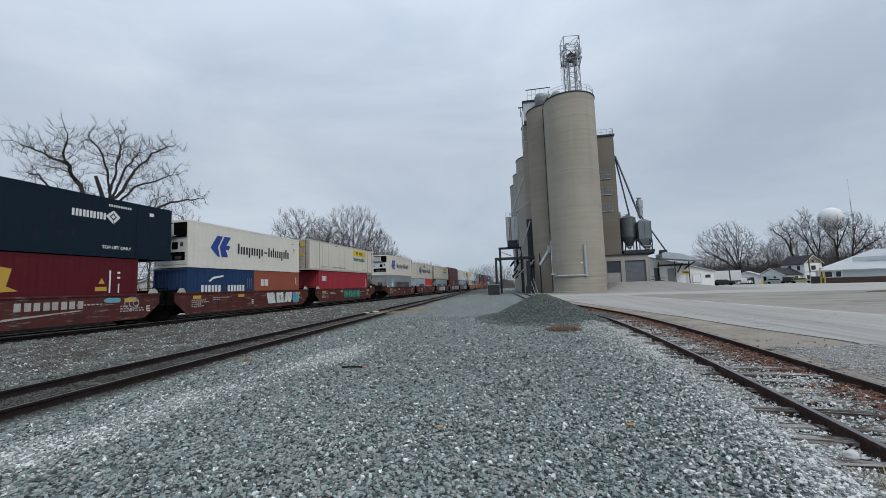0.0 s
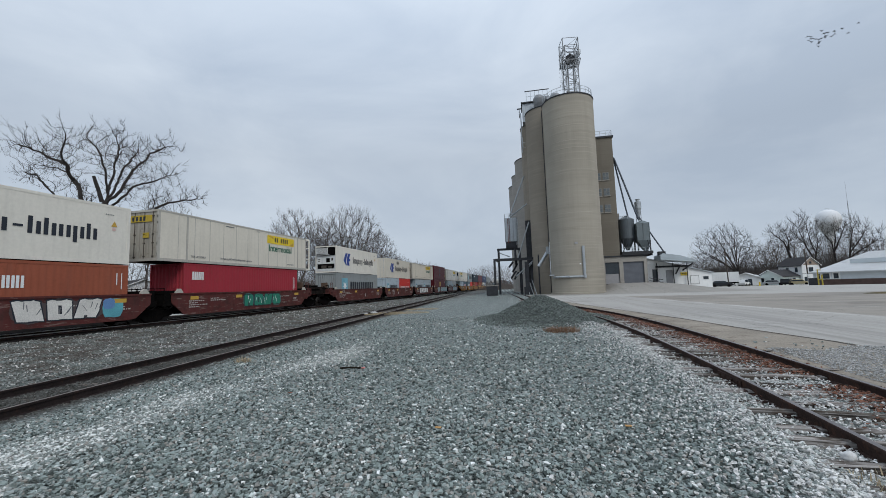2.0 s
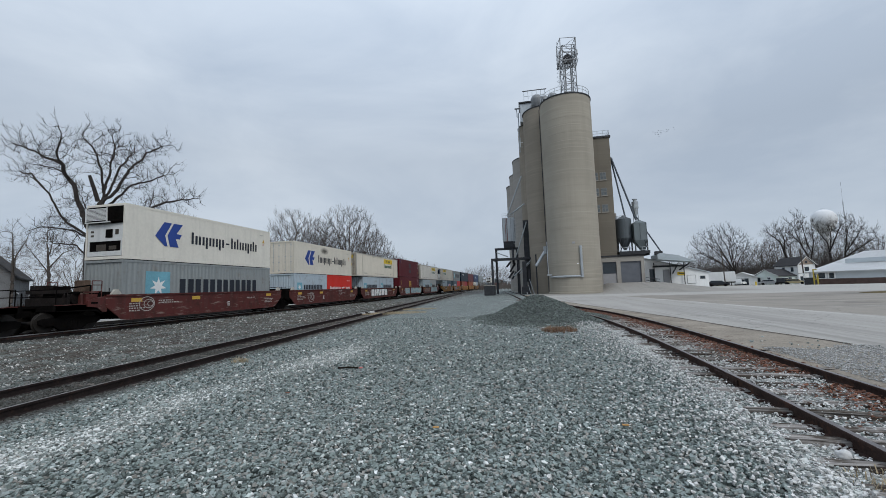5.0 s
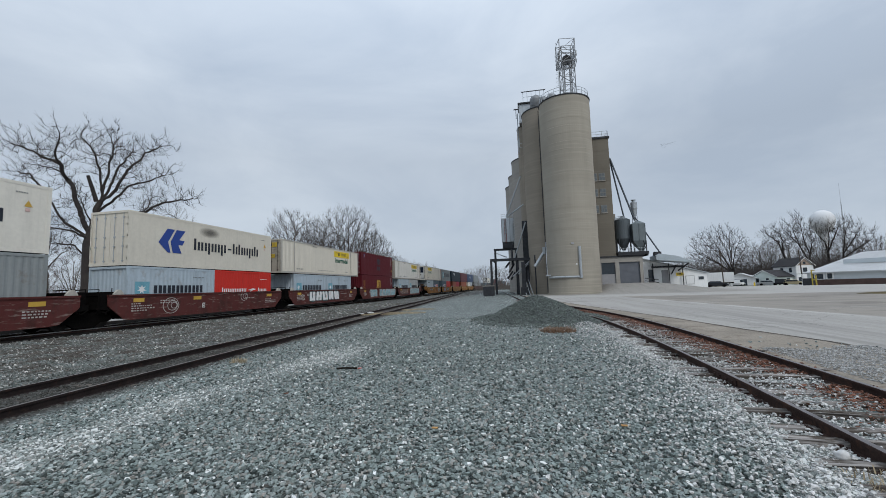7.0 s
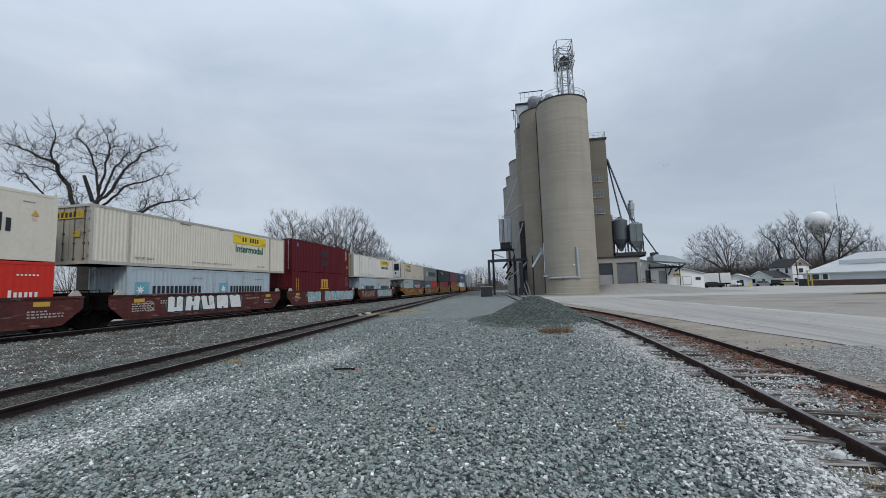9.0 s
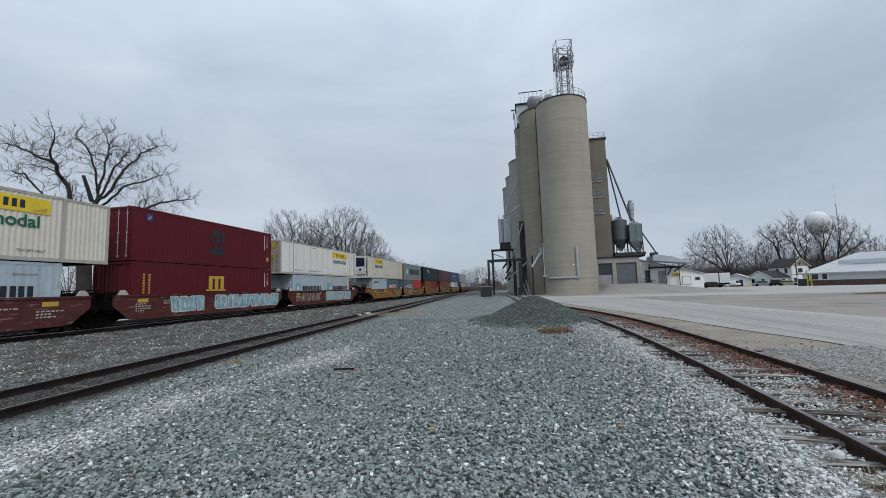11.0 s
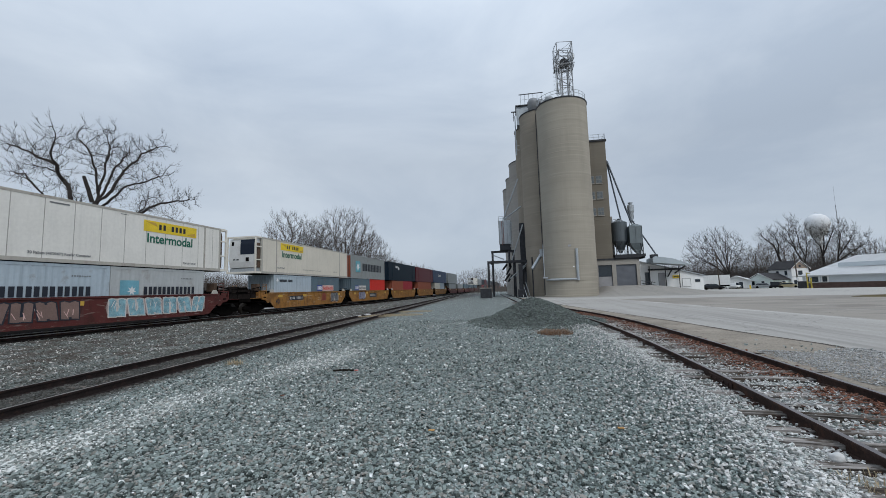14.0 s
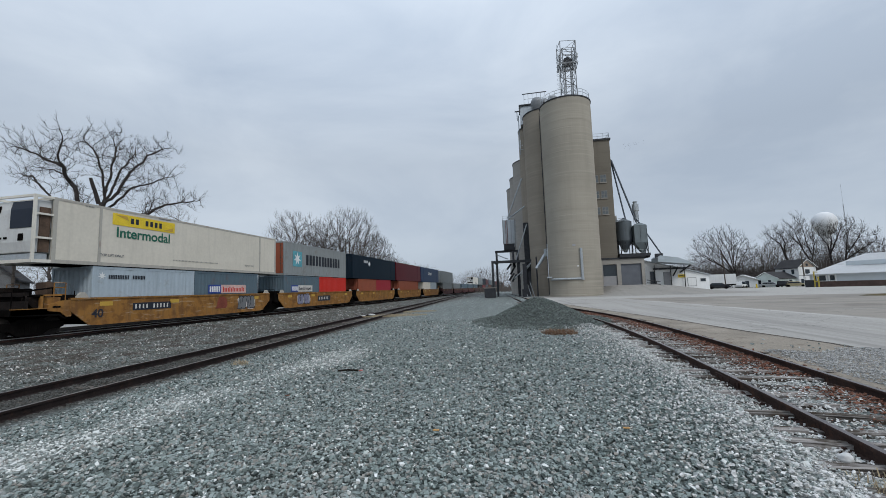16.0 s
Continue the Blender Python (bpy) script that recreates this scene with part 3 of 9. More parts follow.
def sheet(name, gx, gy, z, material):
    ny, nx = z.shape
    verts = np.stack([gx, gy, z], -1).reshape(-1, 3)
    i = np.arange(nx * ny).reshape(ny, nx)
    f = np.stack([i[:-1, :-1], i[:-1, 1:], i[1:, 1:], i[1:, :-1]], -1).reshape(-1, 4)
    return raw(name, verts.tolist(), f.tolist(), material, smooth=True)


gx, gy = np.meshgrid(axis(-2500, 2500, -28, 40, 0.7), axis(-2000, 3000, -6, 100, 0.9))
lumps = np.array([[noise.noise(Vector((a * 0.5, b * 0.5, 0))) for a, b in zip(r, s)] for r, s in zip(gx, gy)])
gz = height(gx, gy) + 0.025 * lumps - 0.15 * smooth(0.2, 1.2, gx - lot_edge(gy)) * (gy < 118) * (gx < 150)
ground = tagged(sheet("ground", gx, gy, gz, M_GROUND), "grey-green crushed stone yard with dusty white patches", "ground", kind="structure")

ly = axis(-30, 116, 0, 100, 0.8)
lk = np.concatenate([np.linspace(0, 30, 40), np.linspace(31.5, 130, 30)])
py, pk = np.meshgrid(ly, lk, indexing="ij")
px = lot_edge(py) + pk + 0.12 * np.array([[noise.noise(Vector((b * 0.9, 7, 0))) if k < 0.01 else 0 for k, b in zip(r, s)] for r, s in zip(pk, py)])
lot = tagged(sheet("pavement", px, py, height(px, py) + 0.012 - 0.03 * (pk < 0.01), M_ASPHALT), "pale worn concrete and asphalt lot with cracks", "pavement", kind="structure")

# ---- tracks ----
RAIL_SECTION = [(-0.07, -0.165), (0.07, -0.165), (0.07, -0.152), (0.012, -0.135), (0.012, -0.045), (0.036, -0.036), (0.036, -0.006), (0.030, 0.0),
                (-0.030, 0.0), (-0.036, -0.006), (-0.036, -0.036), (-0.012, -0.045), (-0.012, -0.135), (-0.07, -0.152)]


def sweep_rail(path, z, parent, name="rail", head=None, side=None):
    """A rail along a path of (x, y); path points are its centre."""
    n = len(RAIL_SECTION)
    verts, faces = [], []
    p = np.array(path)
    tang = np.gradient(p, axis=0)
    tang /= np.linalg.norm(tang, axis=1)[:, None]
    for (x, y), (tx, ty) in zip(p, tang):
        for a, b in RAIL_SECTION:
            verts.append((x + ty * a, y - tx * a, z + b))
    for i in range(len(p) - 1):
        for k in range(n):
            faces.append((i * n + k, (i + 1) * n + k, (i + 1) * n + (k + 1) % n, i * n + (k + 1) % n))
    ob = raw(name, verts, faces, side or M_RAIL, parent)
    ob.data.materials.append(head or M_RAILHEAD)
    for poly in ob.data.polygons:
        if poly.index % n in ((5, 6, 7, 8, 9) if head else (7,)):
            poly.material_index = 1
    return ob


main_track = tagged(new("main_track"), "straight main line on grey ballast", "railway track", kind="structure")
TRACK_X = -21.31
for off in (-0.755, 0.755):
    sweep_rail([(TRACK_X + off, y) for y in (-60, 0, 60, 200, 600)], 0.25, main_track, head=M_SHINE)
# near-black bed: dark ballast with the shade under the train in its colour
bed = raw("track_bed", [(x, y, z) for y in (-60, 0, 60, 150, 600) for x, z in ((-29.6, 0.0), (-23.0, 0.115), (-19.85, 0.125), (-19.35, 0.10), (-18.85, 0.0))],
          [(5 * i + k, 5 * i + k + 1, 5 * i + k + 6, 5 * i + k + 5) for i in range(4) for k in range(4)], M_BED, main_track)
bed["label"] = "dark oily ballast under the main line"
far_road = raw("road", [(x, y, 0.03 - 0.06 * (k in (0, 4))) for y in (-60, 0, 60, 150, 400) for k, x in enumerate((-44.0, -43.8, -37.0, -30.1, -29.9))],
               [(5 * i + k, 5 * i + k + 1, 5 * i + k + 6, 5 * i + k + 5) for i in range(4) for k in range(4)], M_ROADPALE)
tagged(far_road, "pale worn road running along the far side of the main line", "road", kind="structure")
tie_mesh = bpy.data.meshes.new("tie")
tbm = bmesh.new()
box(tbm, -1.35, 1.35, -0.115, 0.115, -0.12, 0.0)
bmesh.ops.bevel(tbm, geom=list(tbm.edges), offset=0.015, segments=1, affect="EDGES")
tbm.to_mesh(tie_mesh)
tbm.free()
tie_mesh.materials.append(M_TIE)
# main-line ties as near-black as the bed they lie in
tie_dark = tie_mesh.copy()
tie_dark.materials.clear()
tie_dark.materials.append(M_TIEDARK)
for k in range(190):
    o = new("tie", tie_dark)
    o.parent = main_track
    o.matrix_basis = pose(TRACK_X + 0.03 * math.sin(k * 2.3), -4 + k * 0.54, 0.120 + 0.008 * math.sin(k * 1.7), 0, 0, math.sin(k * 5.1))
siding = tagged(new("siding_track"), "dark rusty siding sunk in gravel, joining the main line", "railway track", kind="structure")
S_DIR = Vector((-0.0843, 0.9964))
for off in (0.0, 1.51):
    sx, sy = -7.80 - 0.9964 * off, 6.0 - 0.0843 * off
    sweep_rail([(sx + S_DIR.x * k, sy + S_DIR.y * k) for k in (-40, -10, 0, 20, 60, 118 if off else 130)], 0.085, siding, side=M_RAILDARK)
for k in range(52):
    o = new("tie", tie_mesh)
    o.parent = siding
    c = 3 + k * 0.56
    o.matrix_basis = pose(-8.555 - 0.0846 * (c - 6), c, -0.072 + 0.012 * math.sin(k * 3.1), 0, 0, 4.85 + math.sin(k * 4.4))
spur_track = tagged(new("spur_track"), "rusty spur on weathered ties curving towards the elevator", "railway track", kind="structure")
for off in (-0.755, 0.755):
    sweep_rail([(spur(y) + off, y) for y in np.arange(-20, 110, 1.0)], 0.10, spur_track)


# ---- loose stones ----
CUBE = np.array([(-1, -1, -1), (1, -1, -1), (1, 1, -1), (-1, 1, -1), (-1, -1, 1), (1, -1, 1), (1, 1, 1), (-1, 1, 1)], float)
CUBE_F = np.array([(4, 5, 6, 7), (0, 1, 5, 4), (1, 2, 6, 5), (2, 3, 7, 6), (3, 0, 4, 7)])


def scatter(name, xyz, size, material, flat=0.6):
    """Many angular stones in one mesh; the buried underside is left open."""
    rng = np.random.default_rng(len(xyz))
    n = len(xyz)
    v = CUBE[None] * (1 + rng.uniform(-0.62, 0.22, (n, 8, 3)))
    v *= (size[:, None] * np.stack([rng.uniform(0.7, 1.25, n), rng.uniform(0.5, 0.95, n), rng.uniform(flat * 0.6, flat * 1.2, n)], 1))[:, None] * 0.5
    a, b, c = rng.uniform(0, 6.28, n), rng.normal(0, 0.30, n), rng.normal(0, 0.30, n)
    ca, sa, cb, sb, cc, sc = np.cos(a), np.sin(a), np.cos(b), np.sin(b), np.cos(c), np.sin(c)
    z = np.zeros(n)
    o = np.ones(n)
    ra = np.stack([ca, -sa, z, sa, ca, z, z, z, o], 1).reshape(n, 3, 3)
    rb = np.stack([o, z, z, z, cb, -sb, z, sb, cb], 1).reshape(n, 3, 3)
    rc = np.stack([cc, z, sc, z, o, z, -sc, z, cc], 1).reshape(n, 3, 3)
    v = np.einsum("nij,nkj->nki", ra @ rb @ rc, v) + xyz[:, None]
    f = (CUBE_F[None] + 8 * np.arange(n)[:, None, None]).reshape(-1)
    me = bpy.data.meshes.new(name)
    me.vertices.add(n * 8)
    me.vertices.foreach_set("co", v.reshape(-1))
    me.loops.add(n * 20)
    me.loops.foreach_set("vertex_index", f.astype(np.int32))
    me.polygons.add(n * 5)
    me.polygons.foreach_set("loop_start", np.arange(0, n * 20, 4, dtype=np.int32))
    me.polygons.foreach_set("loop_total", np.full(n * 5, 4, np.int32))
    me.update(calc_edges=True)
    me.shade_flat()
    me.materials.append(material)
    return new(name, me)


def siding_x(y):
    return -7.80 - 0.0846 * (y - 6)


def yard_stones():
    rng = np.random.default_rng(5)
    pts, sizes = [], []
    for y0, y1, dens, s0, s1 in ((2.6, 6.5, 930, 0.020, 0.064), (6.5, 12, 350, 0.025, 0.070), (12, 22, 85, 0.034, 0.076)):
        x0, x1 = -1.65 * y1, min(0.95 * y1 + 1, 9)
        n = int((y1 - y0) * (x1 - x0) * dens)
        x, y = rng.uniform(x0, x1, n), rng.uniform(y0, y1, n)
        s = s0 + (s1 - s0) * rng.beta(1.6, 2.6, n)
        keep = (x > -1.6 * y - 0.6) & (x < lot_edge(y) - 0.1 + rng.normal(0, 0.3, n)) & (x > -19.3)
        for c in (siding_x(y), siding_x(y) - 1.51):
            keep &= np.abs(x - c) > 0.08
        for c in (spur(y) - 0.755, spur(y) + 0.755):
            keep &= np.abs(x - c) > 0.08
        keep &= ~((x > spur(y) + 0.95) & (rng.uniform(0, 1, n) > 0.16 - 0.012 * y))
        keep &= (np.abs(x - spur(y)) > 1.35) | (rng.uniform(0, 1, n) < 0.2)
        pts.append(np.stack([x, y], 1)[keep])
        sizes.append(s[keep])
    # ballast shoulder of the main line, farther along
    n = 13000
    y = 20 + 26 * rng.uniform(0, 1, n) ** 1.4
    x = -19.3 + rng.uniform(0, 1, n) * (siding_x(y) - 1.9 + 19.3)
    pts.append(np.stack([x, y], 1))
    sizes.append(rng.uniform(0.05, 0.1, n))
    # small fines in the dusty strips
    for c0, slope, half, x_n in ((-5.85, 0.09, 0.75, 6500), (2.72, 0.045, 0.95, 9000)):
        y = 2.6 + 11 * rng.uniform(0, 1, x_n) ** 1.5
        x = c0 + slope * y + rng.normal(0, half * 0.55, x_n)
        ok = (np.abs(np.abs(x - spur(y)) - 0.755) > 0.08) & (x < spur(y) - 0.8)
        pts.append(np.stack([x, y], 1)[ok])
        sizes.append((0.016 + 0.022 * rng.uniform(0, 1, x_n))[ok])
    p, s = np.concatenate(pts), np.concatenate(sizes)
    z = height(p[:, 0], p[:, 1]) + 0.004 + s * 0.16 + rng.uniform(-0.012, 0.016, len(s)) * (s > 0.04) + 0.012 * (s < 0.038) + 0.03 * ((p[:, 0] > spur(p[:, 1]) + 0.87) & (p[:, 1] > 10.5))
    ob = scatter("gravel", np.column_stack([p, z]), s, M_STONE)
    tagged(ob, "loose crushed grey-green stone with white pieces", "gravel", kind="stuff")


yard_stones()


def fine_gravel():
    """Pale fine stone washed out between the spur and the pavement."""
    rng = np.random.default_rng(19)
    n = 9000
    y = 6.6 + 4.6 * rng.uniform(0, 1, n)
    k = rng.uniform(0, 1, n)
    x = spur(y) + 1.25 + k * (lot_edge(y) + 0.3 - spur(y) - 1.25)
    patchy = np.array([noise.noise(Vector((a * 0.8, b * 0.5, 2.0))) for a, b in zip(x, y)]) + 0.22 - 0.9 * np.abs(k - 0.5)
    x, y = x[patchy > -0.2], y[patchy > -0.2]
    n = len(x)
    p = np.column_stack([x, y, height(x, y) + 0.036])
    s = 0.018 + 0.040 * rng.beta(1.2, 3.4, n)
    ob = scatter("fine_gravel", p, s, M_FINE)
    tagged(ob, "fine pale gravel washed over the strip beside the spur", "gravel", kind="stuff")
    n = 9500
    y = 2.2 + 20 * rng.uniform(0, 1, n) ** 1.6
    x = spur(y) + rng.uniform(-1.5, 0.62, n)
    ok = np.abs(np.abs(x - spur(y)) - 0.755) > 0.06
    x, y = x[ok], y[ok]
    n = 4000
    y2 = 2.4 + 16 * rng.uniform(0, 1, n) ** 1.5
    x2 = spur(y2) - 1.25 - np.abs(rng.normal(0, 0.75, n))
    x, y = np.concatenate([x, x2]), np.concatenate([y, y2])
    lift = np.concatenate([np.full(len(x) - n, -0.035), height(x2, y2) + 0.028])
    ob = scatter("stone_chips", np.column_stack([x, y, lift + rng.uniform(0, 0.03, len(x))]), 0.017 + 0.036 * rng.beta(1.4, 3.0, len(x)), M_CHIP)
    tagged(ob, "white stone chips between the spur ties", "gravel", kind="stuff")


M_FINE = mat("pale_fine_gravel", (0.33, 0.33, 0.32), 0.92, 0, 0.55, 11, 30, 0.2, 0.01)
M_CHIP = mat("white_stone_chips", (0.54, 0.535, 0.52), 0.9, 0, 0.6, 9, 30, 0.2, 0.01)
fine_gravel()


# ---- gravel heap ----
def heap():
    cx, cy, rx, ry, top = 0.55, 21.0, 3.15, 4.3, 1.10

    def surface(a, u):
        w = 1 + 0.13 * noise.noise(Vector((math.cos(a) * 1.4, math.sin(a) * 1.4, 3)))
        x, y = cx + rx * u * w * math.cos(a), cy + ry * u * w * math.sin(a)
        return x, y, top * (1 - float(smooth(0.05, 1.0, u)) ** 0.88) - 0.05 + 0.08 * noise.noise(Vector((x * 1.3, y * 1.3, 1)))
    n, k = 64, 22
    verts, faces = [], []
    for j in range(k + 1):
        for i in range(n):
            x, y, z = surface(2 * math.pi * i / n, j / k)
            verts.append((x, y, z if j < k else -0.08))
    for j in range(k):
        for i in range(n):
            a, b = j * n + i, j * n + (i + 1) % n
            faces.append((a, b, b + n, a + n))
    ob = raw("gravel_mound", verts, faces, M_HEAP, smooth=True)
    tagged(ob, "low heap of dark grey crushed stone on the yard", "stone heap")
    rng = random.Random(8)
    pts = np.array([surface(rng.uniform(0, 6.283), math.sqrt(rng.uniform(0, 1.12))) for _ in range(9500)])
    pts[:, 2] = np.maximum(pts[:, 2] + 0.015, 0.01)
    st = scatter("heap_stone", pts, np.random.default_rng(4).uniform(0.05, 0.11, len(pts)), M_HEAPSTONE)
    st.parent = ob
    tagged(st, "loose dark stones", kind="stuff")


M_HEAPSTONE = mat("dark_crushed_stone_pieces", (0.105, 0.122, 0.113), 0.9, 0, 0.55, 7, 30, 0.4, 0.01)
M_HEAP = mat("dark_crushed_stone", (0.075, 0.088, 0.082), 0.9, 0, 0.5, 9, 40, 0.8, 0.03)
heap()


# ---- grain elevator ----
def silo_shell(bm, cx, cy, r, top, lift=1.25):
    """A slip-formed shell whose lifts stand a few millimetres in and out."""
    prof, z, k = [], -0.1, 0
    rng = random.Random(int(cx * 10))
    while z < top:
        d = rng.uniform(-0.012, 0.012)
        prof += [(r + d, z), (r + d, min(top, z + lift) - 0.03)]
        z += lift
    prof += [(r, top), (r - 0.1, top + 0.02)]
    lathe(bm, prof, 72, cx, cy)


M_CONCRETE4 = silo_material("weathered_tan_concrete", (0.295, 0.260, 0.211), 0.5)
elevator = empty("grain_elevator", "tall tan concrete grain elevator with silos and headhouse", "grain elevator")
SILOS = [("silo", 7.82, 67.45, 4.0, 31.05, M_CONCRETE), ("silo", 4.9, 73.8, 3.85, 32.4, M_CONCRETE4),
         ("silo", 4.0, 80.5, 3.9, 32.4, M_CONCRETE4),
         ("silo", 3.37, 88.4, 4.84, 28.1, M_CONCRETE3), ("silo", 2.23, 98.5, 4.77, 27.5, M_CONCRETE3), ("silo", 1.06, 108.5, 4.75, 27.3, M_CONCRETE3)]
for nm, cx, cy, r, top, m in SILOS:
    bm = bmesh.new()
    silo_shell(bm, cx, cy, r, top)
    part(nm, bm, m, elevator, smooth=False)
    rim = bmesh.new()
    lathe(rim, [(r - 0.1, top - 0.02), (r + 0.08, top - 0.02), (r + 0.10, top + 0.15), (r - 0.2, top + 0.16)], 72, cx, cy)
    part("rim", rim, M_DARKSTEEL, elevator, "dark flashing round the silo top")


# ---- elevator: tower, railings, headhouse, spouts ----
def ring_rail(parent, cx, cy, z, r, a0, a1, n, h=1.1):
    for i in range(n + 1):
        a = radians(a0 + (a1 - a0) * i / n)
        p = (cx + r * math.cos(a), cy + r * math.sin(a))
        part("railing_post", tubes([((*p, z), (*p, z + h))], 0.035, 6), M_STEEL, parent)
    for k in (h, h * 0.55):
        pts = [(cx + r * math.cos(radians(a0 + (a1 - a0) * i / (3 * n))), cy + r * math.sin(radians(a0 + (a1 - a0) * i / (3 * n))), z + k) for i in range(3 * n + 1)]
        part("railing_bar", tubes(list(zip(pts, pts[1:])), 0.03, 6), M_STEEL, parent)


def straight_rail(parent, a, b, n, h=1.1):
    a, b = Vector(a), Vector(b)
    for i in range(n + 1):
        p = a.lerp(b, i / n)
        part("railing_post", tubes([(p, p + Vector((0, 0, h)))], 0.035, 6), M_STEEL, parent)
    for k in (h, h * 0.5):
        part("railing_bar", tubes([(a + Vector((0, 0, k)), b + Vector((0, 0, k)))], 0.03, 6), M_STEEL, parent)


def lattice(parent, cx, cy, z0, z1, half, bay, r, turn=0.0):
    """Legs, rings and diagonal braces of a square steel tower."""
    c = [(cx + half * math.sqrt(2) * math.cos(radians(45 + 90 * k + turn)), cy + half * math.sqrt(2) * math.sin(radians(45 + 90 * k + turn))) for k in range(4)]
    for p in c:
        part("tower_leg", tubes([((*p, z0), (*p, z1))], r * 1.6, 6), M_TOWER, parent)
    n = max(1, round((z1 - z0) / bay))
    for i in range(n + 1):
        z = z0 + (z1 - z0) * i / n
        part("tower_ring", tubes([((*c[k], z), (*c[(k + 1) % 4], z)) for k in range(4)], r, 5), M_TOWER, parent)
        if i < n:
            zz = z0 + (z1 - z0) * (i + 1) / n
            lines = []
            for k in range(4):
                a, b = c[k], c[(k + 1) % 4]
                lines.append(((*a, z), (*b, zz)) if (i + k) % 2 else ((*b, z), (*a, zz)))
            part("tower_brace", tubes(lines, r * 0.8, 5), M_TOWER, parent)


def elevator_details():
    ring_rail(elevator, 7.82, 67.45, 31.3, 3.85, 160, 380, 16)
    tower = empty("leg_tower", "galvanised lattice tower with head platform and ladder", "tower", at=(0, 0, 0))
    tx, ty = 8.7, 67.3
    lattice(tower, tx, ty, 31.3, 40.6, 1.0, 1.35, 0.045, 8)
    lattice(tower, tx - 0.1, ty, 37.9, 41.7, 1.25, 1.9, 0.045, 8)
    part("grating", boxes(*[(tx - 1.6, tx + 1.5, ty - 1.5 + 0.33 * k, ty - 1.44 + 0.33 * k, 37.84, 37.9) for k in range(10)], *[(tx - 1.6 + 0.76 * k, tx - 1.52 + 0.76 * k, ty - 1.5, ty + 1.5, 37.76, 37.838) for k in range(5)]), M_TOWER, tower)
    hd = bmesh.new()
    prism(hd, [(tx - 0.6, 38.0), (tx + 0.6, 38.0), (tx + 0.75, 38.5), (tx + 0.6, 39.1), (tx, 39.4), (tx - 0.6, 39.1), (tx - 0.7, 38.6)], "y", ty - 0.45, ty + 0.45)
    part("elevator_head", hd, M_DARKSTEEL, tower)
    part("elevator_casing", boxes((tx - 0.55, tx - 0.35, ty - 0.2, ty + 0.2, 31.3, 38.0), (tx + 0.35, tx + 0.55, ty - 0.2, ty + 0.2, 31.3, 38.0)), M_TOWER, tower)
    sp = bmesh.new()
    tube(sp, (tx + 0.7, ty, 38.6), (tx + 1.5, ty - 0.3, 39.2), 0.24, 10)
    tube(sp, (tx + 1.5, ty - 0.3, 39.2), (tx + 1.55, ty - 0.3, 39.9), 0.2, 10)
    part("discharge_hood", sp, M_STEEL, tower)
    lad = bmesh.new()
    lx, lyy = tx - 1.45, ty - 0.6
    for s in (-0.22, 0.22):
        tube(lad, (lx, lyy + s, 33.4), (lx, lyy + s, 40.0), 0.03, 5)
    for i in range(22):
        tube(lad, (lx, lyy - 0.22, 33.6 + i * 0.3), (lx, lyy + 0.22, 33.6 + i * 0.3), 0.018, 5)
    part("ladder", lad, M_STEEL, tower)
    for i in range(8):
        z = 34.0 + i * 0.75
        pts = [(lx - 0.4 * math.sin(math.pi * k / 6), lyy + 0.4 * math.cos(math.pi * k / 6), z) for k in range(7)]
        part("ladder_hoop", tubes(list(zip(pts, pts[1:])), 0.02, 5), M_STEEL, tower)
    part("antenna", tubes([((lx - 0.1, lyy, 38.5), (lx - 0.15, lyy, 41.6))], 0.03, 5), M_STEEL, tower)

    # gallery behind the second silo, with its vents and railing
    gal = bmesh.new()
    box(gal, 0.62, 6.6, 76.2, 80.0, 32.4, 36.0)
    part("gallery", gal, M_STEEL, elevator, "pale sheet-metal gallery over the silos")
    for k in range(9):
        part("gallery_rib", boxes((0.8 + 0.7 * k, 0.86 + 0.7 * k, 76.15, 76.2, 32.4, 36.0)), M_STEEL, elevator)
    part("gallery_roof", boxes((0.45, 6.8, 75.9, 80.3, 36.0, 36.22)), M_DARKSTEEL, elevator)
    part("roof_arm", boxes((-0.35, 0.62, 76.0, 76.14, 34.9, 35.1), (0.0, 0.12, 76.0, 76.14, 33.2, 34.9)), M_DARKSTEEL, elevator)
    part("wall_pipe", tubes([((0.30, 77.6, 27.0), (0.30, 77.6, 34.8))], 0.10), M_STEEL, elevator)
    cap = [(0.95, 0.0), (1.05, 0.3), (1.0, 0.7), (0.72, 1.15), (0.1, 1.4)]
    for cx, cy, z in ((3.7, 74.5, 35.2), (6.6, 74.2, 35.0), (5.2, 77.5, 36.2)):
        bm = bmesh.new()
        lathe(bm, [(0.95, 32.6)] + [(r, z + k) for r, k in cap], 20, cx, cy)
        part("vent_dome", bm, M_TOWER, elevator, smooth=True)
    straight_rail(elevator, (1.5, 76.1, 36.2), (5.4, 76.1, 36.2), 5, 2.1)
    part("cable_tray", boxes((1.2, 5.7, 75.95, 76.1, 38.2, 38.32)), M_DARKSTEEL, elevator)
    # side bracket half way up
    part("wall_bracket", tubes([((0.85, 72.4, 27.0), (0.4, 72.2, 27.0)), ((0.4, 72.2, 26.2), (0.4, 72.2, 28.0)), ((0.85, 72.4, 26.2), (0.4, 72.2, 26.2))], 0.05), M_STEEL, elevator)

    # headhouse
    hw = bmesh.new()
    box(hw, 6.0, 15.85, 74.5, 84.0, 0.0, 27.2)
    part("headhouse", hw, M_CONCRETE2, elevator)
    for z in (5.9, 9.5, 13.0, 22.5, 25.0):
        part("string_course", boxes((5.99, 15.865, 74.485, 84.01, z - 0.04, z + 0.04)), M_CONCRETE2, elevator)
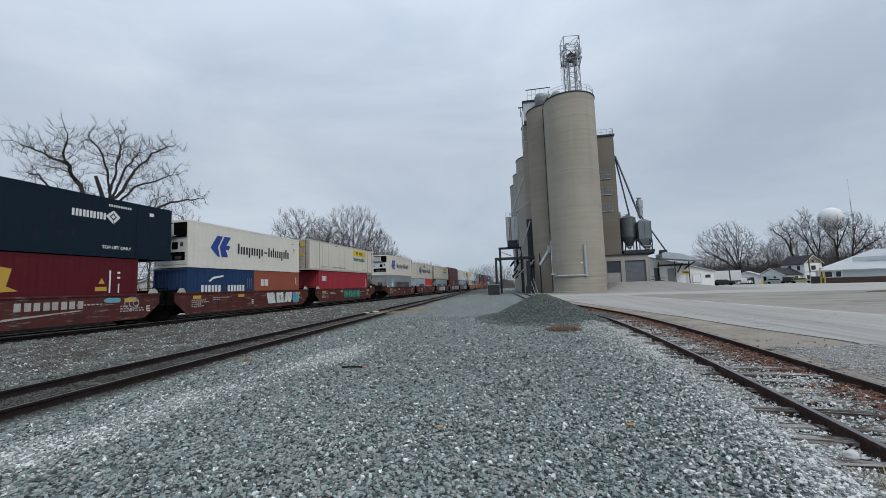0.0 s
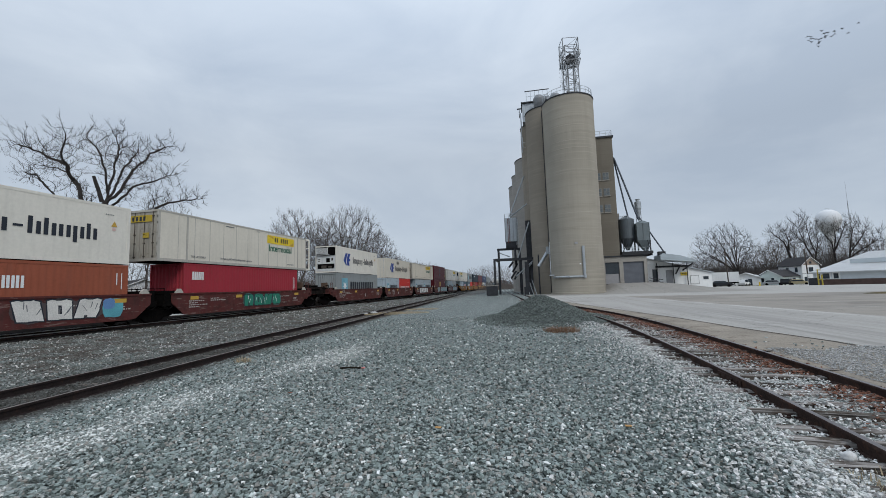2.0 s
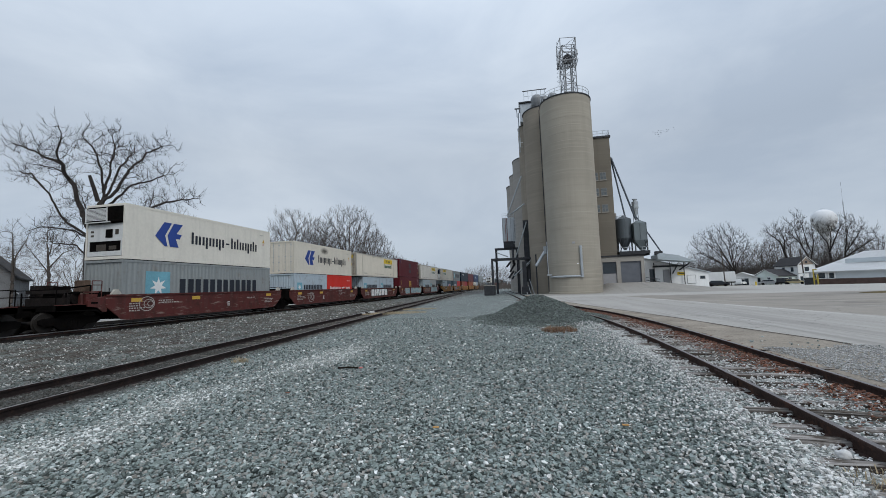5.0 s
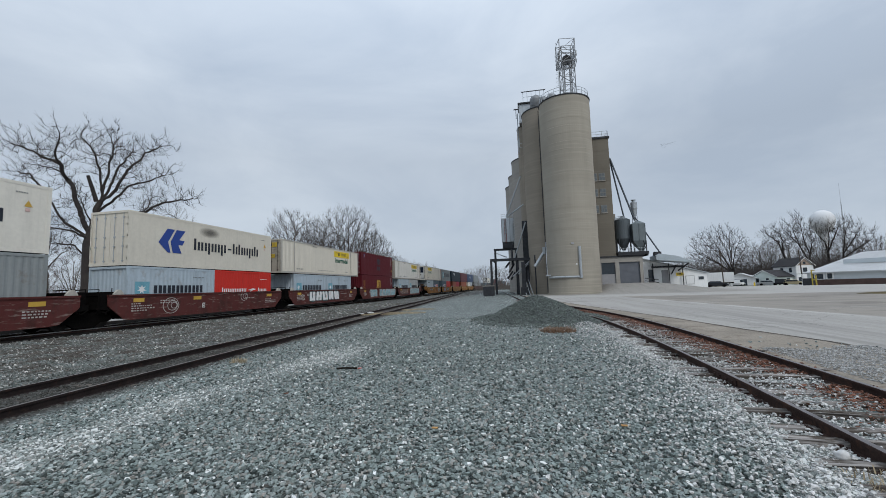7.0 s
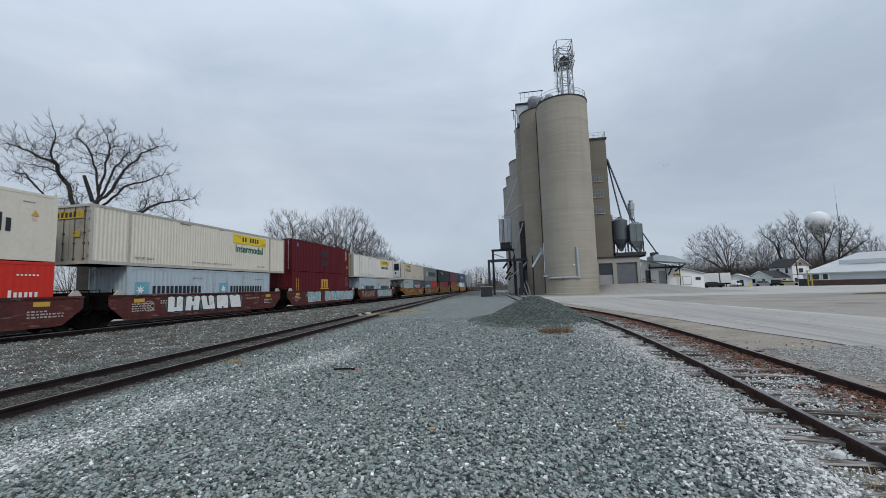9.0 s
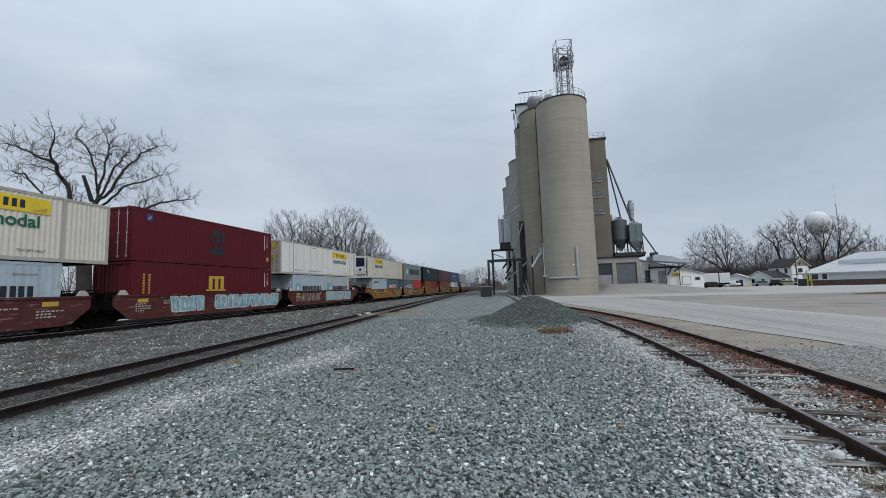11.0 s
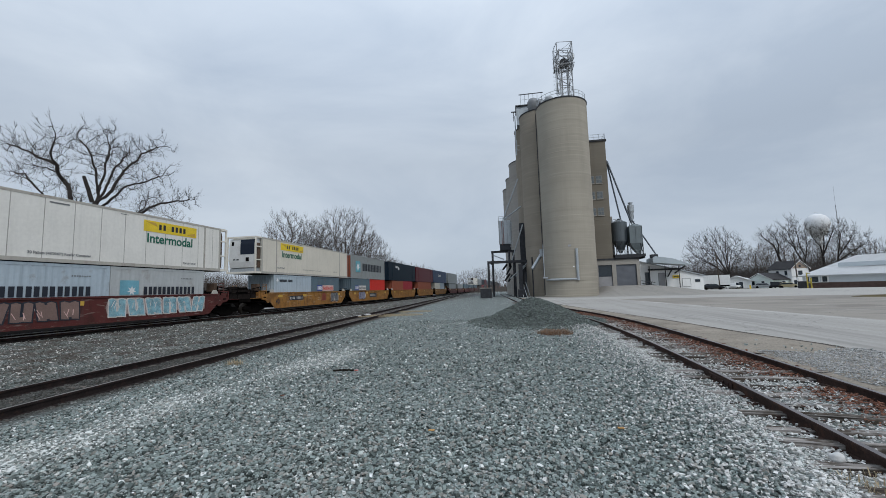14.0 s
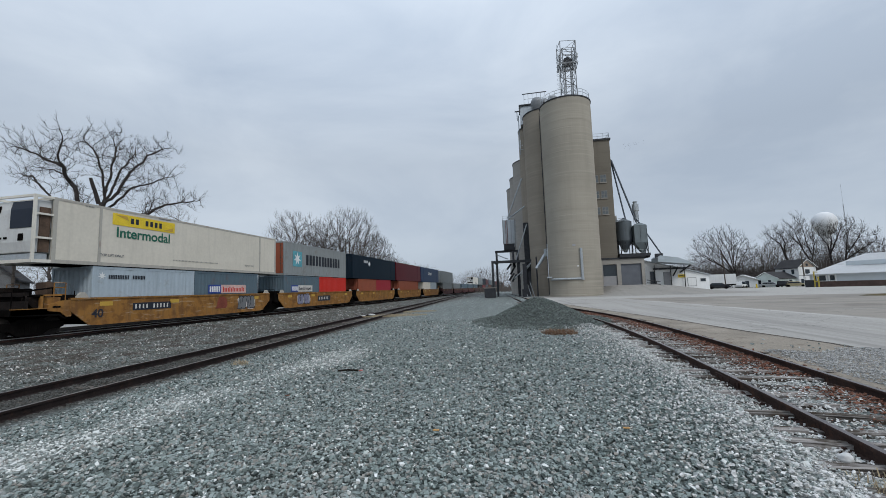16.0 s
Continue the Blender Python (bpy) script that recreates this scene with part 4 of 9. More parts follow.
    part("headhouse_cap", boxes((5.8, 16.05, 74.3, 84.2, 27.2, 27.5)), M_DARKSTEEL, elevator)
    straight_rail(elevator, (12.0, 74.5, 27.5), (15.8, 74.5, 27.5), 4, 1.0)
    straight_rail(elevator, (15.8, 74.5, 27.5), (15.8, 80.0, 27.5), 3, 1.0)
    part("roof_box", boxes((13.4, 14.4, 77, 78, 27.5, 28.3)), M_STEEL, elevator)
    for z in (20.25, 17.42, 14.5):
        for x in (14.38, 13.05):
            w = part("window", boxes((x - 0.52, x + 0.52, 74.44, 74.52, z - 0.68, z + 0.68)), M_WINFRAME, elevator, "pale metal window with four panes")
            for sx in (-0.245, 0.245):
                for sz in (-0.32, 0.32):
                    part("pane", boxes((x + sx - 0.20, x + sx + 0.20, 74.425, 74.439, z + sz - 0.27, z + sz + 0.27)), M_PANE, w)
            part("sill", boxes((x - 0.6, x + 0.6, 74.36, 74.5, z - 0.80, z - 0.68)), M_CONCRETE3, w)
    part("side_leg", boxes((16.0, 17.1, 79.0, 80.2, 6.0, 14.2)), M_CONCRETE3, elevator)

    # spouts from headhouse to the hopper bins
    for a, b, r in (((16.3, 76.5, 23.7), (18.0, 76.5, 13.1), 0.13), ((16.3, 76.2, 23.9), (19.6, 76.0, 12.4), 0.15)):
        part("spout", tubes([(a, b)], r, 10), M_SPOUT, elevator)
    part("spout_elbow", tubes([((15.8, 76.4, 24.3), (16.35, 76.4, 23.6))], 0.3, 10), M_SPOUT, elevator)
    part("spout", tubes([((19.7, 76.0, 12.9), (23.3, 75.6, 6.2))], 0.12, 10), M_SPOUT, elevator)
    part("wall_duct", tubes([((8.38, 63.36, 2.75), (8.38, 63.36, 7.2))], 0.20, 10), M_STEEL, elevator, "galvanised duct on the silo wall")
    part("wall_duct", tubes([((8.45, 63.36, 2.65), (6.2, 63.55, 2.65)), ((6.2, 63.55, 2.65), (4.6, 64.6, 2.65)), ((4.6, 64.6, 2.65), (4.0, 65.4, 2.65))], 0.17, 10), M_STEEL, elevator)
    part("duct_elbow", tubes([((8.38, 63.36, 2.45), (8.38, 63.36, 2.85))], 0.24, 10), M_STEEL, elevator)
    part("signboard", boxes((7.2, 7.65, 63.43, 63.46, 7.55, 7.85)), K_GREYBOARD, elevator)
    part("signboard", boxes((7.75, 7.95, 63.43, 63.46, 4.45, 4.62)), M_WHITE, elevator)
    part("wall_ledge", boxes((3.4, 4.1, 65.0, 66.2, 2.9, 3.1), (3.55, 3.65, 65.0, 65.1, 3.1, 8.2)), M_STEEL, elevator)
    # steel chutes on the second silo
    part("chute", tubes([((3.6, 69.0, 7.2), (1.9, 68.4, 4.6))], 0.26, 10), M_STEEL, elevator)
    part("chute_box", boxes((3.25, 3.95, 68.6, 69.4, 6.6, 7.8)), M_STEEL, elevator)
    part("conduit", tubes([((1.95, 69.4, 0.0), (1.95, 69.4, 6.6))], 0.11, 8), M_DARKSTEEL, elevator)
    # added dark strip, stands for the shade in the gap between two silos
    part("seam_strip", boxes((3.66, 3.77, 68.2, 68.4, 0.0, 30.9)), M_DARKSTEEL, elevator)
    part("spout", tubes([((0.3, 77.0, 22.2), (-2.75, 77.6, 14.8))], 0.12, 10), M_STEEL, elevator, "pale galvanised spout")
    part("spout", tubes([((0.6, 77.0, 16.8), (-2.75, 77.6, 14.6))], 0.12, 10), M_STEEL, elevator, "pale galvanised spout")
    part("spout", tubes([((0.75, 74.6, 13.0), (-1.9, 75.5, 5.4))], 0.11, 10), M_STEEL, elevator, "pale galvanised spout")
    part("dark_shaft", boxes((0.1, 1.3, 76.0, 77.6, 2.0, 13.5)), M_DARKSTEEL, elevator)
    for x, y, z in ((0.3, 70.9, 0), (0.9, 70.4, 0), (1.4, 70.0, 0)):
        part("leaning_beam", tubes([((x, y - 0.8, 0.0), (x - 0.7, y + 1.0, 2.6))], 0.06, 6), M_STEEL, elevator)

    # plinth at the foot of the front silo
    pl = bmesh.new()
    lathe(pl, [(4.22, -0.1), (4.22, 0.25), (4.0, 0.3)], 72, 7.82, 67.45)
    part("plinth", pl, M_CONCRETE, elevator)


M_FRAME = mat("painted_metal_frame", (0.26, 0.27, 0.27), 0.6, 0.2, 0.1)
M_WINFRAME = mat("pale_window_frame", (0.21, 0.21, 0.20), 0.7, 0, 0.15)
M_PANE = mat("dusty_pane", (0.12, 0.14, 0.15), 0.3, 0, 0.3, 2, 10, 0)
M_SPOUT = mat("blue_grey_pipe", (0.09, 0.105, 0.125), 0.5, 0.5, 0.25, 2, 20, 0.05)
K_GREYBOARD = mat("grey_board", (0.30, 0.30, 0.31), 0.6, 0, 0.1)
M_GREYWALL = mat("weathered_grey_boards", (0.17, 0.175, 0.18), 0.85, 0, 0.25, 1.2, 14, 0.1, 0.01, streak=0.3, streak_col=(0.09, 0.09, 0.09))
M_TANK = mat("dull_tank_paint", (0.72, 0.73, 0.74), 0.7, 0, 0.1, 0.2, 3, 0.02, spec=0.2)
M_DOOR = mat("grey_roller_door", (0.125, 0.135, 0.155), 0.6, 0.2, 0.12, 1, 12, 0.05)
M_HOPPERDARK = mat("dark_hopper_steel", (0.10, 0.117, 0.128), 0.5, 0.15, 0.15, 0.8, 14, 0.05, streak=0.3, streak_col=(0.05, 0.055, 0.055))
M_HOPPER = mat("blue_grey_hopper_steel", (0.15, 0.178, 0.188), 0.5, 0.15, 0.15, 0.8, 14, 0.05, streak=0.3, streak_col=(0.07, 0.075, 0.075))
M_TANSTRIP = mat("stained_concrete_strip", (0.275, 0.242, 0.200), 0.93, 0, 0.3, 0.6, 22, 0.3, 0.01, rust=0.75, rust_col=(0.155, 0.120, 0.090), rust_at=0.54, spec=0.15)
M_JOINT = mat("joint_shadow", (0.045, 0.038, 0.032), 0.95, 0, 0.3, 2, 30, 0.3)
elevator_details()


# ---- loading shed with hopper bins ----
def loading_shed():
    ob = empty("loading_shed", "drive-through shed with two grey roller doors", "shed")
    wall = bmesh.new()
    for x0, x1 in ((12.6, 13.1), (15.35, 16.0), (19.25, 19.75)):
        box(wall, x0, x1, 73.5, 74.4, 0.6, 5.0)
    box(wall, 12.6, 19.75, 73.5, 83.0, 5.0, 5.85)
    box(wall, 19.25, 19.75, 74.4, 83.0, 0.6, 5.0)
    part("wall", wall, M_CONCRETE3, ob)
    part("door_panel", boxes((13.15, 15.3, 73.70, 73.745, 1.3, 3.0)), K_GREYBOARD, ob, "paler lower half of the door")
    part("lintel", boxes((12.5, 19.9, 73.35, 73.6, 5.85, 6.1)), M_DARKSTEEL, ob)
    part("roof_edge", boxes((15.9, 20.1, 73.1, 82.0, 6.1, 6.3)), M_DARKSTEEL, ob)
    for x0, x1 in ((13.1, 15.35), (16.0, 19.25)):
        bm = bmesh.new()
        prism(bm, [(73.85, 1.0)] + [(73.75 + 0.008 * (k % 2), 1.0 + 0.1 * k) for k in range(41)] + [(73.85, 5.0)], "x", x0, x1)
        part("roller_door", bm, M_DOOR, ob)
    # dark panel over the upper half of the left door
    part("door_window", boxes((13.2, 15.25, 73.72, 73.748, 3.06, 4.93)), M_GLASS, ob, "dark glazed upper half of the door")
    part("step", boxes((18.9, 19.8, 73.0, 73.5, 0.9, 1.35)), M_CONCRETE3, ob)
    part("ramp_rail", tubes([((19.8, 73.2, 2.15), (22.3, 74.6, 1.8)), ((19.8, 73.2, 1.7), (22.3, 74.6, 1.35)), ((20.6, 73.7, 1.0), (20.6, 73.7, 2.05)), ((21.6, 74.3, 0.9), (21.6, 74.3, 1.9))], 0.06, 6), M_DARKSTEEL, ob)
    # hopper bins on their stand
    bins = empty("hopper_bin", "round grey steel hopper bin on a stand above the shed", "grain bin", "hopper bins", (17.75, 77.0, 6.3))
    bm = bmesh.new()
    lathe(bm, [(0.25, 0.9), (1.28, 2.9), (1.30, 3.0), (1.30, 6.3), (1.33, 6.34), (0.25, 6.95), (0.2, 7.1)], 28)
    part("shell", bm, M_HOPPERDARK, bins)
    for a in (45, 135, 225, 315):
        p = (1.25 * math.cos(radians(a)), 1.25 * math.sin(radians(a)))
        part("leg", tubes([((*p, 0.0), (*p, 3.2))], 0.07, 6), M_DARKSTEEL, bins)
    ring_rail(bins, 0, 0, 6.3, 1.25, 90, 270, 5, 0.6)
    hop = empty("hopper_bin", "square grey steel hopper bin with sloped base", "grain bin", "hopper bins", (20.0, 76.2, 6.3))
    bm = bmesh.new()
    a = [bm.verts.new(p) for p in ((-1.05, -1.0, 2.4), (1.05, -1.0, 2.4), (1.05, 1.0, 2.4), (-1.05, 1.0, 2.4))]
    b = [bm.verts.new(p) for p in ((-1.05, -1.0, 5.4), (1.05, -1.0, 5.4), (1.05, 1.0, 5.4), (-1.05, 1.0, 5.4))]
    c = [bm.verts.new(p) for p in ((0.3, -0.25, 0.4), (0.75, -0.25, 0.4), (0.75, 0.25, 0.4), (0.3, 0.25, 0.4))]
    d = [bm.verts.new(p) for p in ((-0.3, -0.3, 5.9), (0.3, -0.3, 5.9), (0.3, 0.3, 5.9), (-0.3, 0.3, 5.9))]
    for lo, hi in ((c, a), (a, b), (b, d)):
        for k in range(4):
            bm.faces.new((lo[k], lo[(k + 1) % 4], hi[(k + 1) % 4], hi[k]))
    bm.faces.new(d)
    bm.faces.new(c[::-1])
    part("shell", bm, M_HOPPER, hop)
    for x in (-1.0, 0.0, 1.0):
        part("stiffener", boxes((x - 0.04, x + 0.04, -1.06, -1.0, 2.4, 5.4)), M_HOPPER, hop)
    for x, y in ((-1, -0.95), (1, -0.95), (1, 0.95), (-1, 0.95)):
        part("leg", boxes((x - 0.07, x + 0.07, y - 0.07, y + 0.07, 0, 2.4)), M_DARKSTEEL, hop)
    stand = empty("bin_stand", "dark steel platform under the hopper bins", "platform", at=(0, 0, 0))
    part("deck", boxes((16.1, 21.0, 74.0, 79.0, 6.302, 6.75)), M_DARKSTEEL, stand)
    for x in (16.2, 18.6, 20.9):
        part("beam", boxes((x - 0.12, x + 0.12, 74.5, 79.0, 6.0, 6.3)), M_DARKSTEEL, stand)
    part("brace", tubes([((20.9, 74.6, 6.3), (20.4, 74.6, 8.6))], 0.06, 6), M_DARKSTEEL, stand)
    part("brace", tubes([((16.2, 74.6, 6.4), (17.4, 74.6, 8.9))], 0.06, 6), M_DARKSTEEL, stand)
    straight_rail(stand, (16.2, 74.65, 6.42), (20.9, 74.65, 6.42), 5, 1.0)
    cyc = empty("cyclone", "small galvanised dust cyclone above the bins", "dust collector", at=(19.75, 76.4, 11.6))
    bm = bmesh.new()
    lathe(bm, [(0.12, 0.7), (0.45, 2.6), (0.55, 2.9), (0.55, 4.0), (0.3, 4.1), (0.3, 4.35), (0.42, 4.4), (0.42, 4.5)], 18)
    part("shell", bm, M_STEEL, cyc, smooth=False)
    for s in (-0.4, 0.4):
        part("leg", tubes([((s, 0, 0.2), (s, 0, 3.2))], 0.04, 6), M_DARKSTEEL, cyc)


loading_shed()


# ---- white scale house with metal canopy ----
def scale_house():
    ob = empty("scale_house", "white painted low office with sloping roof and metal canopy", "building")
    wl_ = bmesh.new()
    prism(wl_, [(20.3, 0.0), (31.1, 0.0), (31.1, 2.7), (26.9, 3.9), (20.3, 5.7)], "y", 78.0, 86.0)
    part("wall", wl_, M_WHITE, ob)
    rf = bmesh.new()
    prism(rf, [(20.1, 5.76), (26.9, 3.95), (31.4, 2.66), (31.4, 2.80), (26.9, 4.09), (20.1, 5.9)], "y", 77.7, 86.3)
    part("roof", rf, M_STEEL, ob)

    def opening(name, x0, x1, z0, z1, m, label=""):
        w = part(name, boxes((x0 - 0.07, x1 + 0.07, 77.95, 78.02, z0 - 0.07, z1 + 0.07)), M_FRAME, ob, label)
        part("pane" if name == "window" else "leaf", boxes((x0, x1, 77.93, 77.949, z0, z1)), m, w)
    opening("door", 21.75, 22.45, 1.0, 3.6, M_GLASS, "dark glazed door")
    opening("door", 23.95, 24.9, 1.1, 3.4, K_GREYBOARD, "grey door")
    opening("door", 27.75, 29.0, 0.95, 2.3, M_WHITE, "white overhead door")
    opening("window", 29.8, 30.5, 1.7, 2.12, M_GLASS)
    part("signboard", boxes((26.2, 27.4, 77.9, 77.96, 2.42, 2.95)), M_YELLOW, ob, "yellow notice board")
    flat = part("sign_bar", boxes((26.35, 27.25, 77.885, 77.899, 2.6, 2.72), (26.35, 27.0, 77.885, 77.899, 2.76, 2.84)), K_DARK, ob)
    bm = bmesh.new()
    prism(bm, [(22.1, 5.15), (27.75, 4.55), (27.75, 4.67), (25.2, 5.75), (22.6, 6.2), (22.1, 5.9)], "y", 74.2, 77.9)
    part("canopy", bm, M_CANOPY, ob, "pale metal canopy roof")
    for x in (22.4, 25.0, 27.2):
        part("canopy_post", boxes((x - 0.06, x + 0.06, 77.6, 77.72, 0.3, 4.7)), M_DARKSTEEL, ob)
    part("canopy_beam", boxes((22.2, 27.4, 77.5, 77.75, 3.9, 4.2)), M_DARKSTEEL, ob)
    part("canopy_brace", tubes([((26.4, 77.4, 3.3), (27.5, 75.6, 4.5)), ((25.3, 77.6, 2.7), (26.1, 77.2, 4.3))], 0.12, 6), M_DARKSTEEL, ob)
    part("motor_box", boxes((22.15, 23.2, 75.0, 76.0, 5.9, 6.6)), M_DARKSTEEL, ob)


K_DARK = mat("dark_lettering", (0.03, 0.03, 0.03), 0.6, 0, 0.1)
M_CANOPY = mat("pale_canopy_metal", (0.40, 0.45, 0.48), 0.5, 0.4, 0.1, 0.8, 14, 0.05)
scale_house()


# ---- unloading frames beside the silos ----
def dock():
    ob = empty("loading_dock", "dark steel loading frame over the spur beside the silos", "loading frame")
    for x, y, zt in ((-5.62, 73.0, 6.1), (-5.15, 78.0, 8.4), (-1.2, 78.0, 8.4)):
        part("post", boxes((x - 0.19, x + 0.19, y - 0.19, y + 0.19, -0.05, zt)), M_DARKSTEEL, ob)
    part("beam", boxes((-5.8, 1.2, 72.8, 73.2, 6.05, 6.45)), M_DARKSTEEL, ob)
    part("deck", boxes((-5.7, 1.2, 73.2, 75.2, 6.1, 6.3)), M_DARKSTEEL, ob)
    part("beam", boxes((-5.4, -0.9, 77.8, 78.2, 8.3, 8.7)), M_DARKSTEEL, ob)
    part("beam", boxes((-5.35, -4.95, 73.2, 78.0, 6.0, 6.3)), M_DARKSTEEL, ob)
    for a, b in (((1.1, 73.0, 5.8), (-1.9, 73.0, 3.2)), ((-5.3, 77.9, 8.0), (-3.0, 77.9, 7.0)), ((0.9, 73.3, 5.4), (-0.9, 73.3, 3.6))):
        part("brace", tubes([(a, b)], 0.10, 6), M_STEEL, ob)
    for a, b in (((-1.6, 75.0, 5.6), (-2.6, 75.0, 4.0)), ((-1.9, 75.0, 4.2), (-2.9, 75.0, 2.9)), ((-1.5, 75.2, 4.0), (-2.3, 75.2, 2.7)), ((-3.2, 75.0, 4.9), (-2.4, 75.0, 5.9))):
        part("loading_spout", tubes([(a, b)], 0.17, 8), M_DARKSTEEL, ob)
    part("spout_pipe", tubes([((-2.0, 76.5, 8.3), (-1.9, 75.0, 5.4))], 0.2, 8), M_DARKSTEEL, ob)
    for x0, x1, y0, y1, z1 in ((-0.35, 0.35, 70.6, 71.3, 5.6), (0.55, 0.95, 70.9, 71.5, 4.2), (-1.1, -0.8, 73.4, 73.7, 6.1)):
        part("conveyor_leg", boxes((x0, x1, y0, y1, 0.0, z1)), M_DARKSTEEL, ob, bevel=0.02)
    part("boot_hopper", boxes((-0.6, 0.6, 70.3, 71.4, 0.0, 1.3)), M_DARKSTEEL, ob, bevel=0.05)
    tank = empty("surge_bin", "grey steel surge bin on a raised frame", "grain bin", at=(-2.6, 78.4, 8.7))
    bm = bmesh.new()
    box(bm, -1.15, 1.15, -1.1, 1.1, 1.2, 5.7)
    part("shell", bm, M_STEEL, tank)
    for x in (-1.16, -0.4, 0.4, 1.08):
        part("stiffener", boxes((x, x + 0.08, -1.16, -1.1, 1.2, 5.7)), M_FRAME, tank)
    part("skirt", boxes((-1.05, 1.05, -1.0, 1.0, 0.0, 1.2)), M_DARKSTEEL, tank)
    part("ladder", tubes([((-0.55, -1.2, 1.0), (-0.55, -1.2, 5.6)), ((-0.25, -1.2, 1.0), (-0.25, -1.2, 5.6))], 0.04, 5), M_RUST, tank, "rusty red ladder")
    straight_rail(tank, (-1.1, -1.05, 5.7), (1.1, -1.05, 5.7), 3, 0.8)
    part("ladder_cage", tubes([((0.9, -1.4, 0.5), (0.9, -1.4, 5.4)), ((1.3, -1.4, 0.5), (1.3, -1.4, 5.4))] + [((0.9, -1.4, 0.7 + k * 0.5), (1.3, -1.4, 0.7 + k * 0.5)) for k in range(10)], 0.035, 5), M_STEEL, tank)
    bx = empty("steel_bin", "dark weathered steel box beside the loading frame", "box", at=(-5.75, 67.6, 0))
    bm = bmesh.new()
    box(bm, -0.9, 0.9, -0.7, 0.7, 0.05, 1.62)
    part("body", bm, M_DARKSTEEL, bx, bevel=0.02)
    part("lid", boxes((-0.98, 0.98, -0.78, 0.78, 1.62, 1.72)), M_CONCRETE3, bx)
    for x in (-0.85, -0.3, 0.3, 0.8):
        part("rib", boxes((x, x + 0.06, -0.74, -0.7, 0.05, 1.6)), M_DARKSTEEL, bx)


M_RUST = mat("rusty_red_steel", (0.22, 0.055, 0.035), 0.8, 0.1, 0.3)
dock()


# ---- paving details ----
def strips():
    def ribbon(name, ys, a, b, z, m, label, cat):
        v, f = [], []
        for y in ys:
            for k in range(7):
                x = float(a(y)) + (float(b(y)) - float(a(y))) * k / 6
                v.append((x, y, float(height(x, y)) + (z - 0.03 * max(0.0, 7.5 - y) if name == "apron" else z)))
        for i in range(len(ys) - 1):
            for k in range(6):
                f.append((7 * i + k, 7 * i + k + 1, 7 * i + k + 8, 7 * i + k + 7))
        return tagged(raw(name, v, f, m), label, cat, kind="structure")
    ys = np.arange(4.0, 64, 0.8)
    ribbon("apron", ys, lambda y: spur(y) + 0.87, lambda y: lot_edge(y) + 0.1, 0.030, M_TANSTRIP, "tan stained concrete strip beside the spur", "pavement")
    ys = np.arange(-20, 64, 0.8)
    # strip along the joint, the slab's edge shadow put into its dark colour
    ribbon("trim", ys, lambda y: lot_edge(y) - 0.05, lambda y: lot_edge(y) + 0.03 + 0.02 * math.sin(y * 1.7), 0.036, M_JOINT, "dark open joint along the pavement", "joint")


strips()


def verge():
    """A low island of winter grass beside the street."""
    v, f, n, k = [], [], 40, 6
    for j in range(k + 1):
        for i in range(n):
            a, u = 6.2832 * i / n, j / k
            w = 1 + 0.12 * noise.noise(Vector((math.cos(a) * 1.5, math.sin(a) * 1.5, 9)))
            x, y = 38.6 + 11.5 * u * w * math.cos(a), 41.0 + 4.6 * u * w * math.sin(a)
            v.append((x, y, float(height(x, y)) + (0.13 * (1 - u ** 3) if j < k else -0.02)))
    for j in range(k):
        for i in range(n):
            a, b = j * n + i, j * n + (i + 1) % n
            f.append((a, b, b + n, a + n))
    tagged(raw("grass_verge", v, f, M_VERGE, smooth=True), "low island of brown winter grass beside the street", "grass", kind="structure")


M_VERGE = mat("winter_grass", (0.115, 0.092, 0.050), 0.95, 0, 0.5, 0.7, 12, 0.6, 0.03, spec=0.05)
verge()


# ---- houses, cafe, vehicles across the street ----
def place_at(az, d, z=0.0):
    return (d * math.sin(radians(az)), d * math.cos(radians(az)), z)


def gable_house(name, label, az, d, z, turn, w, l, wall, ridge, roof, openings=(), side_openings=(), over=0.35, verge=None, skin=None, group="houses across the street"):
    """A house whose gable faces its local -y; w across, l deep."""
    ob = empty(name, label, "house", group, place_at(az, d, z), turn)
    bm = bmesh.new()
    prism(bm, [(-w / 2, -0.3), (w / 2, -0.3), (w / 2, wall), (0, ridge), (-w / 2, wall)], "y", 0, l)
    part("wall", bm, skin or M_WHITE, ob)
    k = (ridge - wall) / (w / 2)
    bm = bmesh.new()
    e = w / 2 + over
    prism(bm, [(-e, wall - k * over), (0, ridge), (e, wall - k * over), (e, wall - k * over + 0.16), (0, ridge + 0.18), (-e, wall - k * over + 0.16)], "y", -over, l + over)
    part("roof", bm, roof, ob)
    bm = bmesh.new()
    prism(bm, [(-e, wall - k * over - 0.02), (0, ridge - 0.02), (e, wall - k * over - 0.02), (e, wall - k * over + 0.13), (0, ridge + 0.15), (-e, wall - k * over + 0.13)], "y", -over - 0.04, -over - 0.002)
    part("verge_board", bm, verge or M_WHITE, ob)
    for x0, x1, z0, z1, nm in openings:
        f = part(nm, boxes((x0 - 0.08, x1 + 0.08, -0.05, 0.02, z0 - 0.08, z1 + 0.08)), M_WHITE, ob)
        part("pane", boxes((x0, x1, -0.07, -0.051, z0, z1)), M_GLASS, f)
    for y0, y1, z0, z1, nm in side_openings:
        f = part(nm, boxes((w / 2 - 0.02, w / 2 + 0.05, y0 - 0.08, y1 + 0.08, z0 - 0.08, z1 + 0.08)), M_WHITE, ob)
        part("pane", boxes((w / 2 + 0.051, w / 2 + 0.07, y0, y1, z0, z1)), M_GLASS, f)
    return ob


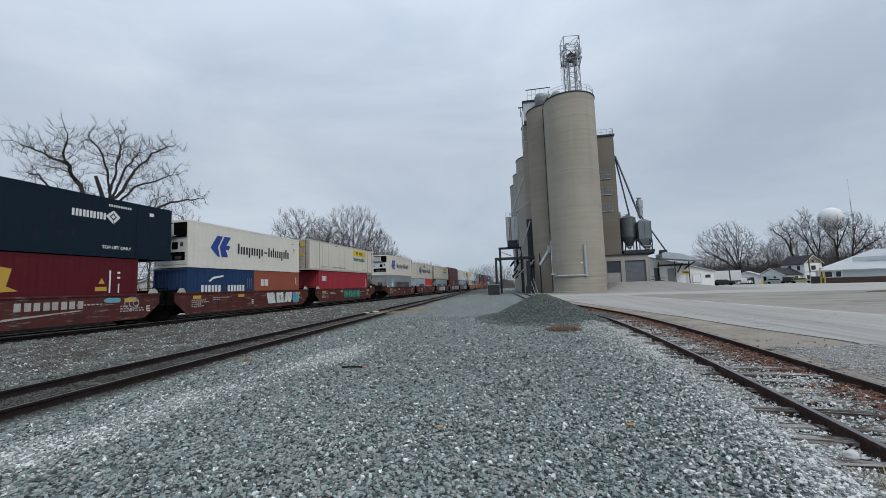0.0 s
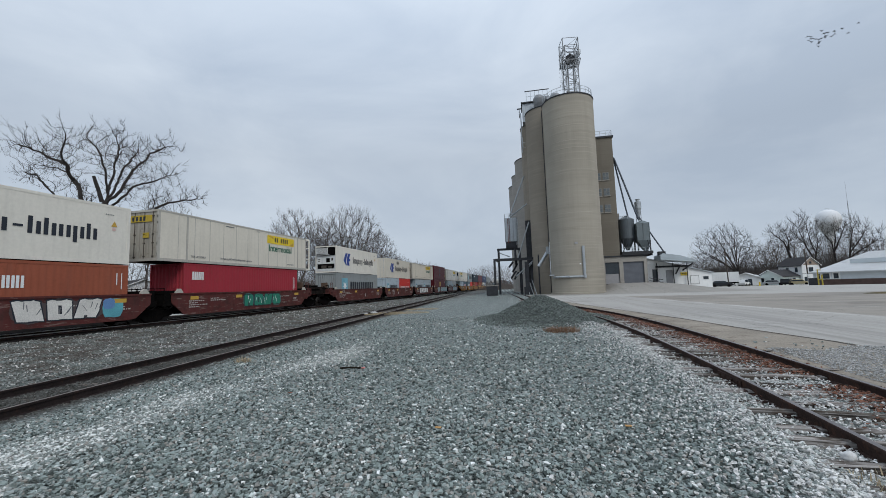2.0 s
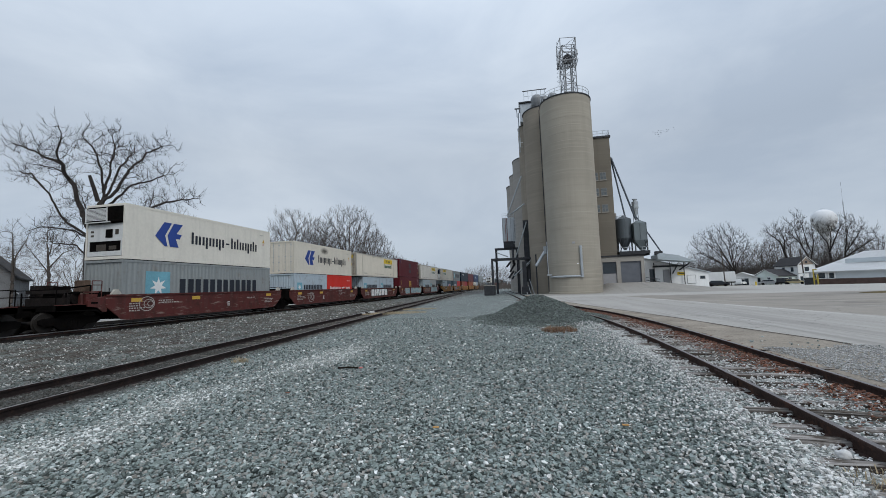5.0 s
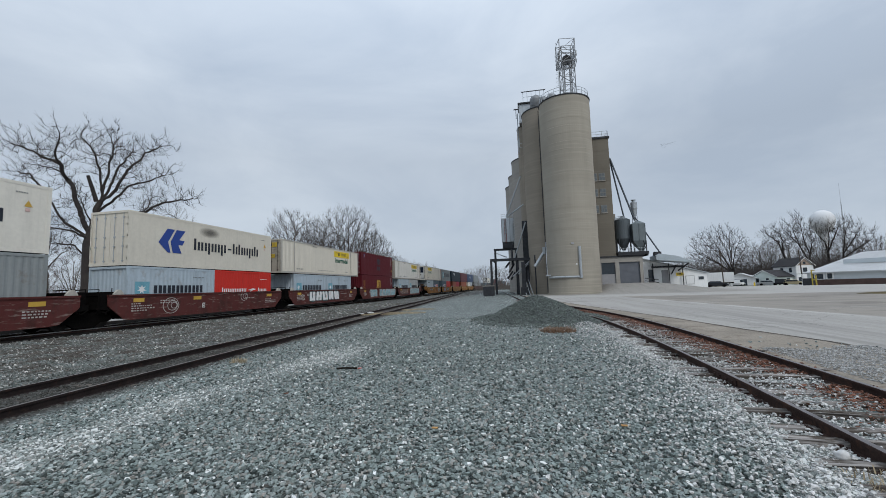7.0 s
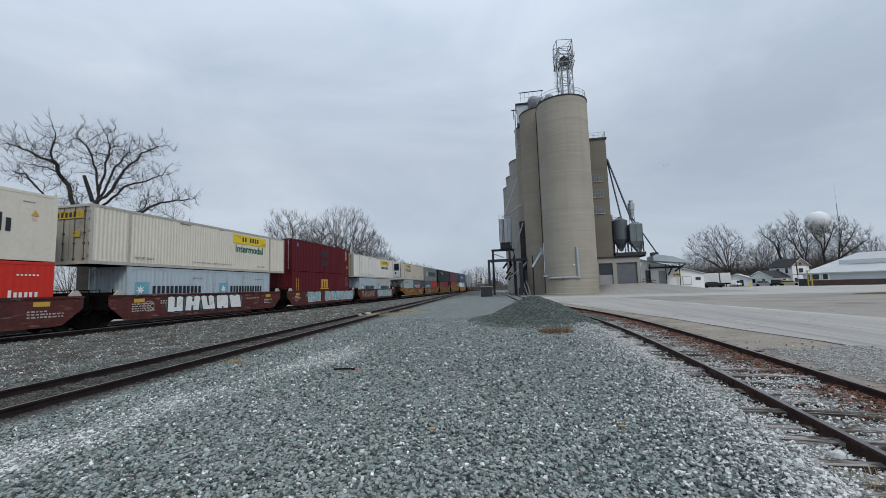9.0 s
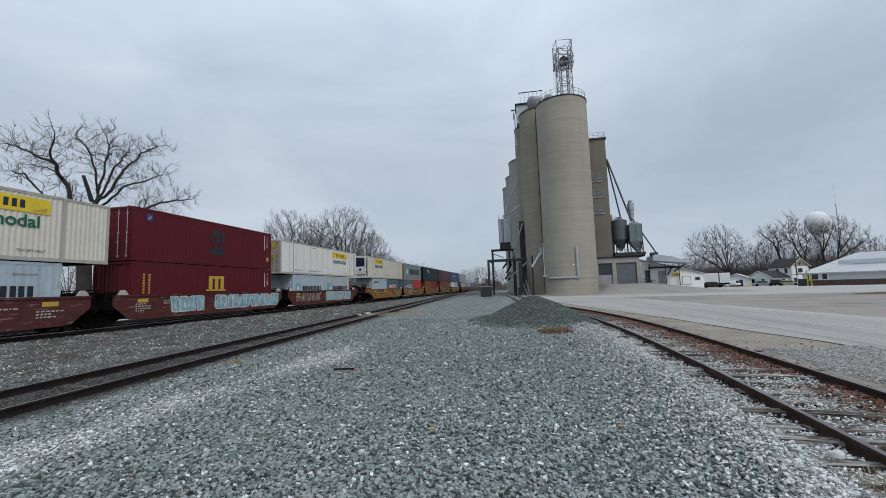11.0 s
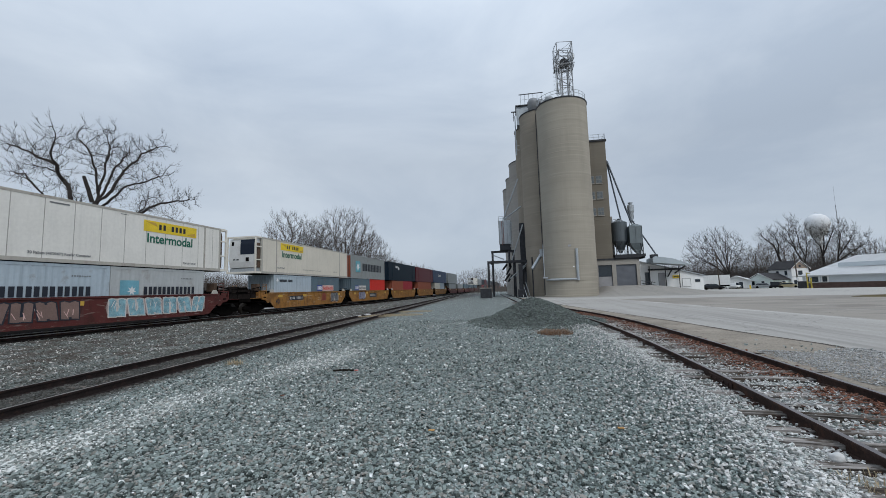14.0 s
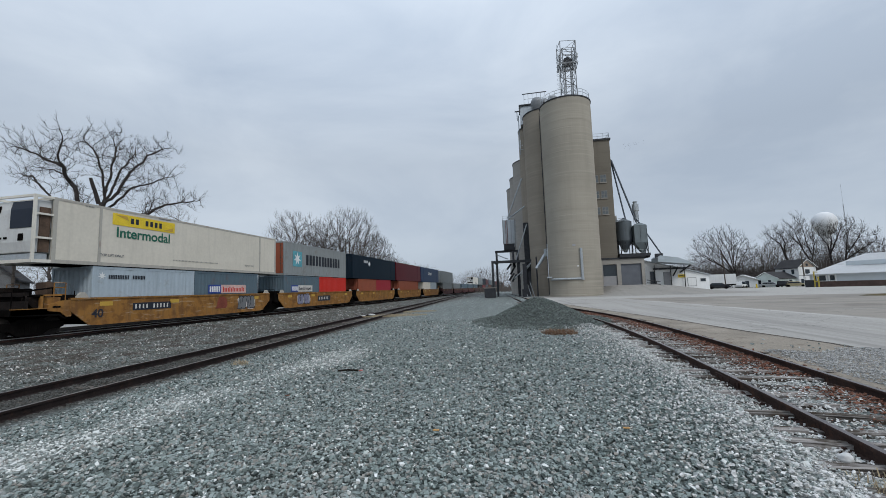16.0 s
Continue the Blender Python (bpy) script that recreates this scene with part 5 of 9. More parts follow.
def car(label, at, turn, m, kind="sedan"):
    ob = empty("parked_car", label, "car", "parked vehicles", at, turn)
    h = 1.45 if kind == "sedan" else 1.75
    bm = bmesh.new()
    prism(bm, [(-2.3, 0.3), (2.3, 0.3), (2.35, 0.75), (1.3, 0.95), (0.75, h - 0.05), (-1.3 if kind == "sedan" else -2.1, h), (-1.9 if kind == "sedan" else -2.3, 0.95), (-2.35, 0.8)], "y", -0.88, 0.88)
    part("body", bm, m, ob, bevel=0.06)
    bm = bmesh.new()
    prism(bm, [(1.12, 0.98), (0.7, h - 0.13), (-1.25 if kind == "sedan" else -2.0, h - 0.1), (-1.7 if kind == "sedan" else -2.1, 0.98)], "y", -0.90, 0.90)
    part("windows", bm, M_GLASS, ob)
    for x in (-1.4, 1.4):
        for y in (-0.80, 0.80):
            bm = bmesh.new()
            tube(bm, (x, y - 0.1, 0.33), (x, y + 0.1, 0.33), 0.33, 16)
            part("wheel", bm, M_BLACK, ob)
    return ob


def street():
    gable_house("bungalow", "pale mint bungalow with dark shingle roof", 27.0, 150, -0.75, -72, 8.0, 10.0, 2.5, 4.3, M_ROOFDARK,
                ((-2.6, -1.7, 0.9, 2.1, "window"), (0.6, 1.5, 0.9, 2.1, "window")), ((3.0, 4.0, 0.9, 2.0, "window"), (7.0, 9.5, 0.1, 2.2, "door")), skin=M_MINT)
    big = gable_house("two_storey_house", "white two-storey house with dark roof and tan boarded gable", 30.45, 152, -0.8, 10, 4.8, 8.2, 5.5, 7.6, M_ROOFDARK,
                      ((-0.6, 0.6, 3.6, 4.8, "window"), (-2.0, -1.2, 0.8, 2.2, "window"), (1.0, 1.9, 0.0, 2.1, "door")), ((2, 3, 3.4, 4.7, "window"),), verge=M_WHITE)
    gable = bmesh.new()
    prism(gable, [(-2.15, 5.45), (2.15, 5.45), (0, 7.3)], "y", -0.04, -0.004)
    part("gable_infill", gable, M_TANGABLE, big, "tan boarded gable")
    part("gable_window", boxes((-0.3, 0.3, -0.06, -0.041, 5.8, 6.4)), M_GLASS, big)
    part("belly_band", boxes((-2.42, 2.42, -0.03, -0.003, 3.0, 3.15)), M_FRAME, big)
    for y0 in (1.4, 4.4):
        f = part("window", boxes((-2.45, -2.38, y0 - 0.08, y0 + 1.0, 3.5, 5.0)), M_WHITE, big)
        part("pane", boxes((-2.47, -2.451, y0, y0 + 0.92, 3.6, 4.9)), M_GLASS, f)
    gable_house("garage", "small pale garage with low roof", 24.9, 150, -0.6, -30, 7.0, 8.0, 2.2, 3.6, M_ROOFWHITE, ((-1.5, 1.5, 0.0, 1.9, "door"),))
    gable_house("garage", "dark brown shed among trees", 25.8, 156, -0.6, -30, 5.0, 6.0, 2.0, 3.0, M_ROOFDARK)

    gable_house("cottage", "grey boarded cottage with a steep dark roof beyond the tracks", -61.1, 61.2, -0.3, 50, 7.0, 9.0, 4.55, 8.05, M_ROOFDARK,
                ((-1.9, -0.9, 1.0, 2.4, "window"), (1.0, 2.0, 1.0, 2.4, "window")), verge=M_DARKSTEEL, skin=M_GREYWALL, group="")
    cafe = empty("roadside_cafe", "low pale building with broad white roof and brick base", "building", at=place_at(30.55, 108, -0.42), turn=-50)
    L = 26.0
    part("brick_base", boxes((0, L, 0.0, 12.0, -0.3, 1.3)), M_BRICK, cafe)
    part("wall", boxes((0.03, L - 0.03, 0.03, 11.9, 1.3, 2.7)), M_PALE, cafe)
    bm = bmesh.new()
    v = [bm.verts.new(p) for p in ((-0.3, -0.7, 2.72), (L + 1, -0.7, 2.72), (L + 1, 13, 2.72), (-0.3, 13, 2.72), (2.4, 4.2, 4.35), (L - 4, 4.2, 4.35), (L - 4, 7.0, 4.35), (2.4, 7.0, 4.35))]
    w = [bm.verts.new((*p.co.xy, 2.56)) for p in v[:4]]
    for f in ((0, 1, 5, 4), (1, 2, 6, 5), (2, 3, 7, 6), (3, 0, 4, 7), (4, 5, 6, 7)):
        bm.faces.new([v[i] for i in f])
    for k in range(4):
        bm.faces.new((w[k], w[(k + 1) % 4], v[(k + 1) % 4], v[k]))
    bm.faces.new(w[::-1])
    part("roof", bm, M_ROOFPALE, cafe)
    bm = bmesh.new()
    v = [bm.verts.new(p) for p in ((1.6, 3.6, 4.0), (L + 2, 3.6, 5.0), (L + 2, 13, 5.0), (1.6, 13, 4.0), (6.2, 7.5, 6.4), (L + 1, 7.5, 6.5), (L + 1, 8.5, 6.5), (6.2, 8.5, 6.4))]
    for f in ((0, 1, 5, 4), (1, 2, 6, 5), (2, 3, 7, 6), (3, 0, 4, 7), (4, 5, 6, 7), (3, 2, 1, 0)):
        bm.faces.new([v[i] for i in f])
    part("upper_roof", bm, M_ROOFPALE, cafe)
    part("fascia", boxes((4.6, L, 3.3, 3.42, 4.2, 5.0)), M_PALE, cafe)
    part("flue", tubes([((13.5, 6.0, 5.6), (13.5, 6.0, 6.7))], 0.14), M_DARKSTEEL, cafe)
    for x0, x1 in ((0.7, 1.1), (1.5, 2.5), (3.1, 3.8), (13.5, 14.4)):
        f = part("window", boxes((x0 - 0.22, x1 + 0.22, -0.06, 0.05, 1.3, 2.55)), M_WHITE, cafe)
        part("pane", boxes((x0, x1, -0.08, -0.061, 1.42, 2.42)), M_GLASS, f)
    part("porch_post", boxes((-0.6, -0.45, -0.7, -0.55, -0.3, 2.45)), M_WHITE, cafe)
    pump = empty("yellow_post", "tall yellow painted steel guard frame", "bollard", at=place_at(31.05, 103, -0.4), turn=-50)
    part("post", boxes((-0.3, -0.15, -0.1, 0.1, 0, 3.2)), M_YELLOWDULL, pump)
    part("post", boxes((0.25, 0.42, -0.1, 0.1, 0, 2.2)), M_YELLOWDULL, pump)
    part("cross_bar", boxes((-0.3, 0.42, -0.08, 0.08, 1.2, 1.4), (-0.3, 0.3, -0.08, 0.08, 3.0, 3.15)), M_YELLOWDULL, pump)
    binx = empty("waste_bin", "dark steel bin beside the cafe", "bin", at=place_at(30.65, 104, -0.4), turn=-50)
    part("body", boxes((-0.8, 0.7, -0.5, 0.5, 0.05, 1.5)), M_DARKSTEEL, binx, bevel=0.03)
    part("lid", boxes((-0.85, 0.75, -0.55, 0.55, 1.5, 1.6)), M_DARKSTEEL, binx)

    trailer = empty("box_trailer", "white box trailer parked by the trees", "trailer", at=place_at(23.0, 132, -0.45), turn=-22)
    part("box", boxes((-3.0, 3.0, -1.2, 1.2, 1.1, 3.75)), M_WHITE, trailer, bevel=0.04)
    part("chassis", boxes((-2.9, 2.9, -0.6, 0.6, 0.8, 1.1)), M_BLACK, trailer)
    for x in (-2.2, -1.2):
        for y in (-1.0, 1.0):
            part("wheel", tubes([((x, y - 0.14, 0.5), (x, y + 0.14, 0.5))], 0.5, 16), M_BLACK, trailer)
    for y in (-0.9, 0.75):
        part("landing_leg", boxes((1.9, 2.05, y, y + 0.15, 0.0, 0.9)), M_BLACK, trailer)
    car("dark sedan parked beside the trailer", place_at(22.6, 118, -0.35), -20, K_CARDARK)
    car("dark grey sport utility vehicle parked by the bungalow", place_at(28.45, 138, -0.6), 48, K_CARDARK, "suv")
    car("tan sedan parked on the street", place_at(29.4, 138, -0.6), -30, K_CARTAN)
    car("silver sedan parked beside the bungalow", place_at(27.3, 140, -0.6), -30, K_CARSILVER)
    car("white pickup parked near the trees", place_at(24.7, 140, -0.5), 50, M_WHITE, "suv")
    bol = empty("bollard", "short yellow bollard on the street edge", "bollard", at=place_at(26.1, 120, -0.4))
    part("post", tubes([((0, 0, 0), (0, 0, 0.9))], 0.16, 10), M_YELLOW, bol)
    part("cap", tubes([((0, 0, 0.9), (0, 0, 0.98))], 0.12, 10), M_YELLOW, bol)
    for az, d, h in ((23.3, 118, 8.6), (30.2, 120, 8.0)):
        pole = empty("utility_pole", "weathered wooden utility pole across the street", "pole", "utility poles", place_at(az, d, -0.4))
        bm = bmesh.new()
        tube(bm, (0, 0, -0.2), (-0.25, 0, h), 0.15, 8, 0.11)
        part("post", bm, M_BARK, pole)
        part("cross_arm", boxes((-0.55, 0.1, -0.05, 0.05, h - 0.5, h - 0.4)), M_BARK, pole)

    tower = empty("water_tower", "dull pale bulb-shaped water tower beyond the trees", "water tower", at=place_at(32.2, 380, -1.0))
    bm = bmesh.new()
    lathe(bm, [(3.4, 0), (2.0, 5), (1.7, 24), (1.9, 29), (3.4, 31.6), (5.4, 34.6), (6.7, 37.8), (7.05, 40.2), (6.55, 42.8), (5.0, 45.2), (2.6, 46.7), (0.3, 47.2)], 36)
    part("tank", bm, M_TANK, tower, smooth=True)
    part("railing", tubes([((-1, 0, 47.0), (-1, 0, 48.0)), ((1, 0, 47.0), (1, 0, 48.0)), ((-1, 0, 48.0), (1, 0, 48.0))], 0.06, 5), M_STEEL, tower)
    mast = empty("radio_mast", "thin lattice radio mast behind the trees", "mast", at=place_at(33.75, 260, -1))
    for k in range(3):
        a = radians(120 * k)
        part("leg", tubes([((0.35 * math.cos(a), 0.35 * math.sin(a), 0), (0.12 * math.cos(a), 0.12 * math.sin(a), 36))], 0.035, 5), M_TOWER, mast)
    part("whip", tubes([((0, 0, 35), (0, 0, 45))], 0.035, 5), M_TOWER, mast)
    bm = bmesh.new()
    for i in range(22):
        z = i * 1.6
        r = 0.35 - 0.23 * z / 36
        p = [(r * math.cos(radians(120 * k)), r * math.sin(radians(120 * k))) for k in range(3)]
        for k in range(3):
            tube(bm, (*p[k], z), (*p[(k + 1) % 3], z + 1.6), 0.03, 4)
    part("lacing", bm, M_TOWER, mast)

    # across the main line
    gable_house("house", "dark house with steep roof behind the main line", -62.0, 62, 0.0, 62, 9.0, 13.0, 2.6, 6.0, M_ROOFDARK, ((-1.5, 1.5, 0.8, 2.0, "window"),), skin=M_DARKWALL)
    gable_house("house", "pale house behind the main line", -48.0, 80, 0.0, 60, 8.0, 11.0, 2.6, 4.4, M_ROOFDARK, ((-2, -0.8, 0.8, 2.0, "window"),))
    car("white van parked behind the main line", place_at(-54.0, 58), 20, M_WHITE, "suv")
    car("silver sedan parked behind the main line", place_at(-51.5, 60), 25, K_CARSILVER)


M_TANGABLE = mat("tan_gable_boards", (0.30, 0.235, 0.185), 0.8, 0, 0.2, 1, 14, 0.2)
M_MINT = mat("pale_mint_siding", (0.66, 0.735, 0.70), 0.75, 0, 0.08, 0.5, 9, 0.08, 0.006)
M_DARKWALL = mat("dark_board_siding", (0.075, 0.068, 0.062), 0.85, 0, 0.25, 1, 14, 0.2, streak=0.3)
M_YELLOWDULL = mat("dull_yellow_paint", (0.42, 0.33, 0.05), 0.6, 0, 0.2, 2, 20, 0.05, rust=0.4)
M_PALE = mat("pale_blue_siding", (0.55, 0.60, 0.63), 0.7, 0, 0.06, 0.6, 10, 0.1)
K_CARDARK = mat("dark_car_paint", (0.02, 0.022, 0.026), 0.25, 0.2, 0.1, 1, 10, 0)
K_CARTAN = mat("tan_car_paint", (0.42, 0.36, 0.22), 0.3, 0.2, 0.1, 1, 10, 0)
K_CARSILVER = mat("silver_car_paint", (0.40, 0.42, 0.44), 0.3, 0.5, 0.1, 1, 10, 0)
street()


# ---- bare trees ----
def led(points, step, rng, wander):
    """A limb led through a few places, cut into short pieces that wander a little."""
    out, off = [Vector(points[0])], Vector((0, 0, 0))
    for a, b in zip(points, points[1:]):
        a, b = Vector(a), Vector(b)
        n = max(1, round((b - a).length / step))
        for k in range(1, n + 1):
            off = off * 0.75 + Vector((rng.uniform(-1, 1), rng.uniform(-1, 1), rng.uniform(-1, 1))) * wander
            out.append(a.lerp(b, k / n) + off)
    return out


def grown_tree(seed, limbs, cloud, trunk_r, thin, step, kill, reach, twig, twig_n=2, rounds=90, wander=0.05, fan=0.9, rise=0.05, keep_on=0.9, forks=2):
    """A leafless tree: led limbs, then branches that grow into a cloud of points; radii follow the number of twigs carried."""
    rng, nrng = random.Random(seed), np.random.default_rng(seed)
    pos, par = [], []
    for i, ctrl in enumerate(limbs):
        if not pos:
            pts, last = led(ctrl, step, rng, wander), -1
        else:
            p0 = np.array(ctrl[0], float)
            last = int(np.argmin(((np.array(pos) - p0) ** 2).sum(1)))
            pts = led([pos[last]] + list(ctrl[1:]), step, rng, wander)[1:]
        for p in pts:
            pos.append(tuple(p))
            par.append(last)
            last = len(pos) - 1
    P, A = np.array(pos, float), np.array(cloud, float)
    d = np.sqrt(((A[:, None] - P[None]) ** 2).sum(2))
    near, dist = d.argmin(1), d.min(1)
    par = list(par)
    for _ in range(rounds):
        act = (dist < reach) & (dist > kill)
        if not act.any():
            break
        idx, pull = near[act], A[act] - P[near[act]]
        pull /= np.linalg.norm(pull, axis=1)[:, None]
        acc = np.zeros_like(P)
        np.add.at(acc, idx, pull)
        who = np.unique(idx)
        v = acc[who] + nrng.normal(0, 0.25, (len(who), 3)) * np.linalg.norm(acc[who], axis=1)[:, None] * fan
        v /= np.linalg.norm(v, axis=1)[:, None] + 1e-9
        up = np.array([par[w] if par[w] >= 0 else w for w in who])
        way = P[who] - P[up]
        v += keep_on * way / (np.linalg.norm(way, axis=1)[:, None] + 1e-9)
        v[:, 2] += rise
        v /= np.linalg.norm(v, axis=1)[:, None]
        Q = P[who] + v * step
        ok = np.sqrt(((Q[:, None] - P[None]) ** 2).sum(2)).min(1) > step * 0.45
        Q, who = Q[ok], who[ok]
        if not len(Q):
            break
        base = len(P)
        P = np.concatenate([P, Q])
        par += who.tolist()
        dn = np.sqrt(((A[:, None] - Q[None]) ** 2).sum(2))
        better = dn.min(1) < dist
        near[better] = base + dn.argmin(1)[better]
        dist = np.minimum(dist, dn.min(1))
        keep = dist > kill
        A, near, dist = A[keep], near[keep], dist[keep]
        if not len(A):
            break
    n = len(P)
    kids = [[] for _ in range(n)]
    for i, p in enumerate(par):
        if p >= 0:
            kids[p].append(i)
    load = np.zeros(n)
    for i in range(n - 1, -1, -1):
        load[i] += 1 if not kids[i] else 0
        if par[i] >= 0:
            load[par[i]] += load[i]
    R = thin + (trunk_r - thin) * ((load - 1) / load[0]) ** 0.60
    store = {"trunk": ([], []), "crown": ([], [])}

    def loft(chain):
        r0 = R[chain[min(1, len(chain) - 1)]]
        v, f = store["trunk" if r0 > trunk_r * 0.2 else "crown"]
        sides = 9 if r0 > trunk_r * 0.5 else (6 if r0 > trunk_r * 0.18 else (4 if r0 > thin * 3 else 3))
        b0 = len(v)
        for k, i in enumerate(chain):
            a, b = P[chain[max(0, k - 1)]], P[chain[min(len(chain) - 1, k + 1)]]
            q = Vector(b - a).to_track_quat("Z", "Y")
            r = min(R[i], r0) if k == 0 else R[i]
            if par[i] == -1:
                r *= 1.3
            o = Vector(P[i])
            for s in range(sides):
                g = 6.2832 * s / sides
                v.append(tuple(o + q @ Vector((math.cos(g) * r, math.sin(g) * r, 0))))
        for k in range(len(chain) - 1):
            for s in range(sides):
                a, b = b0 + k * sides + s, b0 + k * sides + (s + 1) % sides
                f.append((a, b, b + sides, a + sides))
        f.append(tuple(b0 + (len(chain) - 1) * sides + s for s in range(sides)))
    todo = [[i] for i in range(n) if par[i] == -1]
    while todo:
        chain = todo.pop()
        i = chain[-1]
        while kids[i]:
            order = sorted(kids[i], key=lambda c: -R[c])
            for c in order[1:]:
                todo.append([i, c])
            i = order[0]
            chain.append(i)
        if len(chain) > 1:
            loft(chain)
    v, f = store["crown"]
    heart = Vector(np.mean(cloud, axis=0)) - Vector((0, 0, 0.5 * (np.max(cloud, axis=0)[2] - np.min(cloud, axis=0)[2])))

    def shoot(p, q, r0, r1):
        b0 = len(v)
        for c, r in ((p, r0), (q, r1)):
            for k in range(3):
                v.append((c[0] + r * math.cos(2.094 * k), c[1] + r * math.sin(2.094 * k), c[2]))
        for k in range(3):
            f.append((b0 + k, b0 + (k + 1) % 3, b0 + 3 + (k + 1) % 3, b0 + 3 + k))

    def any_way():
        return Vector((rng.gauss(0, 1), rng.gauss(0, 1), rng.gauss(0, 1))).normalized()
    for i in range(n):
        if load[i] > 6 or par[i] < 0:
            continue
        ax = Vector(P[i] - P[par[i]]).normalized()
        out = (Vector(P[i]) - heart).normalized()
        for _ in range(twig_n if kids[i] else twig_n + 2):
            d = (ax * 0.75 + out * 0.55 + any_way() * 0.62 + Vector((0, 0, rise * 1.5))).normalized()
            size, p = twig * rng.uniform(0.5, 1.25), Vector(P[i])
            mid = p + d * size * 0.5
            bend = (d + out * 0.25 + any_way() * 0.25).normalized()
            shoot(p, mid, thin * 0.85, thin * 0.65)
            shoot(mid, mid + bend * size * 0.55, thin * 0.65, thin * 0.2)
            for _k in range(forks):
                g = (d * 0.8 + any_way() * 0.75 + out * 0.2).normalized()
                q = p.lerp(mid, rng.uniform(0.3, 1.0))
                shoot(q, q + g * size * rng.uniform(0.3, 0.6), thin * 0.5, thin * 0.15)
    return store


def dome(seed, n, centre, radii, low=-0.5, skin=0.45):
    """Points in an ellipsoid, cut off below, thicker towards its skin."""
    rng = np.random.default_rng(seed)
    out = []
    while len(out) < n:
        p = rng.normal(0, 1, 3)
        p /= np.linalg.norm(p)
        if p[2] > low:
            k = rng.uniform(0, 1) ** skin
            lump = 1 + 0.16 * noise.noise(Vector(p * 2.1) + Vector((seed, 0, 0)))
            out.append(np.array(centre) + p * k * lump * np.array(radii))
    return out


def along(seed, limbs, n, spread, deep, start=0.35):
    """Points round the outer parts of the limbs."""
    rng = np.random.default_rng(seed)
    out = []
    total = [sum((Vector(b) - Vector(a)).length for a, b in zip(c, c[1:])) for c in limbs]
    for c, length in zip(limbs, total):
        for _ in range(int(n * length / sum(total))):
            u = rng.uniform(start, 1.04) * (len(c) - 1)
            i = min(len(c) - 2, int(u))
            p = np.array(c[i]) + (np.array(c[i + 1]) - np.array(c[i])) * (u - i)
            out.append(p + rng.normal(0, 1, 3) * np.array((spread, deep, spread)))
    return out


def flat_limbs(rows):
    """Limbs given as (depth of the tip, (across, up), ...)."""
    out = []
    for tip, *pts in rows:
        out.append([(u, tip * k / (len(pts) - 1), z) for k, (u, z) in enumerate(pts)])
    return out


def tree_thing(store, label, at, turn=0, scale=1.0, group="", twig=None, bark=None):
    ob = empty("bare_tree", label, "tree", group, at, turn)
    ob.scale = (scale,) * 3
    for nm, m in (("trunk", bark or M_BARK), ("crown", twig or M_TWIG)):
        raw(nm, *store[nm], m, ob)
    return ob


def place(az, d, z=0.0):
    return (d * math.sin(radians(az)), d * math.cos(radians(az)), z)


def fan_limbs(seed, count, wide, tall, fork=0.2, high=0.62, lean=(0, 0)):
    """Limbs that rise from a low fork and spread outward."""
    rng = random.Random(seed)
    out = [[(0, 0, -0.3), (0.02 * tall, 0, tall * fork)]]
    for k in range(count):
        a, o = 2.4 * k + rng.uniform(-0.4, 0.4), math.sqrt((k + 0.6) / count)
        x, y = lean[0] + wide * o * math.cos(a), lean[1] + wide * o * math.sin(a)
        z = tall * (fork + (high - fork) * (1.1 - 0.55 * o) * rng.uniform(0.85, 1.1))
        out.append([(0.02 * tall, 0, tall * fork * rng.uniform(0.55, 1.0)), (x * 0.35, y * 0.35, tall * fork + (z - tall * fork) * 0.5), (x * 0.72, y * 0.72, z)])
    return out


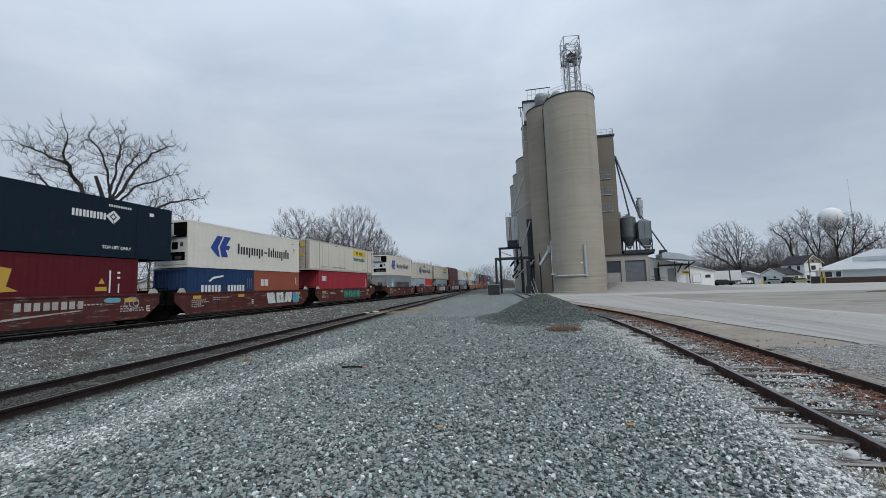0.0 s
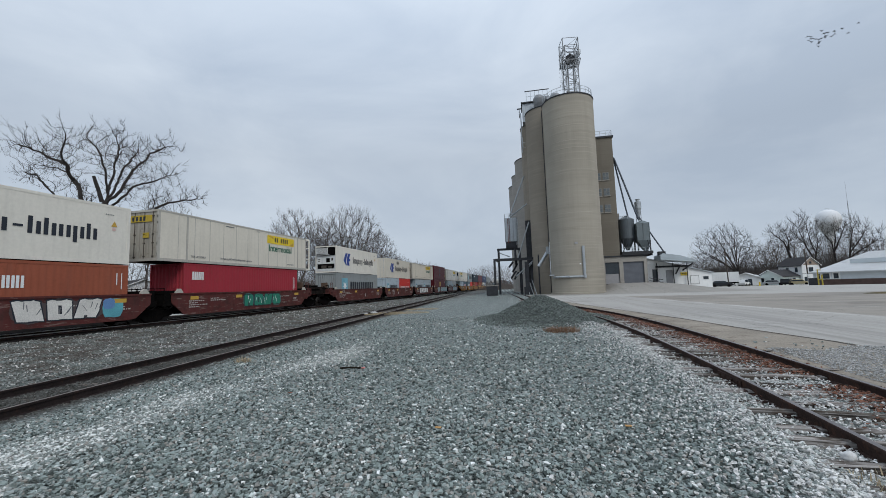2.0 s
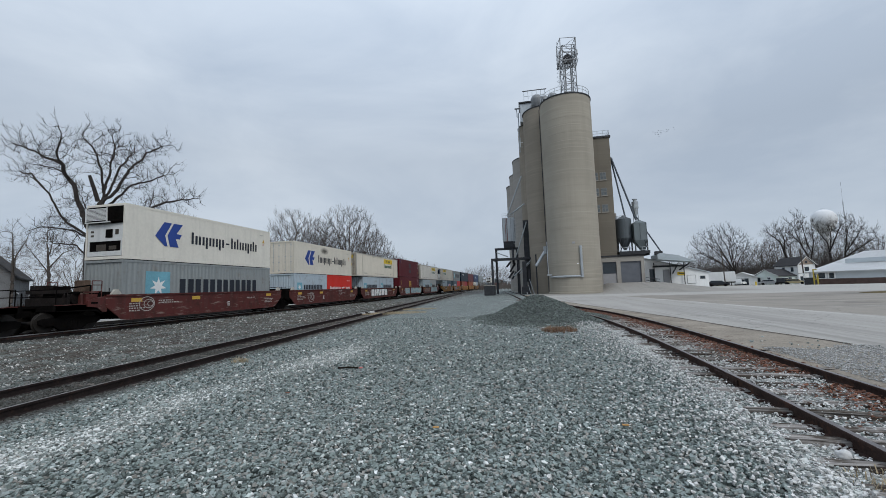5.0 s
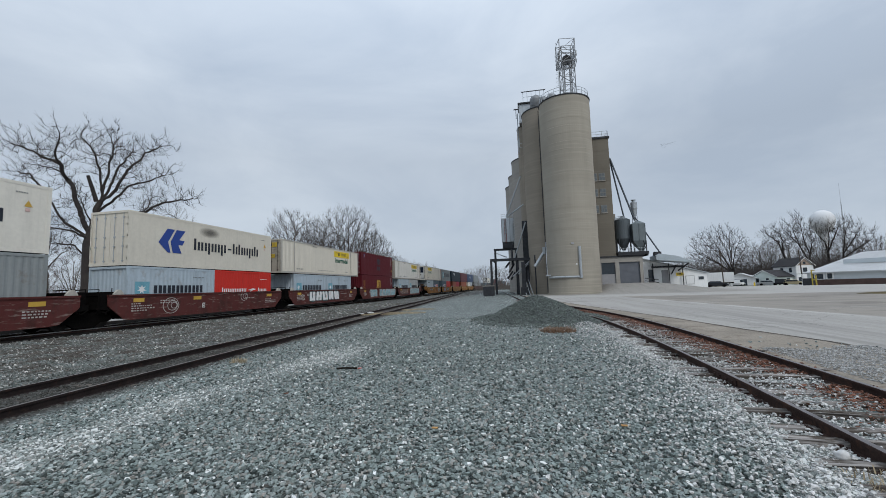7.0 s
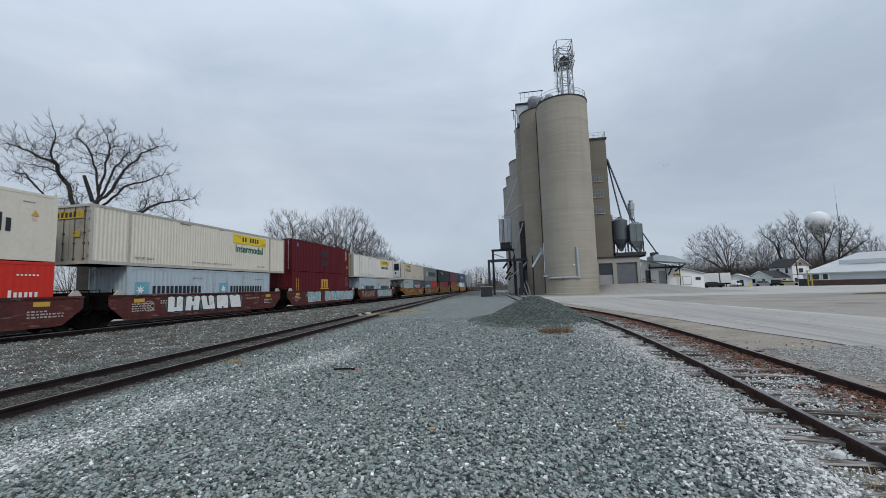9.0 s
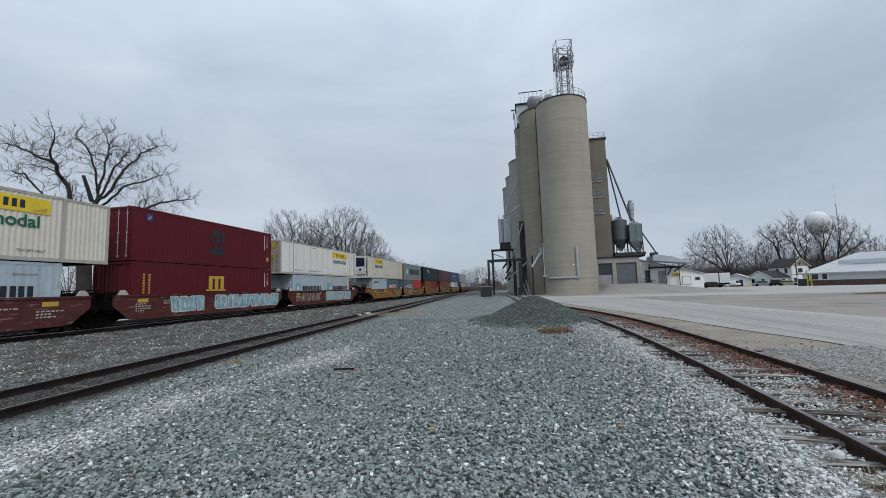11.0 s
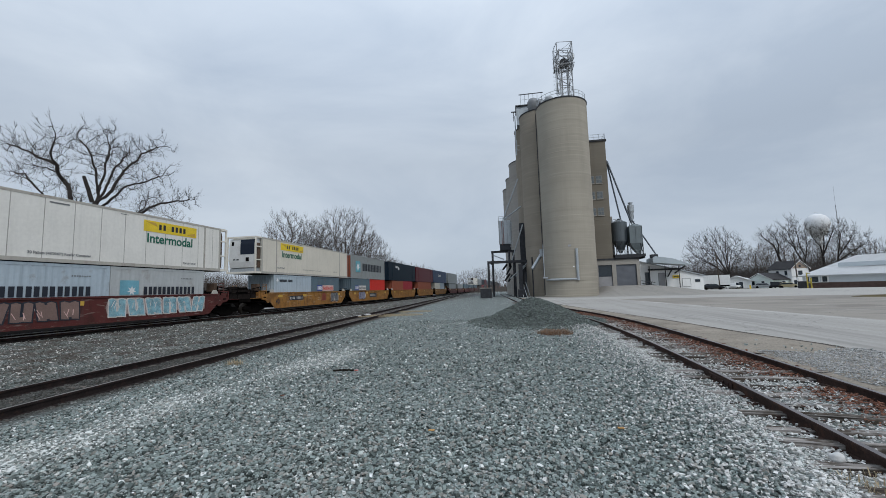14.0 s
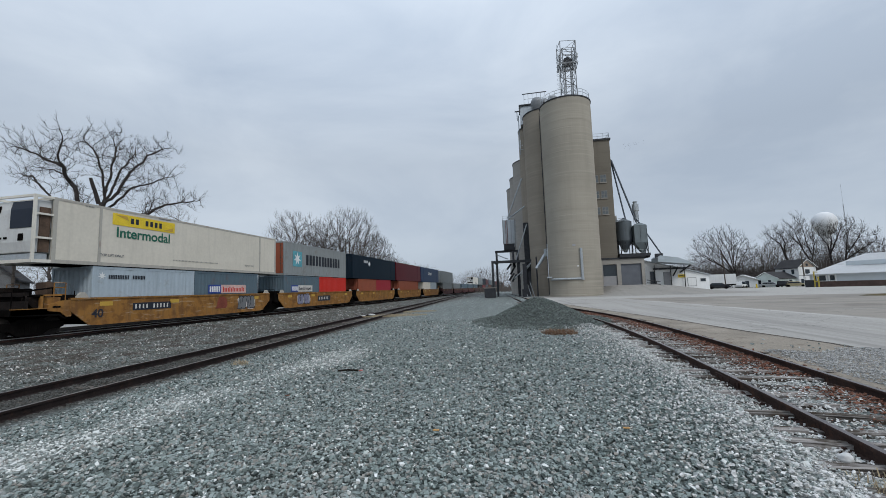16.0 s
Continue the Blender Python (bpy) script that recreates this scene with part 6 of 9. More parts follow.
def big_tree():
    main = flat_limbs([
        (0.0, (-0.7, -0.3), (-0.75, 2.5), (-0.8, 5.9), (-0.7, 6.8), (-0.5, 7.8), (-0.4, 8.8)),
        (0.5, (-0.4, 8.8), (-0.1, 10.4), (0.2, 12.2), (0.35, 13.5), (0.1, 14.5)),
        (1.4, (-0.3, 9.4), (0.5, 11.6), (1.2, 13.1), (1.6, 13.9)),
        (-1.5, (-0.4, 8.8), (0.3, 9.6), (1.2, 11.5), (2.2, 13.0), (3.3, 13.6)),
        (1.0, (-0.5, 8.0), (0.2, 9.0), (1.4, 10.7), (2.8, 11.4), (4.0, 12.1)),
        (-1.2, (-0.5, 9.3), (-0.4, 11.2), (-1.0, 12.7), (-1.6, 13.5)),
        (1.6, (-0.8, 6.3), (-1.0, 6.9), (-1.3, 7.8), (-1.7, 9.2), (-2.0, 10.2), (-2.7, 11.2), (-3.3, 11.6), (-4.2, 11.6)),
        (-1.0, (-2.5, 10.9), (-2.9, 12.2), (-2.6, 13.4)),
        (1.0, (-2.7, 11.2), (-3.9, 12.2), (-4.9, 12.7), (-5.5, 12.8)),
        (2.0, (-3.0, 11.4), (-3.6, 12.1), (-4.0, 12.5)),
        (-0.8, (-0.7, 7.2), (-1.2, 8.4), (-1.5, 9.2)),
        (1.2, (-0.9, 6.2), (-2.0, 7.2), (-2.8, 7.8)),
        (-1.8, (-0.9, 6.1), (-2.0, 6.6), (-3.3, 6.5)),
        (1.4, (-0.9, 4.6), (-1.7, 5.6), (-2.9, 5.8))])
    side = flat_limbs([
        (-2.2, (-0.7, 5.4), (0.3, 6.1), (1.3, 7.2), (2.1, 8.1), (3.1, 8.9), (4.4, 9.3), (5.5, 9.5)),
        (0.8, (2.1, 8.1), (2.6, 9.1), (2.9, 9.9)),
        (1.0, (0.5, 6.3), (1.3, 6.1), (2.2, 5.2))])
    low = flat_limbs([(2.5, (-3.0, 7.8), (-3.8, 10.0), (-4.4, 10.9), (-5.0, 11.2))])
    limbs = main + side + low
    cloud = along(5, main[1:], 1500, 0.50, 1.0, 0.3) + along(6, side, 360, 0.36, 0.7, 0.4) + along(7, low, 110, 0.34, 0.6, 0.6)
    return grown_tree(11, limbs, cloud, 0.40, 0.0115, 0.26, 0.30, 2.0, 0.60, 1, 70, 0.07, 0.4, 0.02, 0.7)


def trees():
    at = place(-51.2, 40)
    ob = tree_thing(big_tree(), "large leafless tree with spreading limbs and a broken stub", at, 51.2, 1, "", M_TWIGDARK, M_BARKDARK)
    stub = bmesh.new()
    tube(stub, (-0.55, 0.0, 9.0), (-0.85, -0.1, 10.1), 0.16, 8, 0.13)
    tube(stub, (-0.85, -0.1, 10.05), (-1.1, -0.15, 10.9), 0.135, 8, 0.11)
    part("broken_stub", stub, M_BARKDARK, ob)
    butt = bmesh.new()
    line = [((-0.7, 0, -0.3), 0.62), ((-0.71, 0, 0.5), 0.51), ((-0.75, 0, 2.5), 0.46), ((-0.79, 0, 4.3), 0.44), ((-0.8, 0, 5.7), 0.43), ((-0.76, 0, 6.4), 0.34)]
    for (p, r0), (q, r1) in zip(line, line[1:]):
        tube(butt, p, q, r0, 16, r1)
    part("trunk_base", butt, M_BARKDARK, ob, "stout straight trunk base")
    # trees beside the line, behind the train
    lobes = []
    for i, (seed, wide, tall, stems) in enumerate(((21, 5.1, 15.4, 9), (22, 6.6, 16.4, 11))):
        limbs = fan_limbs(seed, stems + 5, wide * 0.95, tall, 0.08, 0.80)
        lobes.append(grown_tree(seed, limbs, dome(seed, 2000, (0, 0, tall * 0.56), (wide, wide, tall * 0.45), -0.75, 0.5), 0.34, 0.018, 0.5, 0.65, 4.5, 1.35, 1, 60, 0.05, 0.25, 0.30, 0.9))
    shrub = [tree_thing(lobes[0], "leafless round-topped tree beside the line", place(-31.6, 75), 0, 1, "trees behind the train", M_TWIGMID),
             tree_thing(lobes[1], "broad leafless tree beside the line", place(-24.6, 77), 60, 1, "trees behind the train", M_TWIGMID)]
    for k, (a, d, s) in enumerate(((-28.0, 80, 0.94), (-21.4, 84, 0.8), (-19.2, 96, 0.66), (-17.6, 112, 0.62))):
        copy_thing(shrub[k % 2], pose(*place(a, d), 0, 0, 77 * k + 30) @ Matrix.Diagonal((s, s, s, 1)))
    young = flat_limbs([(0.0, (0, -0.2), (-0.1, 5.0), (0.1, 7.2), (0.5, 10.4), (0.5, 12.4)), (1.0, (0, 5.6), (1.1, 7.8), (2.1, 9.4)), (-1.0, (0, 6.6), (-1.3, 8.8), (-2.1, 9.4)), (0.8, (0.2, 8.0), (-0.5, 10.0), (-0.9, 11.4))])
    small = tree_thing(grown_tree(31, young, along(8, young, 450, 0.8, 1.0, 0.3), 0.22, 0.013, 0.35, 0.45, 2.5, 0.9, 1, 60, 0.05, 0.3, 0.12), "slender leafless tree behind the main line", place(-44.9, 65), 0, 1, "trees behind the main line")
    for a, d, s, turn in ((-47.8, 76, 0.8, 100), (-55.5, 70, 0.85, 200), (-58.0, 60, 0.7, 300), (-61.5, 66, 0.8, 40)):
        copy_thing(small, pose(*place(a, d), 0, 0, turn) @ Matrix.Diagonal((s, s, s, 1)))
    # across the street
    limbs = fan_limbs(41, 13, 9.0, 19.0, 0.22, 0.72, (-2.0, 0))
    tree_thing(grown_tree(41, limbs, dome(41, 1500, (-3.0, 0, 9.6), (9.6, 8.0, 9.4), -0.62, 0.5), 0.50, 0.030, 0.65, 0.85, 6.0, 1.7, 1, 60, 0.06, 0.25, 0.10), "leafless round-crowned tree behind the houses", place(24.2, 162, -0.3), -24, 1, "trees behind the houses", M_TWIGDARK, M_BARKDARK)
    for seed, u, label, rows in (
            (43, -0.4, "tall leafless tree with leaning limbs behind the houses", [(0, (0, -1), (0.1, 5.0), (-0.5, 8.0)), (2, (-0.5, 8.0), (-2.5, 13.3), (-5.6, 18.0)), (-2, (0.0, 6.0), (1.2, 12.9), (1.0, 18.0)), (1, (-1.4, 10.5), (-3.4, 18.0), (-2.3, 19.8)), (-2.5, (0.5, 9.0), (-0.8, 14.0), (-1.2, 18.6))]),
            (44, 4.6, "leafless tree with upright limbs behind the houses", [(0, (0, -1), (0, 5.3), (-0.3, 7.7)), (2, (-0.3, 7.7), (-0.7, 12.6), (-2.2, 15.6)), (-2, (-0.4, 9.5), (1.6, 14.6), (2.7, 17.0)), (1, (-0.3, 10.0), (0.3, 14.0), (0.2, 17.4))]),
            (45, 7.4, "leafless tree beside the radio mast", [(0, (0, -1), (0.1, 6.0), (0.5, 10.0)), (1.5, (0.5, 10.0), (1.0, 13.5), (2.0, 17.2)), (-1.5, (0.4, 8.5), (2.4, 12.0), (3.8, 14.6)), (2.0, (0.2, 7.5), (3.0, 9.8), (6.6, 12.4))]),
            (46, -5.8, "slender leafless tree leaning outward", [(0, (0, -1), (0, 6.0), (-0.6, 9.2)), (1, (-0.6, 9.2), (-1.9, 13.8), (-4.4, 16.8)), (-1, (-0.8, 10.5), (-0.6, 14.0), (-1.2, 16.5))])):
        limbs = flat_limbs(rows)
        x, y, _ = place(31, 178)
        tree_thing(grown_tree(seed, limbs, along(seed, limbs[1:], 520, 1.3, 1.7, 0.25), 0.36, 0.024, 0.65, 0.85, 5.0, 1.9, 2, 60, 0.06, 0.25, 0.16), label,
                   (x + u * math.cos(radians(31)), y - u * math.sin(radians(31)), -0.5), -31, 1, "trees behind the houses", M_TWIGDARK, M_BARKDARK)
    haze = []
    for i, (a, d, s) in enumerate(((32.0, 186, 0.8), (-15.2, 165, 0.8))):
        limbs = fan_limbs(61 + i, 8, 5.0, 15.0, 0.16, 0.75)
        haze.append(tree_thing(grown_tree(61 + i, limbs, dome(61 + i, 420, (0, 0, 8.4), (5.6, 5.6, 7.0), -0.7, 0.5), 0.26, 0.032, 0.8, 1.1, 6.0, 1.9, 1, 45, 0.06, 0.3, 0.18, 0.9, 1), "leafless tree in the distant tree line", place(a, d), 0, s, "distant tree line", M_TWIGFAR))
    far = [(34.4, 182, 0.85), (28.2, 185, 0.95), (26.9, 180, 0.9), (21.0, 175, 0.7), (36.2, 180, 0.85), (38.5, 175, 0.8), (19.6, 190, 0.7),
           (24.9, 190, 0.75), (31.5, 190, 0.95), (33.4, 195, 0.95), (29.6, 190, 1.0), (35.3, 190, 0.85), (22.4, 185, 0.7), (27.6, 200, 1.0), (26.0, 205, 0.95), (37.3, 185, 0.75),
           (-14.0, 175, 0.8), (-12.6, 185, 0.75), (-16.5, 150, 0.75), (-8.6, 280, 0.8), (-7.6, 290, 0.95), (-6.3, 300, 1.05), (-5.3, 310, 1.1), (-4.2, 320, 1.05), (-3.2, 300, 1.0), (-2.2, 330, 1.0), (-1.2, 320, 0.95), (-0.2, 330, 0.9),
           (-10.2, 260, 0.7), (-11.4, 230, 0.7), (-52, 110, 0.6), (-56, 115, 0.6), (-47, 118, 0.55), (-59, 100, 0.5), (-42, 120, 0.5), (-53.5, 88, 0.6), (-49.3, 84, 0.55)]
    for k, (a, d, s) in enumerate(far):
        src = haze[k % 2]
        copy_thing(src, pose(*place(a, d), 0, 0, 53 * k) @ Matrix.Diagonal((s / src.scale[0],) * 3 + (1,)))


M_BRUSH = mat("grey_brown_brush", (0.085, 0.074, 0.068), 0.95, 0, 0.3, 0.3, 5, 0)


def brush():
    """Thin upright stems and twigs of undergrowth, too many to count."""
    rng = random.Random(3)
    v, f = [], []
    for az0, az1, d0, d1, h, n in ((17, 41, 168, 225, 12.5, 36000), (-66, -36, 60, 120, 4.4, 15000), (-19, -1, 150, 340, 7.5, 7000), (-42, -20, 66, 110, 8.6, 11000)):
        for _ in range(n):
            a, d = radians(rng.uniform(az0, az1)), rng.uniform(d0, d1)
            x, y = d * math.sin(a), d * math.cos(a)
            hh = h * rng.uniform(0.3, 1.0) * (0.75 + 0.6 * noise.noise(Vector((x * 0.06, y * 0.06, 0))))
            lx, ly_ = rng.gauss(0, 0.2) * hh, rng.gauss(0, 0.2) * hh
            w = 0.015 + 0.00017 * d
            z = float(height(x, y)) - 0.1
            i = len(v)
            for k in range(3):
                b = 2.094 * k
                v.append((x + w * math.cos(b), y + w * math.sin(b), z))
            v.append((x + lx, y + ly_, z + hh))
            f += [(i, i + 1, i + 3), (i + 1, i + 2, i + 3), (i + 2, i, i + 3)]
    tagged(raw("brush", v, f, M_BRUSH), "grey-brown leafless undergrowth along the horizon", "brush", kind="stuff")


trees()
brush()


# ---- train ----
def run(t):
    """How far the train has come by t seconds."""
    return 7.9 * t - 0.015 * t * t


MOVING = []
SIDE = {}


def paint(name, col, rough=0.55, streak=0.35, rust=0.25, **k):
    if name not in SIDE:
        SIDE[name] = mat(name, col, rough, 0.0, 0.06, 0.7, 7, 0.02, 0.004, streak=streak, rust=rust, streak_col=tuple(c * 0.5 + 0.03 for c in col), spec=0.16, **k)
    return SIDE[name]


P_WHITE = paint("dirty_white_paint", (0.70, 0.668, 0.593), 0.5, 0.2, 0.03, rust_col=(0.42, 0.38, 0.33))
P_COOL = paint("bright_off_white_paint", (0.735, 0.715, 0.665), 0.5, 0.15, 0.05, rust_col=(0.42, 0.38, 0.33))
P_CREAM = paint("grimy_cream_paint", (0.645, 0.602, 0.515), 0.55, 0.18, 0.06, rust_col=(0.36, 0.32, 0.27))
P_NAVY = paint("dark_navy_paint", (0.0045, 0.0145, 0.026), 0.55, 0.1, 0.05)
P_MAROON = paint("maroon_paint", (0.098, 0.010, 0.016), 0.5, 0.15, 0.1)
P_BLUE = paint("deep_blue_paint", (0.016, 0.043, 0.110), 0.5, 0.2, 0.15)
P_ORANGE = paint("faded_orange_paint", (0.29, 0.085, 0.048), 0.6, 0.3, 0.3)
P_RED = paint("faded_red_paint", (0.32, 0.032, 0.045), 0.6, 0.25, 0.2)
P_BRIGHT = paint("bright_red_paint", (0.55, 0.035, 0.025), 0.5, 0.12, 0.08)
P_GREY = paint("weathered_grey_paint", (0.255, 0.275, 0.275), 0.6, 0.5, 0.35, rust_col=(0.17, 0.13, 0.10))
P_SKY = paint("pale_blue_grey_paint", (0.405, 0.475, 0.525), 0.55, 0.45, 0.35, rust_col=(0.22, 0.17, 0.13))
P_PALEGREY = paint("bleached_grey_paint", (0.43, 0.45, 0.45), 0.6, 0.45, 0.3, rust_col=(0.24, 0.19, 0.15))
P_SLATE = paint("slate_blue_paint", (0.105, 0.150, 0.180), 0.55, 0.3, 0.25)
P_CAR = paint("brown_car_paint", (0.095, 0.027, 0.024), 0.65, 0.6, 0.6, rust_col=(0.045, 0.022, 0.018), rust_at=0.5, scuff=0.55)
P_CARY = paint("yellow_car_paint", (0.31, 0.150, 0.040), 0.7, 0.85, 0.6, rust_col=(0.13, 0.060, 0.024), rust_at=0.47, scuff=0.6, scuff_col=(0.45, 0.36, 0.25))
P_DOORYELLOW = paint("grimy_yellow_panel", (0.46, 0.33, 0.045), 0.65, 0.6, 0.5, rust_col=(0.14, 0.10, 0.06))
P_DOORL = paint("grimy_pale_doors", (0.36, 0.335, 0.285), 0.65, 0.75, 0.5, rust_col=(0.13, 0.10, 0.075))
M_ROD = mat("grimy_lock_rod", (0.075, 0.062, 0.05), 0.7, 0.3, 0.3, 3, 25, 0)
# darker grey for the thin lines at panel seams and lifting posts
M_SEAM = mat("grey_seam", (0.37, 0.355, 0.32), 0.7, 0, 0.2, 2, 20, 0)
P_TRIM = paint("dull_frame_paint", (0.42, 0.40, 0.355), 0.6, 0.4, 0.3)
P_UNIT = paint("reefer_unit_panel", (0.60, 0.61, 0.60), 0.5, 0.3, 0.15)
P_DARKBLUE = paint("dark_glossy_unit", (0.012, 0.018, 0.032), 0.25, 0.05, 0.0)
K_BLUE = mat("blue_marking", (0.02, 0.055, 0.26), 0.5, 0, 0.08)
K_BLACK = mat("black_marking", (0.014, 0.018, 0.028), 0.5, 0, 0.1)
K_WHITE = mat("white_marking", (0.72, 0.73, 0.72), 0.5, 0, 0.08)
K_GREEN = mat("green_marking", (0.01, 0.12, 0.075), 0.5, 0, 0.1)
K_GREY = mat("grey_marking", (0.16, 0.165, 0.17), 0.5, 0, 0.1)
K_STAR = mat("light_blue_marking", (0.15, 0.36, 0.44), 0.5, 0, 0.2, 1.5)
K_GOLD = mat("gold_marking", (0.52, 0.32, 0.05), 0.5, 0, 0.1)
K_TEAL = mat("teal_spray", (0.10, 0.34, 0.40), 0.5, 0, 0.25, 1.5)
K_PINK = mat("pink_spray", (0.62, 0.42, 0.38), 0.5, 0, 0.2, 1.5)
K_CREAM = mat("pale_spray", (0.62, 0.60, 0.56), 0.5, 0, 0.2, 1.5)
K_SPRAY = mat("dark_green_spray", (0.02, 0.20, 0.13), 0.5, 0, 0.25, 1.5)


M_GREASE = mat("greasy_black_steel", (0.016, 0.013, 0.012), 0.8, 0.0, 0.5, 3, 25, 0.1, rust=0.5, rust_col=(0.045, 0.026, 0.018), spec=0.1)
M_RUSTBROWN = mat("rusty_brown_machinery", (0.10, 0.065, 0.045), 0.8, 0.2, 0.4, 3, 25, 0.1)


def keyed(ob, u):
    """Remember a thing that runs with the train; u is where it is along the line at the start."""
    MOVING.append((ob, u))
    return ob


def flats(name, outlines, x, material, parent, label=""):
    """Painted shapes on an upright side; outlines in (along, up)."""
    bm = bmesh.new()
    for o in outlines:
        f = bm.faces.new([bm.verts.new((x, a, b)) for a, b in o])
        if f.normal.length and f.normal.x < 0:
            f.normal_flip()
    bm.normal_update()
    for f in bm.faces:
        if f.normal.x < 0:
            f.normal_flip()
    return part(name, bm, material, parent, label)


def rect(a, b, c, d):
    return [(a, c), (b, c), (b, d), (a, d)]


def word_bars(y, z, h, pattern, adv):
    """Plain upright bars in the rhythm of a word: T tall, x low, d reaching down, - a dash."""
    out = []
    for i, c in enumerate(pattern):
        a = y + i * adv
        w = adv * 0.30
        if c == " ":
            continue
        if c == "-":
            out.append(rect(a + adv * 0.15, a + adv * 0.75, z + h * 0.32, z + h * 0.46))
            continue
        if c == "C":
            for q in (0.04, 0.56):
                out.append(rect(a + adv * q, a + adv * (q + 0.35), z, z + h))
            continue
        lo, hi = z - (h * 0.28 if c == "d" else 0), z + (h if c == "T" else h * 0.74)
        out.append(rect(a + adv * 0.02, a + adv * 0.02 + w, lo, hi))
        out.append(rect(a + adv * 0.54, a + adv * 0.54 + w, z, z + h * 0.74))
    return out


TEXTS = {}


def lettering(text, size, material, parent, x, y, z, name="lettering"):
    """Readable words on a side, with the built-in font."""
    if text not in TEXTS:
        c = bpy.data.curves.new("text", "FONT")
        c.body, c.size, c.offset = text, 1.0, 0.022
        o = new("text", c)
        TEXTS[text] = bpy.data.meshes.new_from_object(o)
        bpy.data.objects.remove(o)
    me = TEXTS[text].copy()
    me.transform(Matrix(((0, 0, 1, x), (size, 0, 0, y), (0, size, 0, z), (0, 0, 0, 1))))
    me.materials.clear()
    me.materials.append(material)
    ob = new(name, me)
    ob.parent = parent
    return ob


def corrugated(bm, x, y0, y1, z0, z1, sign=1, pitch=0.276, depth=0.019):
    """A corrugated steel side in the plane x, its ribs upright."""
    n = max(2, round((y1 - y0) / pitch))
    p = (y1 - y0) / n
    cols = []
    for i in range(n):
        a = y0 + i * p
        cols += [(a, 0), (a + p * 0.26, 0), (a + p * 0.5, -depth), (a + p * 0.76, -depth)]
    cols.append((y1, 0))
    v = [(bm.verts.new((x + sign * d, a, z0)), bm.verts.new((x + sign * d, a, z1))) for a, d in cols]
    for (a, b), (c, e) in zip(v, v[1:]):
        bm.faces.new((a, c, e, b) if sign > 0 else (b, e, c, a))


def container(u0, z, length, h, skin, near="door", ribs="iso", wide=2.438, label="", group="containers on the train", trim=None, end_skin=None, cage=0.0):
    """A freight container; its near end faces down the line."""
    ob = empty("freight_container", label, "container", group, (TRACK_X, u0, z))
    keyed(ob, u0)
    w = wide / 2
    length -= cage
    trim = trim or skin
    fr = bmesh.new()
    for s in (-1, 1):
        a, b = sorted((s * w, s * (w - 0.09)))
        box(fr, a, b, 0, length, h - 0.12, h)
        box(fr, a, b, 0, length, 0.0, 0.16)
        for y in (0, length - 0.16):
            box(fr, a, b, y, y + 0.16, 0.16, h - 0.12)
        for y in (-0.004, length - 0.174):
            for zz in (-0.004, h - 0.114):
                a2, b2 = sorted((s * (w + 0.004), s * (w - 0.158)))
                box(fr, a2, b2, y, y + 0.178, zz, zz + 0.118)
    for y in (0, length - 0.10):
        box(fr, -w + 0.1, w - 0.1, y, y + 0.10, 0.0, 0.15)
        box(fr, -w + 0.1, w - 0.1, y, y + 0.10, h - 0.12, h)
    part("frame", fr, trim, ob)
    for s in (1, -1):
        sd = bmesh.new()
        x = s * (w - 0.012)
        if ribs == "iso":
            corrugated(sd, x, 0.16, length - 0.16, 0.16, h - 0.12, s)
        elif ribs == "faint":
            corrugated(sd, x, 0.16, length - 0.16, 0.16, h - 0.12, s, 0.276, 0.008)
        elif ribs == "fine":
            corrugated(sd, x, 0.16, length - 0.16, 0.16, h - 0.12, s, 0.205, 0.022)
        else:
            cols, y = [(0.16, 0)], 1.38
            while ribs == "plate" and y < length - 0.5:
                cols += [(y - 0.016, 0), (y - 0.014, 0.006), (y + 0.014, 0.006), (y + 0.016, 0)]
                y += 1.22
            cols.append((length - 0.16, 0))
            col = [(sd.verts.new((x + s * d, a, 0.16)), sd.verts.new((x + s * d, a, h - 0.12))) for a, d in cols]
            for (a, b), (c, e) in zip(col, col[1:]):
                f = sd.faces.new((a, c, e, b) if s > 0 else (b, e, c, a))
                f.material_index = 1 if c.co.y - a.co.y < 0.05 else 0
        part("side_panel", sd, [skin, M_SEAM], ob)
    if length > 14:
        for y in (1.98, length + cage - 2.08):
            part("lifting_post", boxes((w - 0.01, w + 0.008, y, y + 0.10, 0.0, h)), trim, ob)
            part("seal_strip", boxes((w - 0.01, w + 0.005, y - 0.03, y, 0.02, h - 0.01)), M_SEAM if trim is P_TRIM else skin, ob)
    part("roof", boxes((-w + 0.09, w - 0.09, 0.10, length - 0.10, h - 0.07, h - 0.02)), skin, ob)
    part("floor", boxes((-w + 0.09, w - 0.09, 0.1, length - 0.1, 0.04, 0.15)), M_BLACK, ob)
    if cage:
        fr = bmesh.new()
        for k in (-1, 1):
            a, b = sorted((k * w, k * (w - 0.10)))
            box(fr, a, b, length + cage - 0.12, length + cage, 0.0, h)
            for zz in (0.0, 1.0, 2.0, h - 0.12):
                box(fr, a, b, length, length + cage - 0.12, zz, zz + (0.14 if zz in (0.0, h - 0.12) else 0.07))
        for zz in (0.0, h - 0.12):
            box(fr, -w + 0.10, w - 0.10, length + cage - 0.12, length + cage, zz, zz + 0.12)
        part("end_frame", fr, P_WHITE, ob, "pale open frame round the refrigeration unit")
        un = bmesh.new()
        prism(un, [(length, 0.2), (length + 0.36, 0.25), (length + 0.40, h - 0.5), (length + 0.3, h - 0.2), (length, h - 0.15)], "x", -w + 0.16, w - 0.2)
        part("refrigeration_unit", un, M_RUSTBROWN, ob, "grimy refrigeration unit", bevel=0.02)
    end = end_skin or skin
